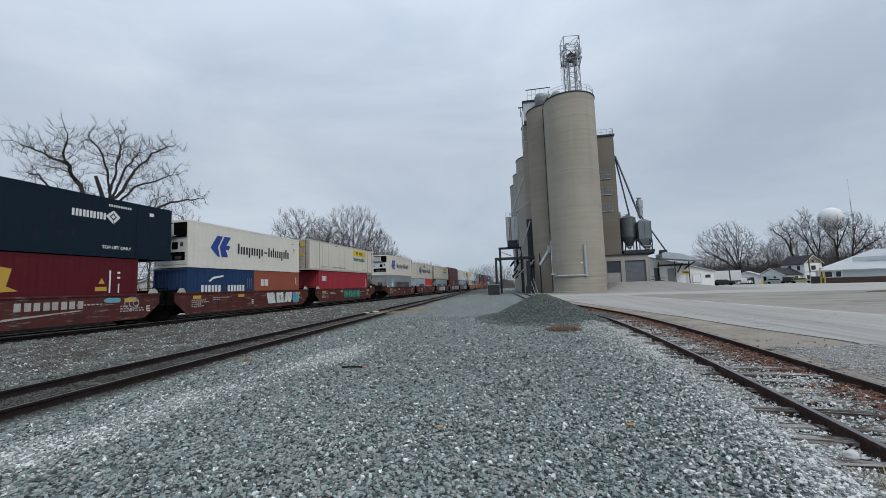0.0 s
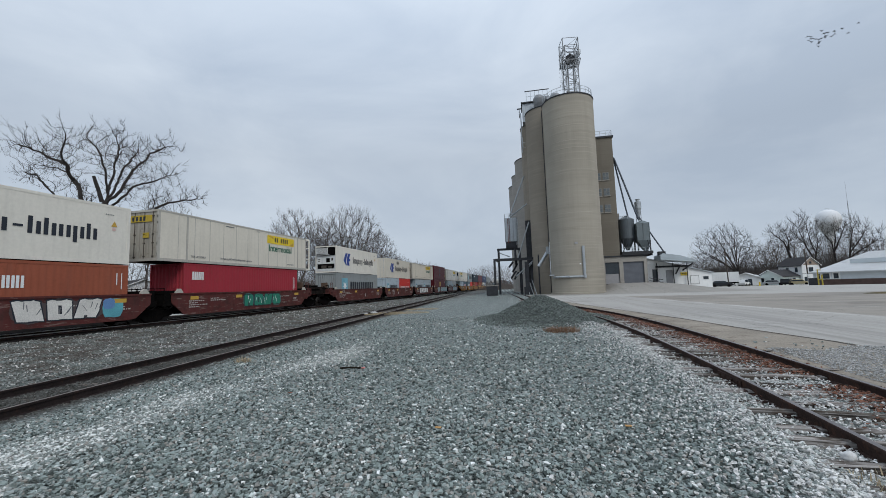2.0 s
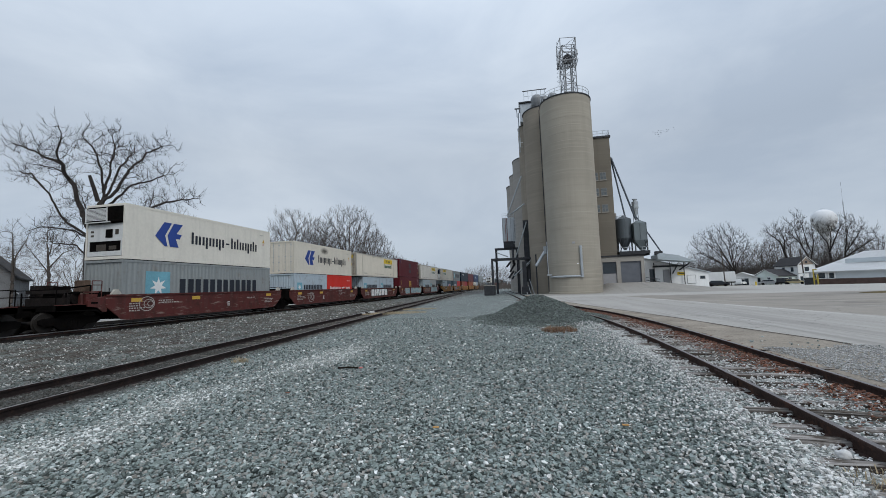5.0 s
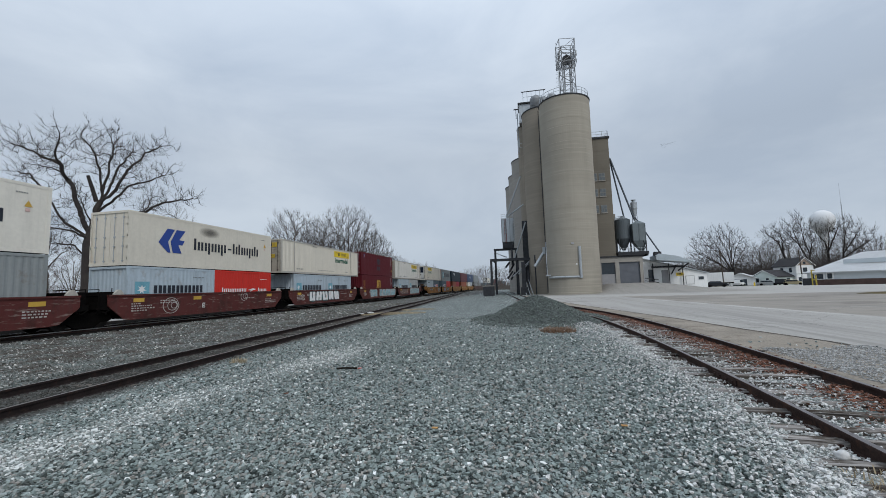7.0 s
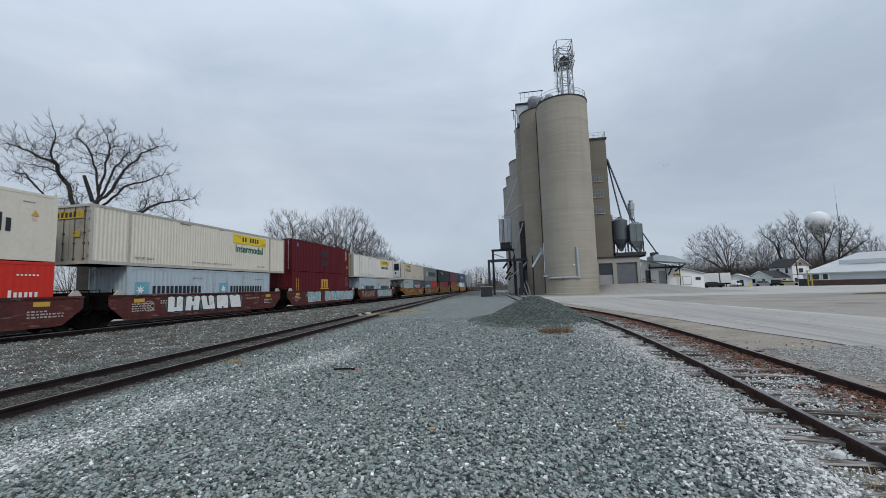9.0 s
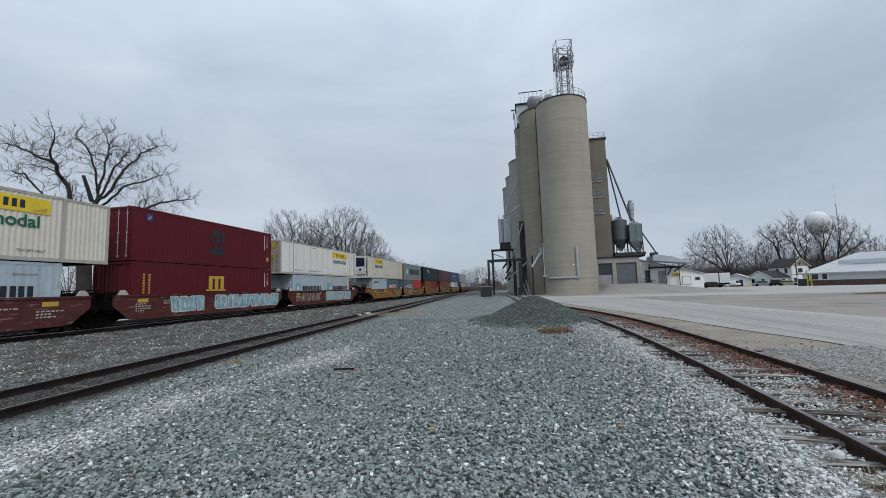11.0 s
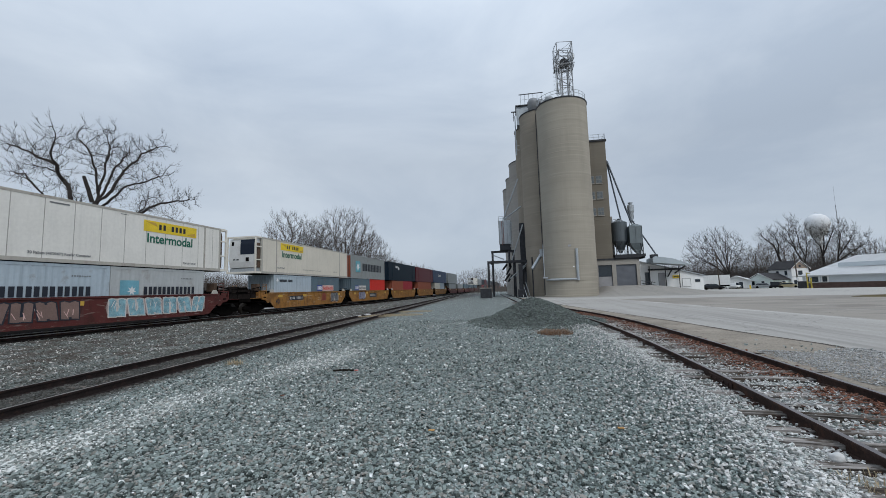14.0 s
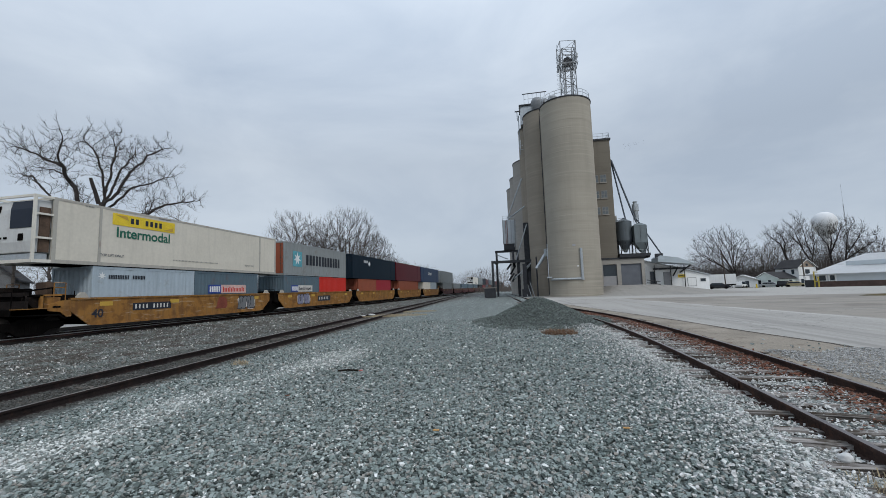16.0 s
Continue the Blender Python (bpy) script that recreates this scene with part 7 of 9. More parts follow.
    for y, kind, sg in ((0.0, near, -1), (length, "plain" if near == "door" else "door", 1)):
        y_in = y - sg * 0.05
        if kind == "door":
            for s in (-1, 1):
                a, b = sorted((s * 0.01, s * (w - 0.1)))
                c, e = sorted((y_in, y_in - sg * 0.04))
                d = part("door", boxes((a, b, c, e, 0.15, h - 0.12)), end, ob)
                rods = bmesh.new()
                for k in (0.28, 0.78):
                    xx = s * (w - 0.1) * k
                    tube(rods, (xx, y_in + sg * 0.03, 0.12), (xx, y_in + sg * 0.03, h - 0.1), 0.017, 6)
                    for zz in (0.25, 1.0, 1.5, h - 0.35):
                        box(rods, xx - 0.06, xx + 0.06, *sorted((y_in, y_in + sg * 0.045)), zz - 0.03, zz + 0.03)
                part("lock_rod", rods, M_ROD if end_skin else M_STEEL, d)
                hinge = bmesh.new()
                for zz in (0.35, 0.95, 1.55, 2.15, h - 0.4):
                    xx = s * (w - 0.12)
                    box(hinge, min(xx, xx + s * 0.09), max(xx, xx + s * 0.09), *sorted((y_in - sg * 0.01, y_in + sg * 0.05)), zz - 0.06, zz + 0.06)
                part("hinge", hinge, trim, d)
        elif kind == "plain":
            pl = bmesh.new()
            corrugated(pl, sg * y_in, -w + 0.09, w - 0.09, 0.15, h - 0.12, 1, 0.25, 0.04)
            for v in pl.verts:
                v.co = Vector((v.co.y, sg * v.co.x, v.co.z))
            bmesh.ops.recalc_face_normals(pl, faces=pl.faces)
            part("end_wall", pl, end, ob)
        else:
            part("end_wall", boxes((-w + 0.09, w - 0.09, *sorted((y_in - sg * 0.12, y_in - sg * 0.06)), 0.15, h - 0.12)), P_UNIT, ob)
            if kind == "unit":
                un = bmesh.new()
                box(un, -w + 0.12, w - 0.12, *sorted((y_in - sg * 0.06, y_in + sg * 0.03)), 0.95, h - 1.08)
                box(un, -w + 0.12, w - 0.12, *sorted((y_in - sg * 0.06, y_in + sg * 0.05)), 0.18, 0.42)
                box(un, -w + 0.12, -w + 0.22, *sorted((y_in - sg * 0.06, y_in + sg * 0.03)), 0.42, 0.95)
                box(un, w - 0.22, w - 0.12, *sorted((y_in - sg * 0.06, y_in + sg * 0.03)), 0.42, 0.95)
                part("refrigeration_unit", un, P_UNIT, ob)
                part("compressor_bay", boxes((-w + 0.22, w - 0.22, *sorted((y_in - sg * 0.06, y_in - sg * 0.01)), 0.42, 0.95)), M_BLACK, ob, "open dark compressor bay")
                part("compressor", boxes((-0.55, 0.05, *sorted((y_in - sg * 0.01, y_in + sg * 0.02)), 0.46, 0.78), (0.25, 0.7, *sorted((y_in - sg * 0.01, y_in + sg * 0.015)), 0.5, 0.7)), M_ROD, ob)
                fan = bmesh.new()
                prism(fan, [(y_in, h - 1.02), (y_in + sg * 0.20, h - 0.96), (y_in + sg * 0.22, h - 0.2), (y_in, h - 0.12)], "x", -w + 0.12, w - 0.12)
                part("fan_housing", fan, M_BLACK, ob, "black condenser fan housing", bevel=0.02)
                gr = bmesh.new()
                for zz in np.arange(h - 0.88, h - 0.24, 0.065):
                    box(gr, -w + 0.2, 0.28, *sorted((y_in + sg * 0.20, y_in + sg * 0.245)), zz, zz + 0.042)
                for xx in (-w + 0.17, 0.28):
                    box(gr, xx, xx + 0.05, *sorted((y_in + sg * 0.20, y_in + sg * 0.25)), h - 0.93, h - 0.2)
                part("condenser_grille", gr, P_UNIT, ob, "pale slatted condenser grille")
                part("fan_trim", boxes((-w + 0.14, 0.5, *sorted((y_in + sg * 0.18, y_in + sg * 0.24)), h - 1.0, h - 0.95)), P_UNIT, ob)
                part("control_box", boxes((0.05, 0.48, *sorted((y_in + sg * 0.02, y_in + sg * 0.05)), 1.12, 1.56)), M_BLACK, ob, "black control box")
                part("gauge_plate", boxes((0.66, 0.86, *sorted((y_in + sg * 0.02, y_in + sg * 0.05)), 1.28, 1.54)), M_ROD, ob)
                for zz in (1.2, 1.42):
                    part("vent_cover", boxes((-0.9, -0.72, *sorted((y_in + sg * 0.02, y_in + sg * 0.045)), zz, zz + 0.1)), M_ROD, ob)
            else:
                un = bmesh.new()
                prism(un, [(y_in, 0.42), (y_in - 0.60, 0.45), (y_in - 0.68, 0.9), (y_in - 0.68, h - 0.6), (y_in - 0.60, h - 0.22), (y_in, h - 0.15)], "x", -w + 0.16, w - 0.17)
                part("refrigeration_unit", un, P_UNIT, ob, bevel=0.03)
                gl = bmesh.new()
                prism(gl, [(y_in - 0.6, 1.45), (y_in - 0.705, 1.5), (y_in - 0.705, h - 0.6), (y_in - 0.63, h - 0.24), (y_in - 0.5, h - 0.24)], "x", -0.12, w - 0.19)
                part("grille", gl, P_DARKBLUE, ob)
                cage = bmesh.new()
                for s in (-1, 1):
                    a, b = sorted((s * w, s * (w - 0.09)))
                    box(cage, a, b, -0.72, -0.62, 0.0, h)
                    box(cage, a, b, -0.62, 0.0, h - 0.1, h)
                    box(cage, a, b, -0.62, 0.0, 0.0, 0.14)
                    box(cage, a, b, -0.62, 0.0, 1.02, 1.10)
                    box(cage, a, b, -0.62, 0.0, 2.05, 2.13)
                box(cage, -w + 0.09, w - 0.09, -0.72, -0.62, h - 0.1, h)
                box(cage, -w + 0.09, w - 0.09, -0.72, -0.1, 0.0, 0.14)
                part("end_frame", cage, P_WHITE, ob)
                part("service_panel", boxes((0.35, 0.62, y_in - 0.702, y_in - 0.678, 0.95, 1.25)), M_BLACK, ob)
                for xx in (-0.75, -0.45):
                    part("label_plate", boxes((xx, xx + 0.18, y_in - 0.702, y_in - 0.678, 1.05, 1.14)), M_BLACK, ob)
                part("vent_box", boxes((-0.9, -0.7, y_in - 0.70, y_in - 0.66, h - 0.7, h - 0.4)), M_BLACK, ob)
                part("fuel_tank", boxes((-w + 0.15, w - 0.15, -0.5, -0.06, 0.14, 0.40)), M_STEEL, ob)
                part("side_louvre", boxes((w - 0.17, w - 0.10, -0.42, -0.04, 0.45, h - 0.5)), M_RUSTBROWN, ob)
    return ob


def wheelset():
    bm = bmesh.new()
    for s in (-1, 1):
        prof = [(0.15, 0), (0.42, 0.0), (0.42, 0.10), (0.455, 0.115), (0.455, 0.14), (0.15, 0.14)]
        n = 20
        rings = [[bm.verts.new((s * (0.83 - z), r * math.cos(6.2832 * i / n), r * math.sin(6.2832 * i / n))) for i in range(n)] for r, z in prof]
        for a, b in zip(rings, rings[1:]):
            for i in range(n):
                bm.faces.new((a[i], a[(i + 1) % n], b[(i + 1) % n], b[i]))
        bm.faces.new(rings[0])
        bm.faces.new(rings[-1])
        for i in range(4):
            a = 1.5708 * i
            tube(bm, (s * 0.835, 0.2 * math.cos(a), 0.2 * math.sin(a)), (s * 0.85, 0.2 * math.cos(a), 0.2 * math.sin(a)), 0.05, 6)
    tube(bm, (-1.02, 0, 0), (1.02, 0, 0), 0.085, 10)
    bmesh.ops.recalc_face_normals(bm, faces=bm.faces)
    return bm


WHEELS = []
WHEEL_MESH = None


def truck(parent, y):
    """A two-axle truck under a car's end."""
    global WHEEL_MESH
    bm = bmesh.new()
    for s in (-1, 1):
        out = [(-1.25, 0.62), (-1.1, 0.55), (-0.72, 0.52), (-0.45, 0.32), (0.45, 0.32), (0.72, 0.52), (1.1, 0.55), (1.25, 0.62), (1.25, 0.80), (1.05, 0.86), (0.6, 0.88), (0.4, 1.0), (-0.4, 1.0), (-0.6, 0.88), (-1.05, 0.86), (-1.25, 0.80)]
        prism(bm, [(y + a, b) for a, b in out], "x", s * 1.0 - 0.07, s * 1.0 + 0.07)
        for k in (-0.22, 0.0, 0.22):
            tube(bm, (s * 1.0, y + k, 0.42), (s * 1.0, y + k, 0.75), 0.085, 8)
    box(bm, -1.0, 1.0, y - 0.22, y + 0.22, 0.7, 0.95)
    tr = part("truck", bm, M_BLACK, parent)
    for k in (-0.89, 0.89):
        if WHEEL_MESH is None:
            w = part("wheelset", wheelset(), M_WHEEL, tr)
            WHEEL_MESH = w.data
        else:
            w = new("wheelset", WHEEL_MESH)
            w.parent = tr
        w.location = (0, y + k, 0.67)
        WHEELS.append((w, y + k))
    return tr


M_WHEEL = mat("greasy_wheel_steel", (0.026, 0.022, 0.019), 0.7, 0.3, 0.4, 4, 30, 0.1, 0.005)


def well_car(u, skin, ends=("artic", "artic"), label="", own_truck=True):
    """One well of a double-stack car."""
    ob = keyed(empty("well_car", label, "railway car", "well cars of the train", (TRACK_X, u, 0)), u)
    for s in (-1, 1):
        bm = bmesh.new()
        out = [(-5.95, 0.54), (5.95, 0.54), (6.35, 0.58), (6.95, 1.08), (7.12, 1.22), (7.18, 1.30), (7.18, 1.83), (-7.18, 1.83), (-7.18, 1.30), (-7.12, 1.22), (-6.95, 1.08), (-6.35, 0.58)]
        prism(bm, out, "x", *sorted((s * 1.40, s * 1.47)))
        box(bm, *sorted((s * 1.36, s * 1.515)), -7.18, 7.18, 1.745, 1.832)
        box(bm, *sorted((s * 1.36, s * 1.505)), -5.9, 5.9, 0.535, 0.62)
        for k in range(-5, 6):
            box(bm, *sorted((s * 1.468, s * 1.478)), k * 1.1 - 0.03, k * 1.1 + 0.03, 0.63, 1.74)
        part("side_sill", bm, skin, ob)
    part("well_floor", boxes((-1.40, 1.40, -6.1, 6.1, 0.60, 0.70)), M_BLACK, ob)
    for s, kind in ((-1, ends[0]), (1, ends[1])):
        reach = 7.62 if kind == "artic" else 9.3
        bm = bmesh.new()
        prism(bm, [(s * 6.15, 0.66), (s * 6.3, 1.40), (s * reach, 1.40), (s * reach, 1.15), (s * 6.9, 1.05)], "x", -1.39, 1.39)
        box(bm, -0.35, 0.35, *sorted((s * 6.2, s * reach)), 0.85, 1.3)
        part("end_platform", bm, M_BLACK, ob)
        part("bolster", boxes((-1.34, 1.34, *sorted((s * 6.55, s * 7.5)), 1.40, 1.98)), M_BLACK, ob)
        part("air_hose", tubes([((1.36, s * 6.9, 1.15), (1.40, s * 7.3, 0.95)), ((1.40, s * 7.3, 0.95), (1.36, s * 7.64, 1.15))], 0.03, 6), M_BLACK, ob)
        if kind == "coupler":
            for a in (-1.39, 1.30):
                part("end_beam", boxes((a, a + 0.09, *sorted((s * 7.40, s * 9.25)), 1.16, 1.43)), skin, ob)
                part("grab_post", boxes((a, a + 0.07, *sorted((s * 8.15, s * 8.23)), 1.43, 2.0), (a, a + 0.07, *sorted((s * 7.45, s * 8.23)), 1.93, 2.0)), skin, ob)
            for side in (-1, 1):
                plate = bmesh.new()
                prism(plate, [(s * 7.10, 1.02), (s * 7.10, 1.76), (s * 7.55, 1.72), (s * 8.0, 1.56), (s * 8.0, 1.30), (s * 7.55, 1.24), (s * 7.3, 1.02)], "x", *sorted((side * 1.40, side * 1.46)))
                panel = part("end_panel", plate, skin, ob)
                part("hand_hold", boxes((*sorted((side * 1.462, side * 1.47)), *sorted((s * 7.55, s * 7.85)), 1.42, 1.50)), M_BLACK, panel)
            part("hand_wheel_box", boxes((0.9, 1.36, *sorted((s * 7.5, s * 8.0)), 1.43, 1.88)), skin, ob)
        rail = bmesh.new()
        for a in (-1.3, 1.3):
            tube(rail, (a, s * 6.9, 1.4), (a, s * 6.9, 2.15), 0.02, 6)
            tube(rail, (a, s * (reach - 0.1), 1.4), (a, s * (reach - 0.1), 2.1), 0.02, 6)
        tube(rail, (-1.3, s * (reach - 0.1), 2.1), (1.3, s * (reach - 0.1), 2.1), 0.02, 6)
        tube(rail, (-1.3, s * (reach - 0.1), 1.8), (1.3, s * (reach - 0.1), 1.8), 0.02, 6)
        part("handrail", rail, M_BLACK, ob)
        if kind != "artic":
            truck(ob, s * 8.35)
            cp = bmesh.new()
            box(cp, -0.14, 0.14, *sorted((s * 9.2, s * 9.85)), 0.95, 1.2)
            box(cp, -0.2, 0.2, *sorted((s * 9.7, s * 9.95)), 0.92, 1.23)
            part("coupler", cp, M_BLACK, ob)
            dk = bmesh.new()
            box(dk, -0.5, 0.4, *sorted((s * 7.6, s * 8.5)), 1.4, 1.95)
            part("brake_cylinder", dk, M_BLACK, ob, bevel=0.04)
            part("brake_post", tubes([((-1.1, s * 8.9, 1.4), (-1.1, s * 8.9, 2.0))], 0.03), M_BLACK, ob)
            dk = bmesh.new()
            lathe(dk, [(0.06, 1.88), (0.28, 1.92), (0.28, 1.99), (0.06, 2.02)], 14, 0.75, s * 8.0)
            part("hand_wheel", dk, M_BLACK, ob)
            part("brake_stand", boxes((0.25, 0.85, *sorted((s * 7.42, s * 7.72)), 1.4, 2.55)), M_RUSTBROWN, ob, bevel=0.03)
            part("valve_box", boxes((-0.9, -0.2, *sorted((s * 7.52, s * 7.8)), 1.4, 2.3)), M_BLACK, ob, bevel=0.03)
            part("equipment_rack", boxes((-1.25, -0.95, *sorted((s * 7.55, s * 8.5)), 1.4, 2.35), (-1.25, 1.2, *sorted((s * 8.56, s * 8.66)), 1.4, 1.75), (-1.25, 1.2, *sorted((s * 8.56, s * 8.66)), 1.95, 2.1)), M_GREASE, ob)
            part("air_reservoir", tubes([((-0.95, s * 8.05, 1.72), (0.85, s * 8.05, 1.72))], 0.28, 12), M_GREASE, ob)
            part("control_rod", tubes([((1.0, s * 7.55, 1.45), (1.0, s * 7.55, 2.3)), ((1.0, s * 7.55, 2.3), (1.0, s * 8.6, 2.15)), ((1.0, s * 8.6, 2.15), (1.0, s * 8.6, 1.45))], 0.035, 6), M_BLACK, ob)
            for a in (-1.34, 1.34):
                part("end_ladder", tubes([((a, s * 7.3, 1.4), (a, s * 7.3, 2.5)), ((a, s * 7.75, 1.4), (a, s * 7.75, 2.5))] + [((a, s * 7.3, z), (a, s * 7.75, z)) for z in (1.7, 2.0, 2.3, 2.5)], 0.022, 6), skin, ob)
    if own_truck and ends[1] == "artic":
        truck(ob, 7.72)
    for y in (-6.9, 6.6):
        cone = bmesh.new()
        prism(cone, [(y, 1.832), (y + 0.5, 1.832), (y + 0.5, 1.88), (y + 0.34, 2.08), (y + 0.2, 2.08), (y, 1.88)], "x", 1.31, 1.45)
        part("corner_guide", cone, P_TRIM, ob, "pale corner guide")
    for y in (-5.9, -2.0, 5.2):
        flats("reflector", [rect(y, y + 0.62, 1.42, 1.62)], 1.482, K_GOLD, ob, "yellow reflective panel")
    return ob


def build_train():
    F = 0.72
    STD, HC = 2.591, 2.896

    def stack(u0, u1, skin, near, ribs, under, wide=2.438, label="", **k):
        return container(u0, F + under + 0.045, u1 - u0, 2.896, skin, near, ribs, wide, label, **k)

    def low(u0, length, h, skin, label, near="plain"):
        return container(u0, F, length, h, skin, near, "faint" if skin in (P_MAROON, P_RED, P_BRIGHT, P_ORANGE, P_SKY, P_PALEGREY) else "iso", 2.438, label)

    brown, yellow = "rust-brown well car with grimy sides", "dull yellow well car with rust and spray paint"
    cars = [(11.5, P_CAR, ("artic", "artic"), brown), (26.85, P_CAR, ("artic", "artic"), brown), (42.55, P_CAR, ("artic", "coupler"), brown),
            (62.4, P_CAR, ("coupler", "artic"), brown), (78.05, P_CAR, ("artic", "artic"), brown), (93.6, P_CAR, ("artic", "artic"), brown),
            (109.05, P_CAR, ("artic", "artic"), brown), (124.45, P_CAR, ("artic", "coupler"), brown),
            (144.25, P_CARY, ("coupler", "artic"), yellow), (159.85, P_CARY, ("artic", "artic"), yellow), (175.6, P_CARY, ("artic", "artic"), yellow),
            (191.8, P_CARY, ("artic", "artic"), yellow), (208.0, P_CARY, ("artic", "coupler"), yellow)]
    u = 227.5
    for k in range(18):
        cars.append((u, P_CAR, ("coupler" if k % 5 == 0 else "artic", "coupler" if k % 5 == 4 else "artic"), brown))
        u += 19.9 if k % 5 == 4 else 15.5
    out = {}
    for c, skin, ends, label in cars:
        out[round(c)] = well_car(c, skin, ends, label)
    T = {}
    T["navy"] = stack(3.35, 19.5, P_NAVY, "plain", "flat", HC, 2.55, "dark navy long container with white emblem")
    T["maroon"] = low(5.4, 12.19, HC, P_MAROON, "maroon lower container with yellow emblem")
    T["reefer1"] = stack(20.75, 32.94, P_WHITE, "unit", "flat", STD, label="white refrigerated container with blue emblem")
    T["blue20"] = low(20.75, 6.06, STD, P_BLUE, "deep blue short container with white markings")
    T["orange20"] = low(26.86, 6.06, STD, P_ORANGE, "faded orange short container with white bars")
    T["cream1"] = stack(34.5, 50.65, P_CREAM, "door", "plate", HC, 2.55, "off-white long container with yellow banner", end_skin=P_DOORL, trim=P_TRIM, cage=0.62)
    T["red40"] = low(36.4, 12.19, HC, P_RED, "faded red corrugated container")
    T["reefer2"] = stack(56.2, 68.39, P_WHITE, "unit", "flat", HC, label="white refrigerated container with blue emblem")
    T["grey40"] = low(56.2, 12.19, HC, P_GREY, "weathered grey corrugated container with star emblem")
    T["reefer3"] = stack(71.95, 84.14, P_CREAM, "door", "flat", STD, label="grimy white refrigerated container with soot stain")
    T["m20a"] = low(71.98, 6.06, STD, P_SKY, "pale blue short container with star emblem")
    T["red20"] = low(78.08, 6.06, STD, P_BRIGHT, "bright red short container with white markings")
    T["cream2"] = stack(85.5, 101.65, P_CREAM, "door", "fine", STD, 2.55, "off-white ribbed long container with yellow banner", end_skin=P_DOORL, trim=P_TRIM)
    T["m20b"] = low(87.5, 6.06, STD, P_SKY, "pale blue short container with star emblem")
    T["m20c"] = low(93.6, 6.06, STD, P_SKY, "pale blue short container with star emblem")
    T["maroon_top"] = stack(102.9, 115.09, P_MAROON, "door", "faint", HC, label="maroon container with dark emblem")
    T["maroon_low"] = low(102.95, 12.19, HC, P_MAROON, "maroon container with gold emblem")
    T["cream3"] = stack(116.35, 132.5, P_COOL, "door", "plate", STD, 2.55, "off-white long container with yellow banner", end_skin=P_DOORL, trim=P_TRIM, cage=0.62)
    T["m20d"] = low(118.35, 6.06, STD, P_SKY, "pale blue short container with star emblem")
    T["m20e"] = low(124.45, 6.06, STD, P_PALEGREY, "bleached grey short container with star emblem")
    T["cream4"] = stack(136.35, 152.5, P_CREAM, "genset", "flat", STD, 2.55, "off-white long refrigerated container with yellow banner", trim=P_TRIM)
    T["pale20"] = low(138.15, 6.06, STD, P_SKY, "pale blue short container with dark markings")
    T["slate20"] = low(144.25, 6.06, STD, P_SLATE, "slate blue short container with painted panel")
    T["grey_top"] = stack(153.75, 165.94, P_GREY, "door", "iso", STD, label="grey container with teal star emblem", end_skin=P_ORANGE)
    T["slate20b"] = low(153.75, 6.06, STD, P_SLATE, "slate blue short container with painted panel")
    T["red20b"] = low(159.85, 6.06, STD, P_BRIGHT, "bright red short container below")
    T["nav2"] = stack(167.7, 183.85, P_NAVY, "plain", "flat", STD, 2.55, "dark navy long container with white emblem")
    T["or2"] = low(169.5, 6.06, STD, P_ORANGE, "faded orange short container with white bars")
    T["rd2"] = low(175.6, 6.06, STD, P_RED, "faded red short container")
    T["red3"] = stack(184.4, 199.6, P_MAROON, "door", "flat", STD, 2.55, "plain maroon long container on top")
    low(185.7, 12.19, STD, P_ORANGE, "faded orange lower container")
    T["blu"] = stack(200.2, 216.35, P_BLUE, "door", "flat", STD, 2.55, "deep blue long container")
    low(201.9, 6.06, STD, P_WHITE, "plain white short container below")
    low(208.0, 6.06, STD, P_SKY, "pale blue short container")
    far = [P_GREY, None, None, None, P_WHITE, P_GREY, P_NAVY, P_MAROON, P_SLATE, P_GREY, P_NAVY, P_MAROON, P_SLATE, P_NAVY, P_GREY, P_BLUE, P_SLATE, P_MAROON]
    under = [P_GREY, P_GREY, P_SLATE, P_SLATE, P_SLATE, P_NAVY, P_RED, P_SLATE, P_ORANGE, P_NAVY, P_BLUE, P_SLATE, P_NAVY, P_RED, P_SLATE, P_SLATE, P_ORANGE, P_NAVY]
    for k, (c, *_r) in enumerate(cars[13:]):
        low(c - 6.1, 12.19, STD, under[k], "weathered lower container far down the train")
        if far[k]:
            stack(c - 8.07, c + 8.07, far[k], "unit" if k == 4 else "door", "flat", STD, 2.55, "upper container far down the train")
    return T, out


STACK, CARS = build_train()


# ---- paint on the train ----
def on(ob, outlines, material, name="marking", label="", lift=0.007, wide=None):
    """Painted shapes on a container's near side; heights over the ground."""
    z = ob.location.z
    x = (wide or (1.275 if ob["wide"] else 1.219)) + lift
    made = flats(name, [[(a, b - z) for a, b in o] for o in outlines], x, material, ob, label)
    return tagged(made, kind="stuff" if len(outlines) > 3 else "")


def chevrons(y, z, h):
    """Two slanted strokes with a notch, as plain shapes."""
    k = h / 1.35
    return [[(y, z + 0.53 * k), (y + 0.55 * k, z + 1.35 * k), (y + 1.05 * k, z + 1.35 * k), (y + 0.62 * k, z + 0.6 * k), (y + 0.8 * k, z), (y + 0.62 * k, z)],
            [(y + 0.78 * k, z + 0.62 * k), (y + 1.18 * k, z + 1.35 * k), (y + 1.8 * k, z + 1.35 * k), (y + 1.38 * k, z + 0.78 * k), (y + 1.75 * k, z + 0.75 * k), (y + 1.6 * k, z + 0.48 * k), (y + 1.32 * k, z + 0.5 * k), (y + 1.55 * k, z), (y + 0.95 * k, z)]]


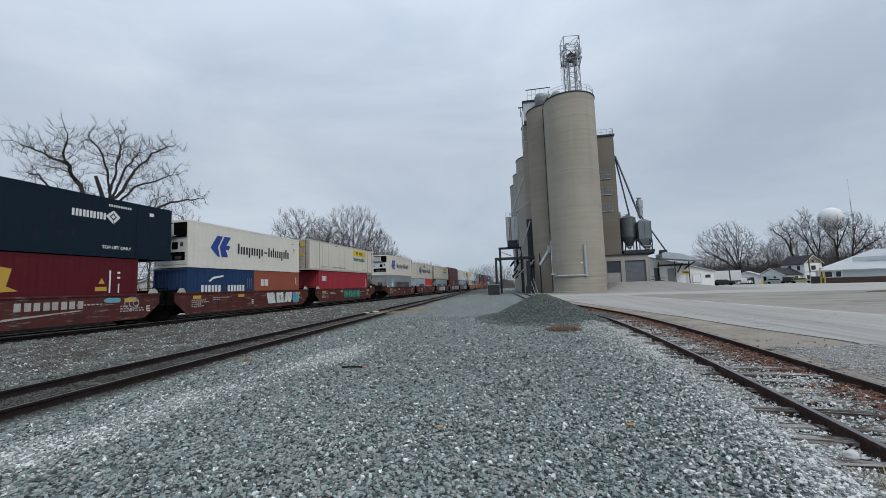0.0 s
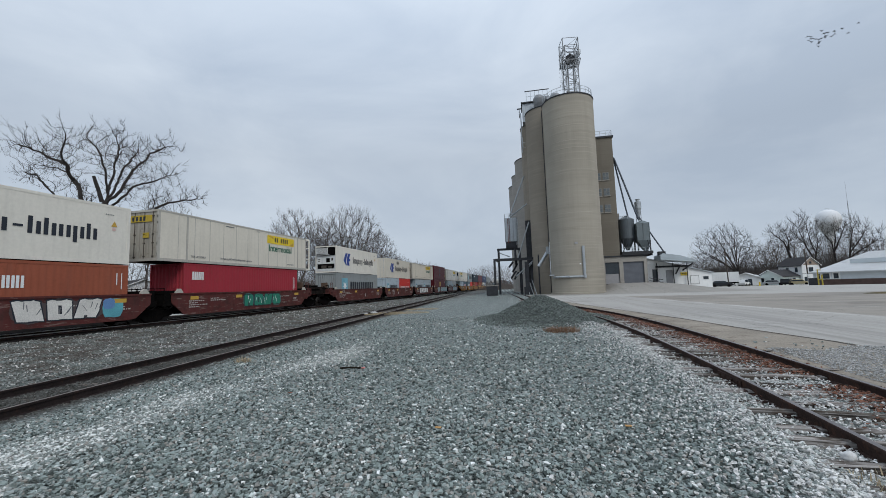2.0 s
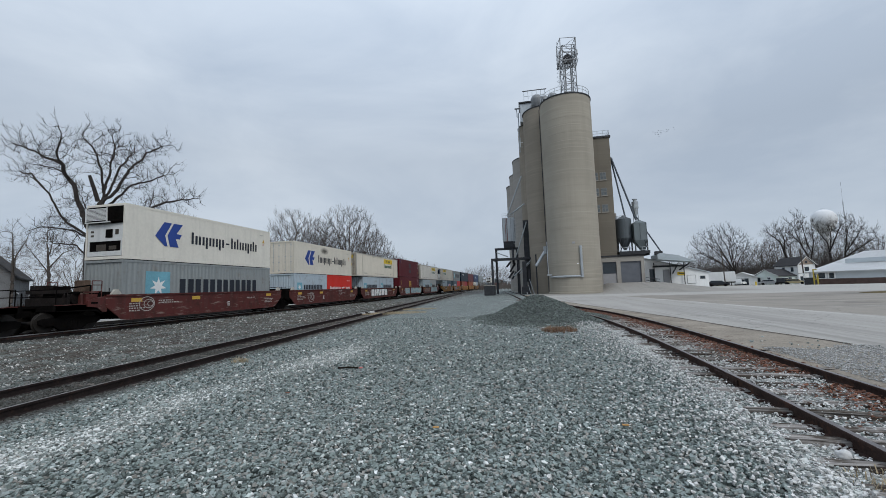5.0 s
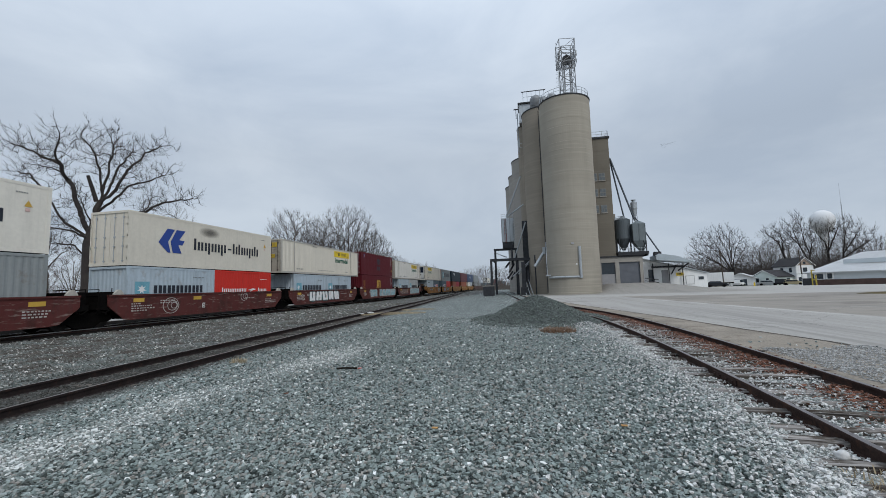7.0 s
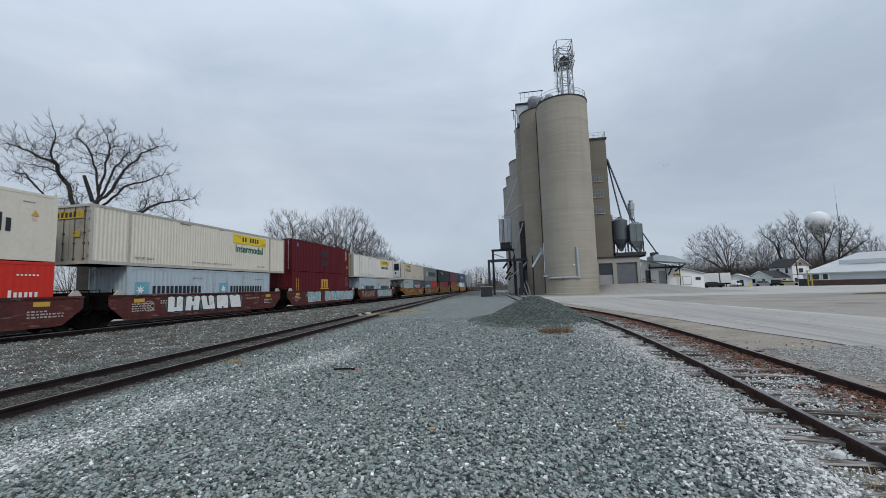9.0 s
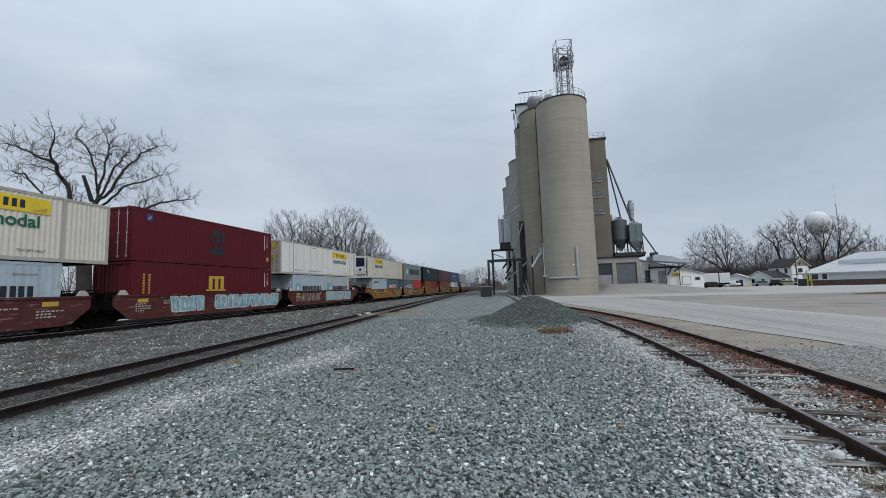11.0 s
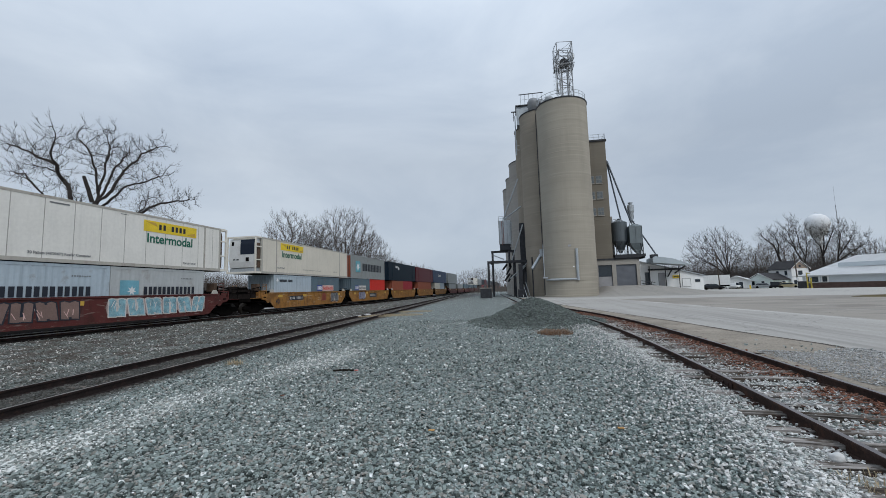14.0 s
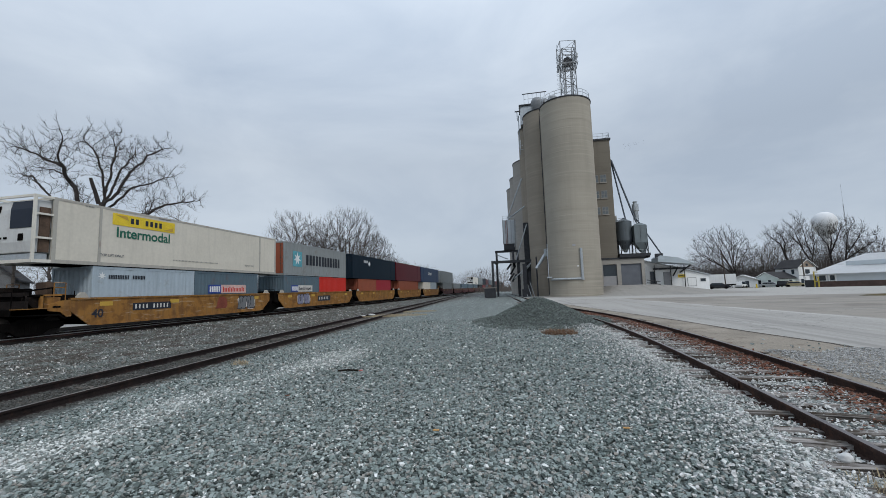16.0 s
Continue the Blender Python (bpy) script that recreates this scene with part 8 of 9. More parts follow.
def star(y, z, r, n=7):
    return [[(y + (r if i % 2 == 0 else r * 0.42) * math.sin(math.pi * i / n), z + (r if i % 2 == 0 else r * 0.42) * math.cos(math.pi * i / n)) for i in range(2 * n)]]


def small_print(ob, y, z, n, m, h=0.10, adv=0.1):
    on(ob, [rect(y + i * adv, y + i * adv + adv * 0.6, z, z + h) for i in range(n)], m, "small_print")


def warning_marks(ob, y, z):
    on(ob, [[(y, z), (y + 0.3, z), (y + 0.15, z + 0.28)]], K_GOLD, "warning_mark")


def blob(rng, y, z, ry, rz, n=12, rough=0.22):
    out = []
    for i in range(n):
        a = 2 * math.pi * i / n
        c, s = math.cos(a), math.sin(a)
        k = (abs(c) ** 4 + abs(s) ** 4) ** -0.25 * rng.uniform(1 - rough, 1.05)
        out.append((y + ry * c * k, z + rz * s * k))
    return out


def graffiti(carob, y0, y1, z0, z1, n, fill, edge, seed, extra=None, outline=None):
    """Sprayed lettering reduced to plain rounded shapes in its colours."""
    rng = random.Random(seed)
    w = (y1 - y0) / n
    back, front, inner = [], [], []
    for i in range(n):
        y, z = y0 + (i + 0.5) * w, (z0 + z1) / 2 + rng.uniform(-0.04, 0.04)
        back.append(blob(rng, y, z, w * 0.56, (z1 - z0) * 0.5, 12, 0.12))
        lean = rng.uniform(-0.12, 0.12)
        tall, thick = z1 - z0, w * 0.19
        # one fat stroke each side, one or two across, leaning with the letter
        if rng.random() < 0.45:
            front.append(blob(rng, y + 0.1 * lean, z, w * 0.40, tall * 0.36, 14, 0.18))
        for a in (-0.25, 0.22):
            front.append([(y + a * w - thick - lean, z0 + 0.09 * tall), (y + a * w + thick * 0.8 - lean, z0 + 0.06 * tall), (y + a * w + thick + lean, z1 - 0.12 * tall), (y + a * w + lean, z1 - 0.05 * tall), (y + a * w - thick * 0.9 + lean, z1 - 0.10 * tall)])
        for u in rng.sample((0.2, 0.5, 0.8), rng.choice((1, 2))):
            front.append(blob(rng, y, z0 + tall * u, w * 0.36, tall * 0.12, 10))
        for _ in range(3):
            a, b, c = y + rng.uniform(-0.35, 0.25) * w, z0 + rng.uniform(0.15, 0.6) * tall, rng.uniform(-0.2, 0.2) * w
            inner.append([(a, b), (a + 0.035, b), (a + c + 0.04, b + 0.28 * tall), (a + c, b + 0.3 * tall)])
    rim = []
    for o in front:
        cy, cz = sum(p[0] for p in o) / len(o), sum(p[1] for p in o) / len(o)
        rim.append([(a + (0.055 if a > cy else -0.055), b + (0.05 if b > cz else -0.05)) for a, b in o])
    for k, (shapes, m) in enumerate(((back, edge), (rim, outline or K_BLACK), (front, fill), (inner, extra or edge))):
        bm = bmesh.new()
        for j, o in enumerate(shapes):
            x = 1.480 + 0.003 * k + 0.0002 * j
            f = bm.faces.new([bm.verts.new((x, a, min(max(b, 0.625), 1.742))) for a, b in o])
            f.normal_update()
            if f.normal.x < 0:
                f.normal_flip()
        tagged(part("spray_paint", bm, m, carob), kind="stuff")


def banner(ob, y0, y1, z0, z1, sign=1):
    on(ob, [rect(y0, y1, z0, z1)], M_YELLOW, "banner", "yellow banner with dark bars")
    on(ob, [rect(y0 + 0.95 + i * 0.28, y0 + 0.95 + i * 0.28 + 0.17, z0 + 0.16, z1 - 0.14) for i in range(7) if i != 2], K_BLACK, "banner_bar", lift=0.011)
    on(ob, [[(y0 + 0.1, z1 - 0.08), (y0 + 0.75, z1 - 0.08), (y0 + 0.85, z1 - 0.3)]], K_GOLD, "banner_shape", lift=0.011)
    on(ob, [[(y1 - 0.75, z0 + 0.08), (y1 - 0.15, z0 + 0.06), (y1 - 0.1, z0 + 0.3)]], K_GOLD, "banner_shape", lift=0.011)
    lettering("Intermodal", 0.72, K_GREEN, ob, 1.275 + 0.007, y0 + 0.2, z0 - 0.60 - ob.location.z)
    small_print(ob, y0 - 1.3, z1 + 0.06, 6, K_GREY, 0.05, 0.07)


def paint_train():
    T = STACK
    for k, ob in T.items():
        ob["wide"] = 1 if k in ("navy", "cream1", "cream2", "cream3", "cream4", "nav2", "red3", "blu") else 0

    for k, dz in (("reefer1", 0.0), ("reefer2", 0.36), ("reefer3", 0.04)):
        o = T[k]
        on(o, chevrons(1.79, 4.15 + dz, 1.38), K_BLUE, "emblem", "blue emblem")
        on(o, word_bars(4.3, 4.46 + dz, 0.73, "TxdxdsTTxdT".replace("s", "-"), 0.575), K_BLACK, "inscription", "row of dark bars")
        small_print(o, 10.9, 5.75 + dz, 5, K_GREY, 0.05, 0.09)
        warning_marks(o, 11.2, 5.2 + dz)
        on(o, [rect(11.25, 11.42, 5.0 + dz, 5.14 + dz)], K_PINK, "small_label")
    on(T["reefer3"], [blob(random.Random(4), 5.6, 5.72, 1.1, 0.45, 16, 0.05)], M_SOOT, "soot_stain", "soft soot stain")
    on(T["blue20"], word_bars(1.05, 1.82, 0.44, "CCC CCC", 0.575), K_WHITE, "inscription", "row of white bars")
    on(T["blue20"], [[(1.76, 2.45), (2.1, 2.66), (2.98, 2.82), (2.95, 2.93), (2.05, 2.80), (1.7, 2.55)]], K_WHITE, "emblem")
    on(T["blue20"], [rect(5.35 + 0.2 * k, 5.40 + 0.2 * k, 2.0, 2.75) for k in range(3)], K_GREY, "small_print")
    on(T["orange20"], word_bars(0.75, 2.19, 0.5, "CCC", 0.31), K_WHITE, "inscription", "white bars")
    on(T["orange20"], [rect(5.45, 5.5, 2.3, 2.9), rect(5.7, 5.74, 2.1, 2.9)], K_WHITE, "small_print")
    n = T["navy"]
    on(n, word_bars(10.9, 5.46, 0.33, "CCCCC", 0.31), K_WHITE, "inscription", "row of white bars")
    on(n, [[(12.42, 5.66), (12.79, 5.98), (12.79, 5.84), (12.60, 5.66), (12.79, 5.48), (12.79, 5.30)], [(12.81, 5.98), (13.15, 5.66), (12.81, 5.30), (12.81, 5.48), (12.96, 5.66), (12.81, 5.84)], [(12.68, 5.66), (12.79, 5.77), (12.9, 5.66), (12.79, 5.55)]], K_WHITE, "emblem", "white diamond emblem")
    small_print(n, 12.55, 6.15, 10, K_WHITE, 0.12, 0.12)
    lettering("TOP LIFT ONLY", 0.21, K_WHITE, n, 1.275 + 0.007, 12.3, 4.06 - n.location.z)
    on(n, [rect(14.75, 15.0, 6.0, 6.18)], K_WHITE, "small_label")
    m = T["maroon"]
    on(m, [[(5.6, 1.95), (7.1, 2.05), (6.7, 2.25), (6.85, 2.95), (6.3, 3.05), (5.8, 2.9)]], K_GOLD, "emblem", "yellow emblem")
    on(m, [rect(10.7, 10.78, 1.9, 3.0)], K_WHITE, "small_print")
    on(m, [rect(11.1, 11.25, 2.85, 2.95), rect(11.1, 11.25, 2.6, 2.7), rect(11.15, 11.22, 1.9, 2.35)], K_WHITE, "small_print")
    on(m, [rect(10.05, 10.6, 2.0, 2.2)], K_GOLD, "small_label")
    warning_marks(m, 10.2, 2.35)
    banner(T["cream1"], 9.74, 13.47, 5.62, 6.27)
    banner(T["cream2"], 9.8, 13.54, 5.36, 6.0)
    banner(T["cream3"], 9.73, 13.39, 5.34, 5.95)
    banner(T["cream4"], 2.58, 6.25, 5.44, 6.03)
    for k, y, z in (("cream1", 2.3, 3.98), ("cream2", 2.3, 3.72), ("cream3", 2.3, 3.66), ("cream4", 2.05, 3.82)):
        lettering("TOP LIFT ONLY", 0.17, K_GREY, T[k], 1.275 + 0.009, y, z - T[k].location.z)
        lettering("TOP LIFT ONLY", 0.15, K_GREY, T[k], 1.275 + 0.009, 12.4, z - T[k].location.z)
        if k == "cream1":
            lettering("30 Pallets (48\"X40\") Refrigerated Container", 0.18, K_GREY, T[k], 1.275 + 0.009, 4.75, z + 0.02 - T[k].location.z)
        elif k == "cream3":
            lettering("30 Pallets (48\"X40\") Reefer Container", 0.165, K_GREY, T[k], 1.275 + 0.009, 4.5, z + 0.02 - T[k].location.z)
        else:
            small_print(T[k], 6.2, z + 0.02, 34, K_FAINT, 0.07, 0.105)
        on(T[k], [rect(5.2, 6.0, z + 2.3, z + 2.36)], K_GREY, "small_print")
    # yellow panels on the door ends
    for k in ("cream1", "cream2", "cream3"):
        o = T[k]
        part("door_panel", boxes((-0.95, 0.85, 0.005, 0.009, 2.22, 2.60)), P_DOORYELLOW, o, "yellow panel on the doors")
        part("door_panel", boxes((0.25, 0.68, 0.005, 0.009, 1.3, 1.6)), P_DOORYELLOW, o)
        part("panel_bar", boxes(*[(-0.75 + 0.25 * i, -0.6 + 0.25 * i, 0.001, 0.004, 2.28, 2.52) for i in range(5)]), K_BLACK, o)
    c2 = T["red40"]
    on(c2, word_bars(0.6, 2.62, 0.5, "CCC", 0.31), K_WHITE, "inscription", "white bars")
    on(c2, [rect(11.55, 11.62, 1.9, 3.0), rect(11.8, 11.84, 2.0, 2.9)], K_WHITE, "small_print")

    def star_marks(o, ys, yw, z, h, adv, square, letters=6):
        if square:
            on(o, [rect(*square)], K_STAR, "emblem_panel", lift=0.004)
        on(o, star(ys, z + h * 0.5, h * 0.62), K_WHITE, "emblem", "white star emblem")
        on(o, word_bars(yw, z, h, "C" * letters, adv), K_BLACK, "inscription", "row of dark bars")
    star_marks(T["grey40"], 2.1, 3.48, 1.80, 0.86, 1.19, (1.3, 2.85, 1.83, 3.05))
    for k, ys, yw in (("m20a", 0.85, 1.55), ("m20b", 0.78, 1.48), ("m20c", 0.87, 1.53), ("m20d", 0.92, 1.67), ("m20e", 1.16, 1.82)):
        star_marks(T[k], ys, yw, 1.86, 0.44, 0.59, (0.45, 1.3, 1.86, 2.5) if k != "m20e" else (0.5, 1.55, 1.88, 2.62))
        small_print(T[k], 4.3, 2.75, 8, K_GREY, 0.06, 0.11)
    on(T["grey_top"], [rect(1.36, 2.84, 4.15, 5.53)], K_TEAL, "emblem_panel", lift=0.004)
    star_marks(T["grey_top"], 2.1, 3.54, 4.37, 0.96, 1.19, None)
    h = T["red20"]
    on(h, word_bars(0.65, 1.84, 0.3, "Txxxxxx", 0.36), K_WHITE, "inscription", "row of white bars")
    on(h, word_bars(4.45, 1.80, 0.32, "Txx", 0.36), K_WHITE, "inscription")
    on(h, [[(3.3, 1.95), (3.9, 2.08), (4.2, 2.0), (3.8, 1.9), (3.5, 1.78), (3.6, 1.92)]], K_WHITE, "emblem")
    small_print(h, 4.7, 2.72, 6, K_WHITE, 0.06, 0.14)
    on(T["maroon_top"], [blob(random.Random(2), 6.2, 5.55, 0.68, 0.42, 14, 0.06)], K_BLACK, "emblem", "dark rounded emblem")
    on(T["maroon_top"], [rect(5.6, 6.15, 4.36, 4.9), rect(6.27, 6.82, 4.36, 4.9)], K_BLACK, "emblem")
    on(T["maroon_top"], [rect(5.85, 6.05, 5.15, 5.7), rect(6.4, 6.58, 5.15, 5.7)], P_MAROON, "emblem_gap", lift=0.011)
    on(T["maroon_top"], [rect(0.83, 1.18, 5.9, 6.28)], K_BLUE, "emblem_panel")
    on(T["maroon_top"], [[(0.9, 6.0), (1.1, 6.2), (1.12, 6.1), (0.95, 5.95)]], K_GOLD, "emblem", lift=0.011)
    on(T["maroon_low"], [rect(5.42, 5.75, 2.1, 2.95), rect(5.95, 6.28, 2.1, 2.95), rect(6.48, 6.8, 2.1, 2.95), rect(5.752, 5.948, 2.78, 2.95), rect(6.282, 6.478, 2.78, 2.95), rect(5.2, 7.0, 1.97, 2.07)], K_GOLD, "emblem", "gold emblem")
    on(T["maroon_low"], [rect(0.68, 0.8, 1.9 + 0.16 * k, 2.0 + 0.16 * k) for k in range(7)] + [rect(1.02, 1.14, 1.88 + 0.14 * k, 1.97 + 0.14 * k) for k in range(8)], K_GOLD, "side_print", "gold upright lettering bars")
    for k in ("maroon_top", "maroon_low"):
        z = T[k].location.z
        on(T[k], [rect(11.3, 11.36, z + 1.5, z + 2.6), rect(11.62, 11.66, z + 1.6, z + 2.6), rect(11.6, 11.7, z + 1.7, z + 1.85)], K_WHITE, "small_print")
        on(T[k], [rect(11.55, 11.85, z + 0.6, z + 0.9)], K_GOLD, "small_label")
    on(T["pale20"], word_bars(0.76, 2.72, 0.2, "CCCCCC CCCC", 0.18), K_BLACK, "inscription")
    on(T["pale20"], star(0.45, 2.86, 0.2), K_WHITE, "emblem")
    for k in ("slate20", "slate20b"):
        on(T[k], [rect(1.12, 2.24, 1.9, 2.47)], K_BLUE, "emblem_panel", "blue and pale painted panel")
        on(T[k], word_bars(1.22, 2.0, 0.36, "CCC", 0.32), K_WHITE, "inscription", lift=0.011)
        on(T[k], [rect(2.24, 4.72, 1.9, 2.47)], K_PINK if k == "slate20" else K_CREAM, "emblem_panel")
        on(T[k], word_bars(2.4, 2.0, 0.34, "TxTTxxT", 0.31), K_BLACK if k == "slate20b" else P_BRIGHT, "inscription", lift=0.011)
    on(T["nav2"], word_bars(3.5, 5.4, 0.3, "CCCC", 0.35), K_WHITE, "inscription")
    on(T["nav2"], [[(4.9, 5.3), (5.3, 5.7), (5.7, 5.3), (5.3, 5.0)]], K_WHITE, "emblem")
    on(T["blu"], word_bars(6, 4.8, 0.7, "TxxxT", 0.6), K_WHITE, "inscription")

    C = CARS
    graffiti(C[27], 1.15, 4.6, 0.74, 1.72, 3, K_CREAM, K_SHADE, 1, K_GREY)
    flats("spray_paint", [blob(random.Random(6), 5.15, 1.2, 0.5, 0.47, 14, 0.08)], 1.4815, K_TEAL, C[27])
    flats("spray_paint", [blob(random.Random(8), 4.95, 1.4, 0.28, 0.26, 14, 0.08)], 1.4845, K_SKYSPRAY, C[27])
    graffiti(C[43] if 43 in C else C[42], -1.2, 3.2, 0.74, 1.66, 4, K_SPRAY, K_TEALDARK, 2, K_WHITE)
    graffiti(C[94], -3.9, 2.4, 0.74, 1.73, 5, K_WHITE, K_TEALDARK, 3, K_PINK)
    graffiti(C[109], -3.8, -1.3, 0.74, 1.72, 4, K_ICE, K_DUST, 4, K_CREAM, K_CHALK)
    graffiti(C[109], -0.4, 6.7, 0.74, 1.72, 6, K_ICE, K_BLUSH, 5, K_WHITE, K_CHALK)
    graffiti(C[124], -0.3, 5.9, 0.74, 1.73, 6, K_ICE, K_BLUSH, 6, K_CREAM, K_CHALK)
    graffiti(C[124], -5.1, -1.5, 0.78, 1.68, 4, K_DUST, P_CAR, 7, K_PINK)
    graffiti(C[144], 3.6, 5.4, 0.74, 1.7, 2, K_GREY, K_CREAM, 8, K_BLACK)
    graffiti(C[160], -4.4, -2.3, 0.74, 1.7, 2, K_SLATE, K_CREAM, 9, K_BLACK)
    flats("mark", [[(1.4, 0.92), (2.4, 0.9), (2.55, 1.1), (2.5, 1.5), (2.2, 1.68), (1.8, 1.66), (1.65, 1.35), (1.6, 1.05)]], 1.484, M_RUST, C[144], "dark red painted cap shape")
    flats("number_panel", [rect(-4.24, -1.92, 1.12, 1.5)], 1.482, K_BLACK, C[144])
    tagged(flats("number_bars", [rect(-4.1 + 0.21 * k, -4.02 + 0.21 * k, 1.2, 1.42) for k in range(10) if k != 4], 1.485, K_CREAM, C[144]), kind="stuff")
    lettering("40", 0.54, K_BLACK, C[144], 1.484, -6.25, 0.9)
    flats("number_panel", [rect(-0.8, 1.8, 0.95, 1.46)], 1.482, K_BLACK, C[160])
    tagged(flats("number_bars", [rect(-0.55 + 0.34 * k, -0.42 + 0.34 * k, 1.08, 1.34) for k in range(6)], 1.485, K_CREAM, C[160]), kind="stuff")
    # big pale lettering bars and swoosh on the first car
    tagged(flats("inscription", word_bars(0.7, 1.22, 0.34, "CCCC", 0.66), 1.484, K_DULL, C[12], "pale lettering bars"), kind="stuff")
    flats("swoosh", [[(0.2, 0.86), (3.3, 1.12), (3.1, 1.15), (0.4, 0.96)]], 1.484, K_DULL, C[12])
    flats("emblem_panel", [blob(random.Random(3), 4.6, 1.54, 0.42, 0.12, 14, 0.1)], 1.484, K_STAR, C[12])
    rng = random.Random(9)
    for key in (12, 27, 43, 42, 62, 78, 94, 109, 124):
        if key not in C:
            continue
        ob = C[key]
        shapes = []
        for y0, z0, rows_ in ((-6.0, 0.95, 4), (-4.3, 1.3, 2), (3.0, 1.35, 1), (5.0, 0.95, 3)):
            for r in range(rows_):
                k = y0
                for _ in range(rng.randint(4, 9)):
                    w = rng.uniform(0.06, 0.16)
                    shapes.append(rect(k, k + w, z0 + r * 0.12, z0 + r * 0.12 + 0.06))
                    k += w + 0.05
        tagged(flats("stencil", shapes, 1.481, K_DULL, ob, "small pale stencil bars"), kind="stuff")
    for key, y in ((62, 1.0), (78, -1.3), (27, -0.6), (12, 6.4)):
        if key in C:
            flats("stencil_mark", [rect(y, y + 0.06, 0.9, 1.2), rect(y, y + 0.22, 0.9, 0.96), rect(y, y + 0.2, 1.02, 1.08), rect(y, y + 0.22, 1.14, 1.2)], 1.483, K_WHITE, C[key])
    # chalk scrawls: open rings and loops
    for key, y, z, r in ((78, -3.6, 1.15, 0.42), (78, 2.6, 1.5, 0.28), (62, -5.0, 1.3, 0.35), (12, 5.6, 1.35, 0.3), (94, -5.0, 1.2, 0.25)):
        if key in C:
            ring = []
            for j, rr in enumerate((r, r * 0.62, r * 0.35)):
                for i in range(18):
                    a, b = 6.283 * i / 18, 6.283 * (i + 1) / 18
                    cy = y + 0.1 * j
                    ring.append([(cy + rr * 1.2 * math.cos(a), z + rr * math.sin(a)), (cy + rr * 1.2 * math.cos(b), z + rr * math.sin(b)), (cy + (rr + 0.035) * 1.2 * math.cos(b), z + (rr + 0.035) * math.sin(b)), (cy + (rr + 0.035) * 1.2 * math.cos(a), z + (rr + 0.035) * math.sin(a))])
            flats("chalk_scrawl", ring, 1.486, K_DULL, C[key])


M_SOOT = mat("soot", (0.16, 0.15, 0.13), 0.8, 0, 0.2, 1, 10, 0)
sn_, sl_ = M_SOOT.node_tree.nodes, M_SOOT.node_tree.links
s_tc, s_sep, s_com = sn_.new("ShaderNodeTexCoord"), sn_.new("ShaderNodeSeparateXYZ"), sn_.new("ShaderNodeCombineXYZ")
sl_.new(s_tc.outputs["Generated"], s_sep.inputs[0])
sl_.new(s_sep.outputs["Y"], s_com.inputs["X"])
sl_.new(s_sep.outputs["Z"], s_com.inputs["Y"])
s_dist = sn_.new("ShaderNodeVectorMath")
s_dist.operation = "DISTANCE"
s_dist.inputs[1].default_value = (0.5, 0.5, 0)
sl_.new(s_com.outputs[0], s_dist.inputs[0])
s_fade = sn_.new("ShaderNodeMapRange")
s_fade.inputs["From Min"].default_value, s_fade.inputs["From Max"].default_value = 0.42, 0.08
s_fade.inputs["To Max"].default_value = 0.75
sl_.new(s_dist.outputs["Value"], s_fade.inputs["Value"])
sl_.new(s_fade.outputs["Result"], sn_["Principled BSDF"].inputs["Alpha"])
K_DULL = mat("dull_pale_marking", (0.40, 0.37, 0.35), 0.6, 0, 0.3, 1.5)
K_FAINT = mat("faint_grey_print", (0.33, 0.32, 0.29), 0.6, 0, 0.2, 1.5)
K_TEALDARK = mat("dark_teal_spray", (0.05, 0.13, 0.13), 0.5, 0, 0.25, 1.5)
K_SHADE = mat("brown_shadow_spray", (0.075, 0.055, 0.055), 0.6, 0, 0.2, 1.5)
K_SKYSPRAY = mat("blue_spray", (0.12, 0.24, 0.46), 0.6, 0, 0.2, 1.5)
K_ICE = mat("pale_blue_spray", (0.20, 0.37, 0.43), 0.6, 0, 0.45, 2.5, rust=0.7, rust_col=(0.50, 0.52, 0.50), rust_at=0.54)
K_BLUSH = mat("dirty_pink_spray", (0.36, 0.27, 0.25), 0.6, 0, 0.35, 2.5)
K_CHALK = mat("chalky_pale_spray", (0.56, 0.53, 0.50), 0.6, 0, 0.3, 2.5)
K_DUST = mat("dusty_brown_spray", (0.20, 0.13, 0.11), 0.6, 0, 0.2, 1.5)
K_SLATE = mat("violet_grey_spray", (0.22, 0.22, 0.30), 0.6, 0, 0.2, 1.5)
paint_train()


# ---- flock of birds ----
M_BIRD = mat("dark_feathers", (0.05, 0.05, 0.055), 0.8, 0, 0.2, 3, 20, 0)
FLOCK = []


def bird():
    ob = tagged(new("bird"), "small dark bird in a loose flock", "bird", "flock of birds")
    bm = bmesh.new()
    prof = [(0.01, -0.17), (0.05, -0.10), (0.065, 0.0), (0.05, 0.1), (0.035, 0.16), (0.008, 0.2)]
    rings = [[bm.verts.new((r * math.cos(6.283 * i / 8), y, r * 0.9 * math.sin(6.283 * i / 8))) for i in range(8)] for r, y in prof]
    for a, b in zip(rings, rings[1:]):
        for i in range(8):
            bm.faces.new((a[i], b[i], b[(i + 1) % 8], a[(i + 1) % 8]))
    box(bm, -0.06, 0.06, -0.30, -0.14, -0.008, 0.008)
    part("body", bm, M_BIRD, ob, smooth=True)
    for s in (-1, 1):
        bm = bmesh.new()
        prism(bm, [(s * 0.03, -0.09), (s * 0.18, -0.10), (s * 0.36, -0.05), (s * 0.34, 0.0), (s * 0.2, 0.07), (s * 0.03, 0.08)], "z", -0.006, 0.006)
        part("wing", bm, M_BIRD, ob)
    return ob


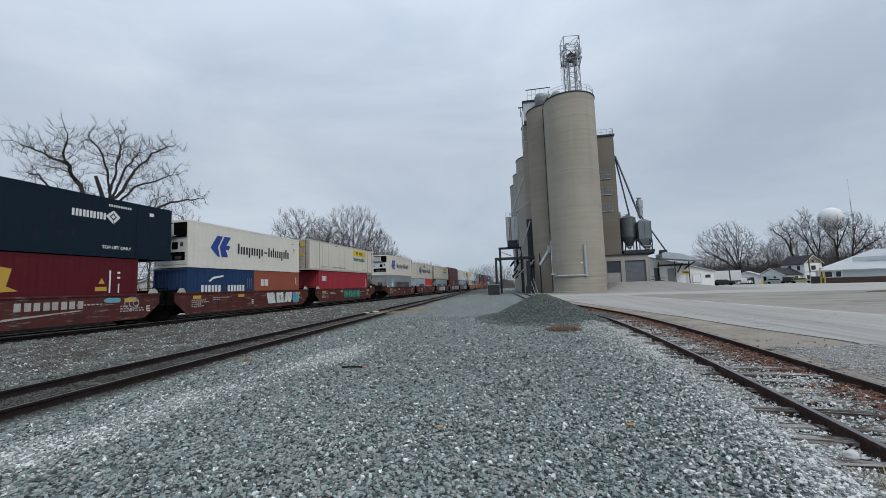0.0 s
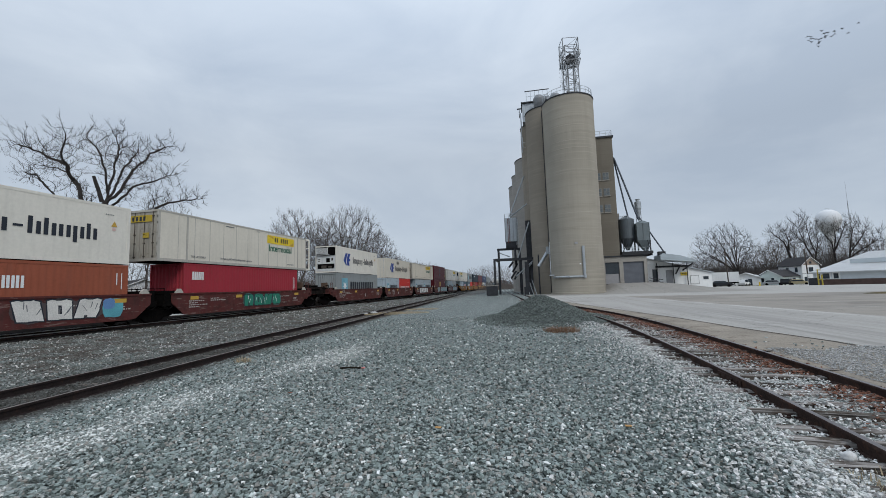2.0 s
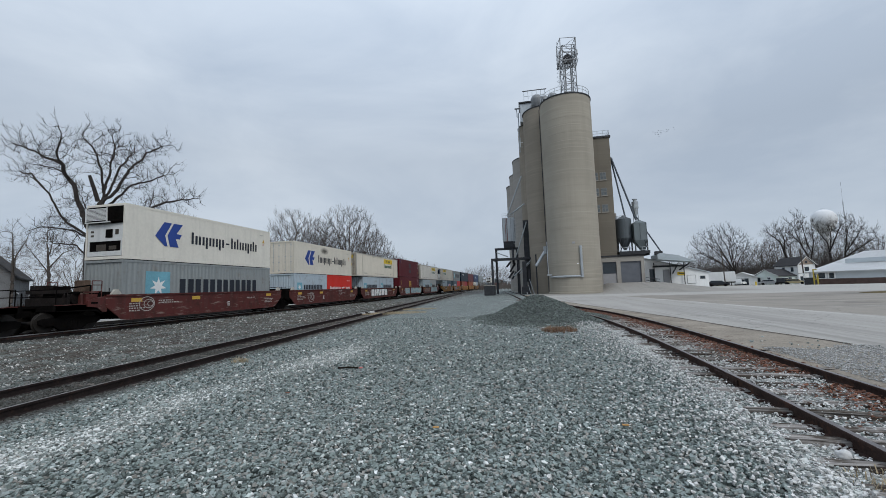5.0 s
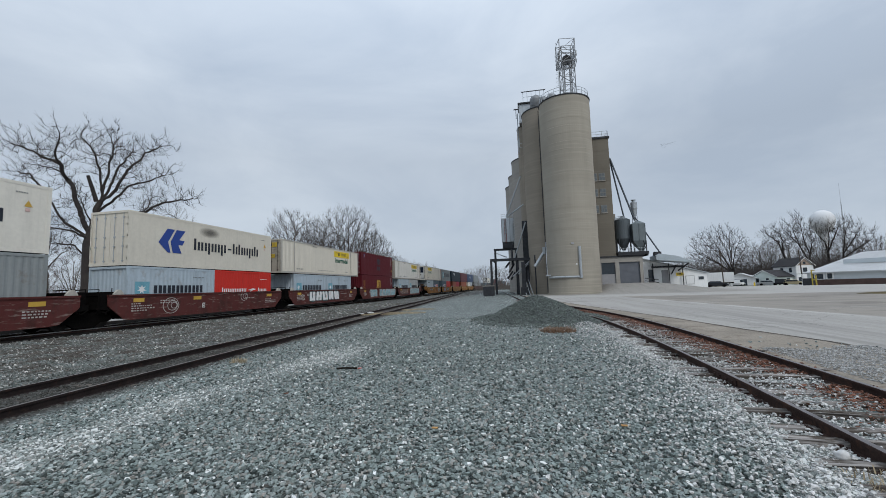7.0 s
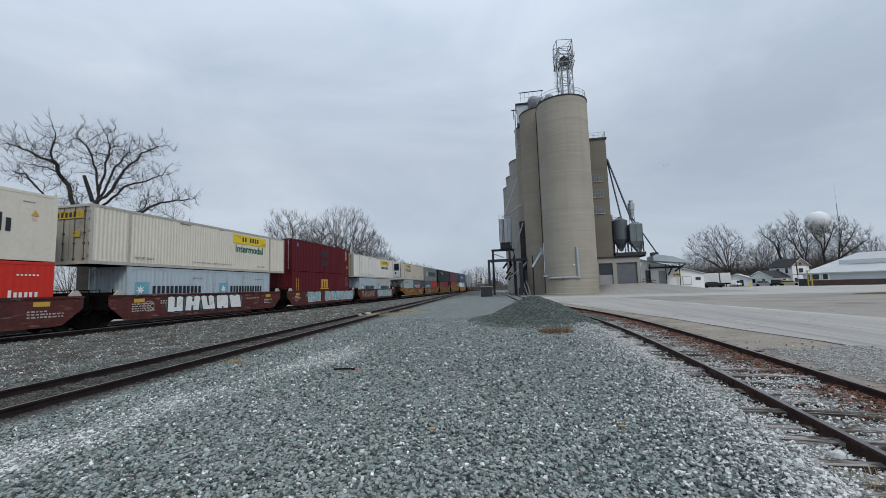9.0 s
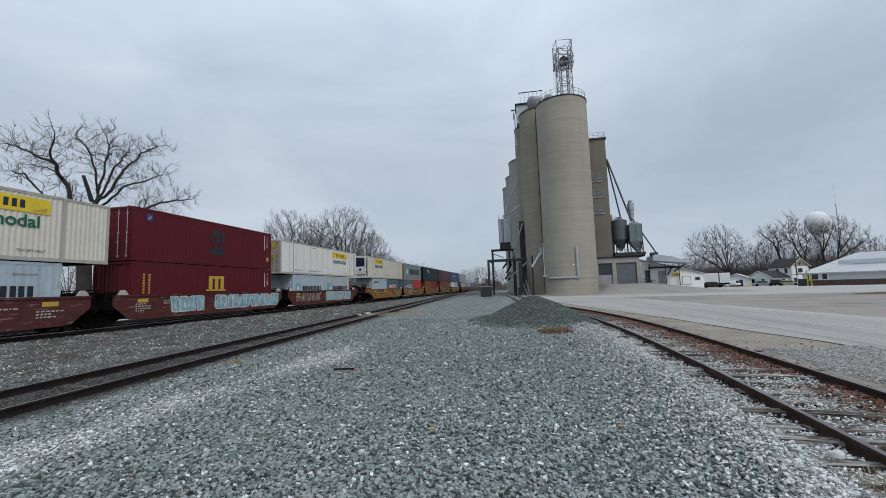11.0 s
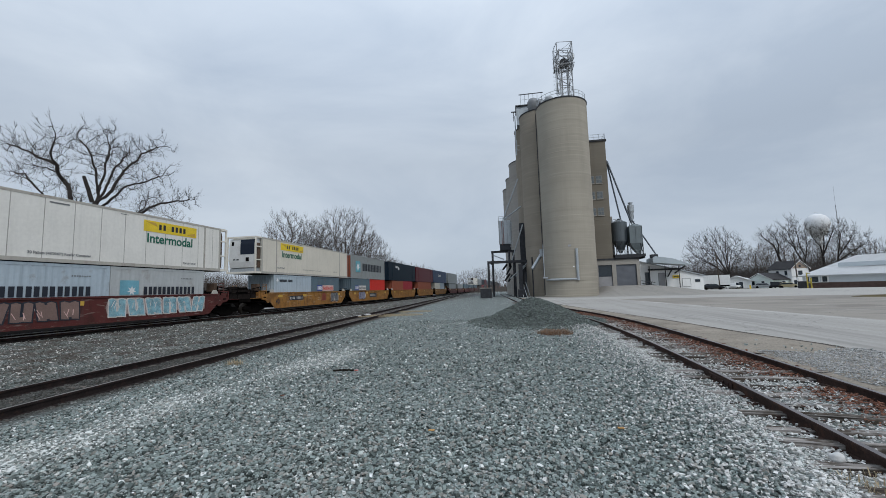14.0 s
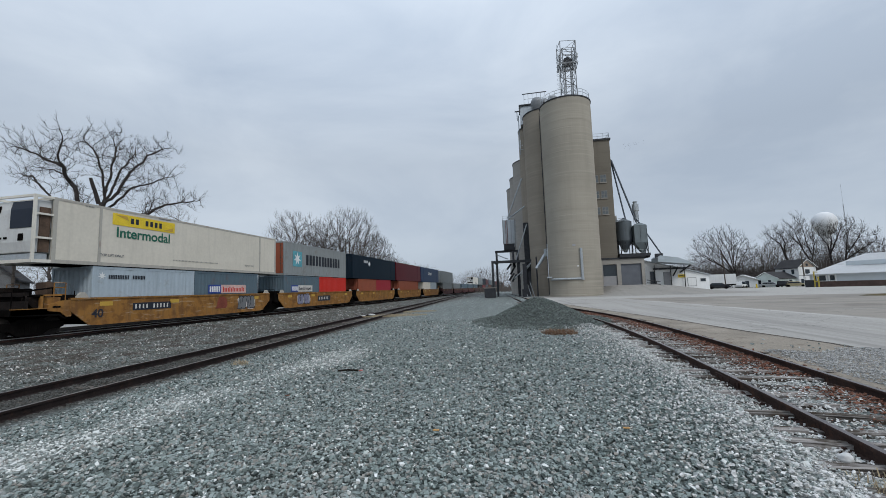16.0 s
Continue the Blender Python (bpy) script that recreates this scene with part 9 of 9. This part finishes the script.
def flock():
    rng = random.Random(77)
    src = bird()
    for k in range(26):
        ob = src if k == 0 else copy_thing(src, Matrix.Identity(4))
        cluster = k % 3 > 0
        off = Vector((rng.gauss(-1.3 if cluster else 2.6, 0.9 if cluster else 1.3), rng.gauss(0, 1.6), rng.gauss(0, 0.75) + (0 if cluster else 0.6)))
        FLOCK.append((ob, off, rng.uniform(0, 1)))


flock()


# ---- small things on the ground ----
def spur_ties():
    rng = random.Random(31)
    kinds = []
    for k in range(6):
        bm = bmesh.new()
        n = 7
        # each tie has weathered into slabs split along the grain
        cuts = [-0.105, rng.uniform(-0.055, -0.01), rng.uniform(0.02, 0.06), 0.105]
        for c0, c1 in zip(cuts, cuts[1:]):
            sec = []
            drop, e0, e1 = rng.uniform(-0.022, 0.012), rng.uniform(-0.18, 0.1), rng.uniform(-0.1, 0.18)
            for i in range(n + 1):
                u = -1.32 + 2.64 * i / n + (e0 if i == 0 else e1 if i == n else 0)
                a, b, t = c0 + rng.uniform(0.002, 0.014), c1 - rng.uniform(0.002, 0.014), drop + rng.uniform(-0.006, 0.006)
                sec.append([bm.verts.new(p) for p in ((u, a, -0.15), (u, b, -0.15), (u, b, t - 0.008), (u, b - 0.008, t), (u, a + 0.008, t), (u, a, t - 0.008))])
            for p, q in zip(sec, sec[1:]):
                for i in range(6):
                    bm.faces.new((p[i], q[i], q[(i + 1) % 6], p[(i + 1) % 6]))
            bm.faces.new(sec[0])
            bm.faces.new(sec[-1][::-1])
        bmesh.ops.recalc_face_normals(bm, faces=bm.faces)
        me = bpy.data.meshes.new("tie")
        bm.to_mesh(me)
        bm.free()
        me.materials.append((M_TIEGREY, M_TIEPALE)[k % 2])
        kinds.append(me)
    plate = bmesh.new()
    box(plate, -0.18, 0.18, -0.09, 0.09, 0, 0.016)
    for sx in (-0.13, -0.1, 0.1, 0.13):
        box(plate, sx - 0.012, sx + 0.012, rng.choice((-0.05, 0.04)) - 0.012, rng.choice((-0.05, 0.04)) + 0.014, 0.016, 0.045)
    pm = bpy.data.meshes.new("tie_plate")
    plate.to_mesh(pm)
    plate.free()
    pm.materials.append(M_RAIL)
    y = -3.0
    while y < 46:
        ob = new("tie", kinds[rng.randrange(6)])
        ob.parent = spur_track
        ob.matrix_basis = pose(float(spur(y)) + rng.uniform(-0.08, 0.08), y, -0.002 + rng.uniform(-0.028, 0.012), 0, rng.uniform(-0.6, 0.6), rng.uniform(-2.5, 2.5) - math.degrees(math.atan(np.interp(y, SPUR_Y, SPUR_SLOPE))))
        if y < 16:
            for s in (-0.755, 0.755):
                p = new("tie_plate", pm)
                p.parent = spur_track
                p.location = (float(spur(y)) + s, y, -0.066 + 0.02)
        y += 0.52 + rng.uniform(-0.05, 0.05)
    for yy, s in ((7.75, -0.755), (19.5, 0.755)):
        x = float(spur(yy)) + s
        part("joint_bar", boxes((x - 0.05, x - 0.02, yy - 0.4, yy + 0.4, -0.03, 0.065), (x + 0.02, x + 0.05, yy - 0.4, yy + 0.4, -0.03, 0.065), *[(x - 0.068, x - 0.05, yy + k - 0.018, yy + k + 0.018, 0.0, 0.036) for k in (-0.3, -0.12, 0.12, 0.3)]), M_RAIL, spur_track, "rusty bolted joint bar")


M_TIEPALE = split_timber("bleached_timber", (0.36, 0.335, 0.315))
M_TIEGREY = split_timber("grey_split_timber", (0.20, 0.185, 0.17))
spur_ties()


def leaf_litter():
    rng = np.random.default_rng(12)
    n = 12000
    y = rng.uniform(2.4, 27, n)
    x = spur(y) + 0.68 - np.abs(rng.normal(0, 0.38, n))
    side = rng.uniform(0, 1, n) < 0.22
    x[side] = spur(y[side]) + 0.86 + np.abs(rng.normal(0, 0.12, side.sum()))
    patch = np.array([noise.noise(Vector((b * 0.7, 3.0, 0))) for b in y])
    keep = patch > -0.3
    p = np.column_stack([x, y, np.full(n, 0.0) - 0.018 + rng.uniform(0, 0.035, n)])[keep]
    ob = scatter("leaf_litter", p, rng.uniform(0.02, 0.055, len(p)), M_LEAF, 0.15)
    tagged(ob, "red-brown dead leaves lying along the spur rail", "leaves", kind="stuff")


M_LEAF = mat("red_brown_leaves", (0.15, 0.063, 0.038), 0.9, 0, 0.7, 9, 40, 0)
M_LEAFPALE = mat("ochre_leaf", (0.42, 0.24, 0.09), 0.9, 0, 0.4, 14, 60, 0)
leaf_litter()


def tuft(label, x, y, r, h, n, seed, m):
    rng = random.Random(seed)
    v, f = [], []
    for _ in range(n):
        a, k = rng.uniform(0, 6.283), r * math.sqrt(rng.random())
        bx, by = x + k * math.cos(a) * 1.5, y + k * math.sin(a)
        L, lean, b = h * rng.uniform(0.15, 1.1), rng.uniform(0.1, 1.5), rng.uniform(0, 6.283)
        w = 0.006
        i = len(v)
        px_, py_ = -math.sin(b) * w, math.cos(b) * w
        mx_, my_ = bx + math.cos(b) * lean * L * 0.4, by + math.sin(b) * lean * L * 0.4
        v += [(bx - px_, by - py_, -0.02), (bx + px_, by + py_, -0.02), (mx_ + px_ * 0.7, my_ + py_ * 0.7, L * 0.65), (mx_ - px_ * 0.7, my_ - py_ * 0.7, L * 0.65),
              (bx + math.cos(b) * lean * L, by + math.sin(b) * lean * L, L * (1.0 - 0.35 * lean))]
        f += [(i, i + 1, i + 2, i + 3), (i + 3, i + 2, i + 4)]
    return tagged(raw("dry_grass", v, f, m), label, "grass", kind="stuff")


tuft("clump of dry reddish grass by the heap", 1.06, 14.75, 0.40, 0.26, 800, 1, M_REDGRASS := mat("reddish_dry_grass", (0.20, 0.120, 0.075), 0.95, 0, 0.5, 5, 30, 0))
tuft("flattened dry straw beside the siding", -8.6, 27.0, 1.3, 0.10, 2600, 2, M_DRYGRASS)
tuft("flattened dry straw beside the siding", -8.2, 31.0, 0.9, 0.12, 1500, 3, M_DRYGRASS)
tuft("flattened dry straw beside the siding", -10.2, 26.2, 0.5, 0.08, 600, 5, M_DRYGRASS)
tuft("small dry weed by the siding rail", -6.9, 8.9, 0.14, 0.16, 160, 4, M_DRYGRASS)
tuft("dry weeds at the end of ties", 2.75, 4.05, 0.22, 0.07, 70, 6, M_DRYGRASS)


def rock(name, label, x, y, z, s, m, seed, stretch=(1, 1, 1)):
    bm = bmesh.new()
    bmesh.ops.create_icosphere(bm, subdivisions=3, radius=s)
    for v in bm.verts:
        n = noise.noise(v.co * (1.6 / s) + Vector((seed, 0, 0)))
        v.co = Vector([v.co[i] * (1 + 0.3 * n) * stretch[i] for i in range(3)])
        v.co += Vector((x, y, z))
    return tagged(part(name, bm, m, smooth=True), label, "stone")


rock("white_stone", "pale rounded stone beside the spur rail", 2.78, 4.52, 0.02, 0.06, M_PALESTONE := mat("pale_stone", (0.52, 0.52, 0.51), 0.85, 0, 0.15, 8, 40, 0.3), 3, (1.1, 0.8, 0.75))
rock("flat_stone", "flat pale stone between the siding rails", -10.7, 27.3, 0.07, 0.16, M_PALESTONE, 5, (1.4, 1.0, 0.4))
rock("flat_stone", "flat pale stone between the siding rails", -11.0, 26.4, 0.06, 0.13, M_PALESTONE, 9, (1.5, 0.9, 0.4))
stick = tagged(part("stick", tubes([((-3.96, 8.12, 0.045), (-3.75, 8.18, 0.05)), ((-3.75, 8.18, 0.05), (-3.53, 8.19, 0.04))], 0.02, 6), M_TIEDARK), "thin dark stick lying on the gravel", "stick")
lid = tagged(part("plastic_scrap", boxes((-3.51, -3.44, 8.17, 8.23, 0.03, 0.05)), mat("faded_red_plastic", (0.5, 0.13, 0.11), 0.5, 0, 0.1), bevel=0.006), "faded red plastic scrap on the gravel", "litter")
for px_, py_, c in ((-3.9, 6.1, 0), (-1.14, 4.76, 1), (1.0, 5.05, 1)):
    o = tagged(part("dead_leaf", boxes((px_, px_ + 0.07, py_, py_ + 0.045, 0.045, 0.052)), M_LEAFPALE if c else M_LEAF), "curled dead leaf on the gravel", "leaf")


# ---- movement ----
# the flock's way: seconds, bearing, slope, distance
FLIGHT = [(0.0, 47.0, 0.47, 80), (1.0, 39.5, 0.446, 92), (1.5, 36.2, 0.440, 98), (2.0, 33.5, 0.433, 108), (2.5, 29.8, 0.417, 122), (3.0, 26.3, 0.390, 140),
          (3.5, 23.3, 0.367, 160), (4.0, 20.9, 0.351, 182), (5.0, 18.2, 0.325, 225), (6.5, 17.7, 0.305, 285), (7.0, 18.7, 0.296, 310), (7.5, 19.6, 0.286, 345),
          (8.0, 19.9, 0.275, 400), (9.5, 18.0, 0.24, 520), (10.5, 15.0, 0.225, 560), (11.5, 12.0, 0.225, 570), (12.5, 10.2, 0.24, 520), (13.5, 9.8, 0.265, 460), (14.5, 10.6, 0.295, 390), (15.0, 11.7, 0.307, 355), (15.5, 13.1, 0.313, 330), (16.0, 14.6, 0.313, 310)]


def motions():
    seconds = [0, 1, 2, 3, 4, 5, 6, 7, 8, 9, 10, 11, 12, 13, 14, 15, 16]
    for ob, u in MOVING:
        x, z = ob.location.x, ob.location.z
        walk(ob, [(t, pose(x, u - run(t), z)) for t in seconds])
    for w, y in WHEELS[:WHEELS_TURNING]:
        walk(w, [(t, pose(0, y, 0.67, math.degrees(run(t) / 0.42), 0, 0)) for t in np.arange(0, 16.01, 1 / 15)])
    way = [(t, Vector((d * math.sin(radians(a)), d * math.cos(radians(a)), 1.67 + e * d))) for t, a, e, d in FLIGHT]
    for ob, off, ph in FLOCK:
        rows = []
        for i, (t, p) in enumerate(way):
            q = way[min(i + 1, len(way) - 1)][1] - way[max(i - 1, 0)][1]
            head = math.degrees(math.atan2(-q.x, q.y))
            drift = 0.5 * Vector((math.sin(t * 0.9 + ph * 9), math.cos(t * 0.7 + ph * 5), 0.5 * math.sin(t + ph * 7)))
            rows.append((t, pose(*(p + off * (0.7 + 0.05 * t) + drift), 0, 0, head)))
        walk(ob, rows)
        for k, wing in enumerate([c for c in ob.children if c.name.startswith("wing")]):
            s = -1 if k == 0 else 1
            walk(wing, [(t, pose(0, 0, 0.02, 0, -s * 32 * math.sin(6.283 * (t * 4.1 + ph)), 0)) for t in np.arange(0, 16.01, 0.0667)])


WHEELS_TURNING = 24
motions()
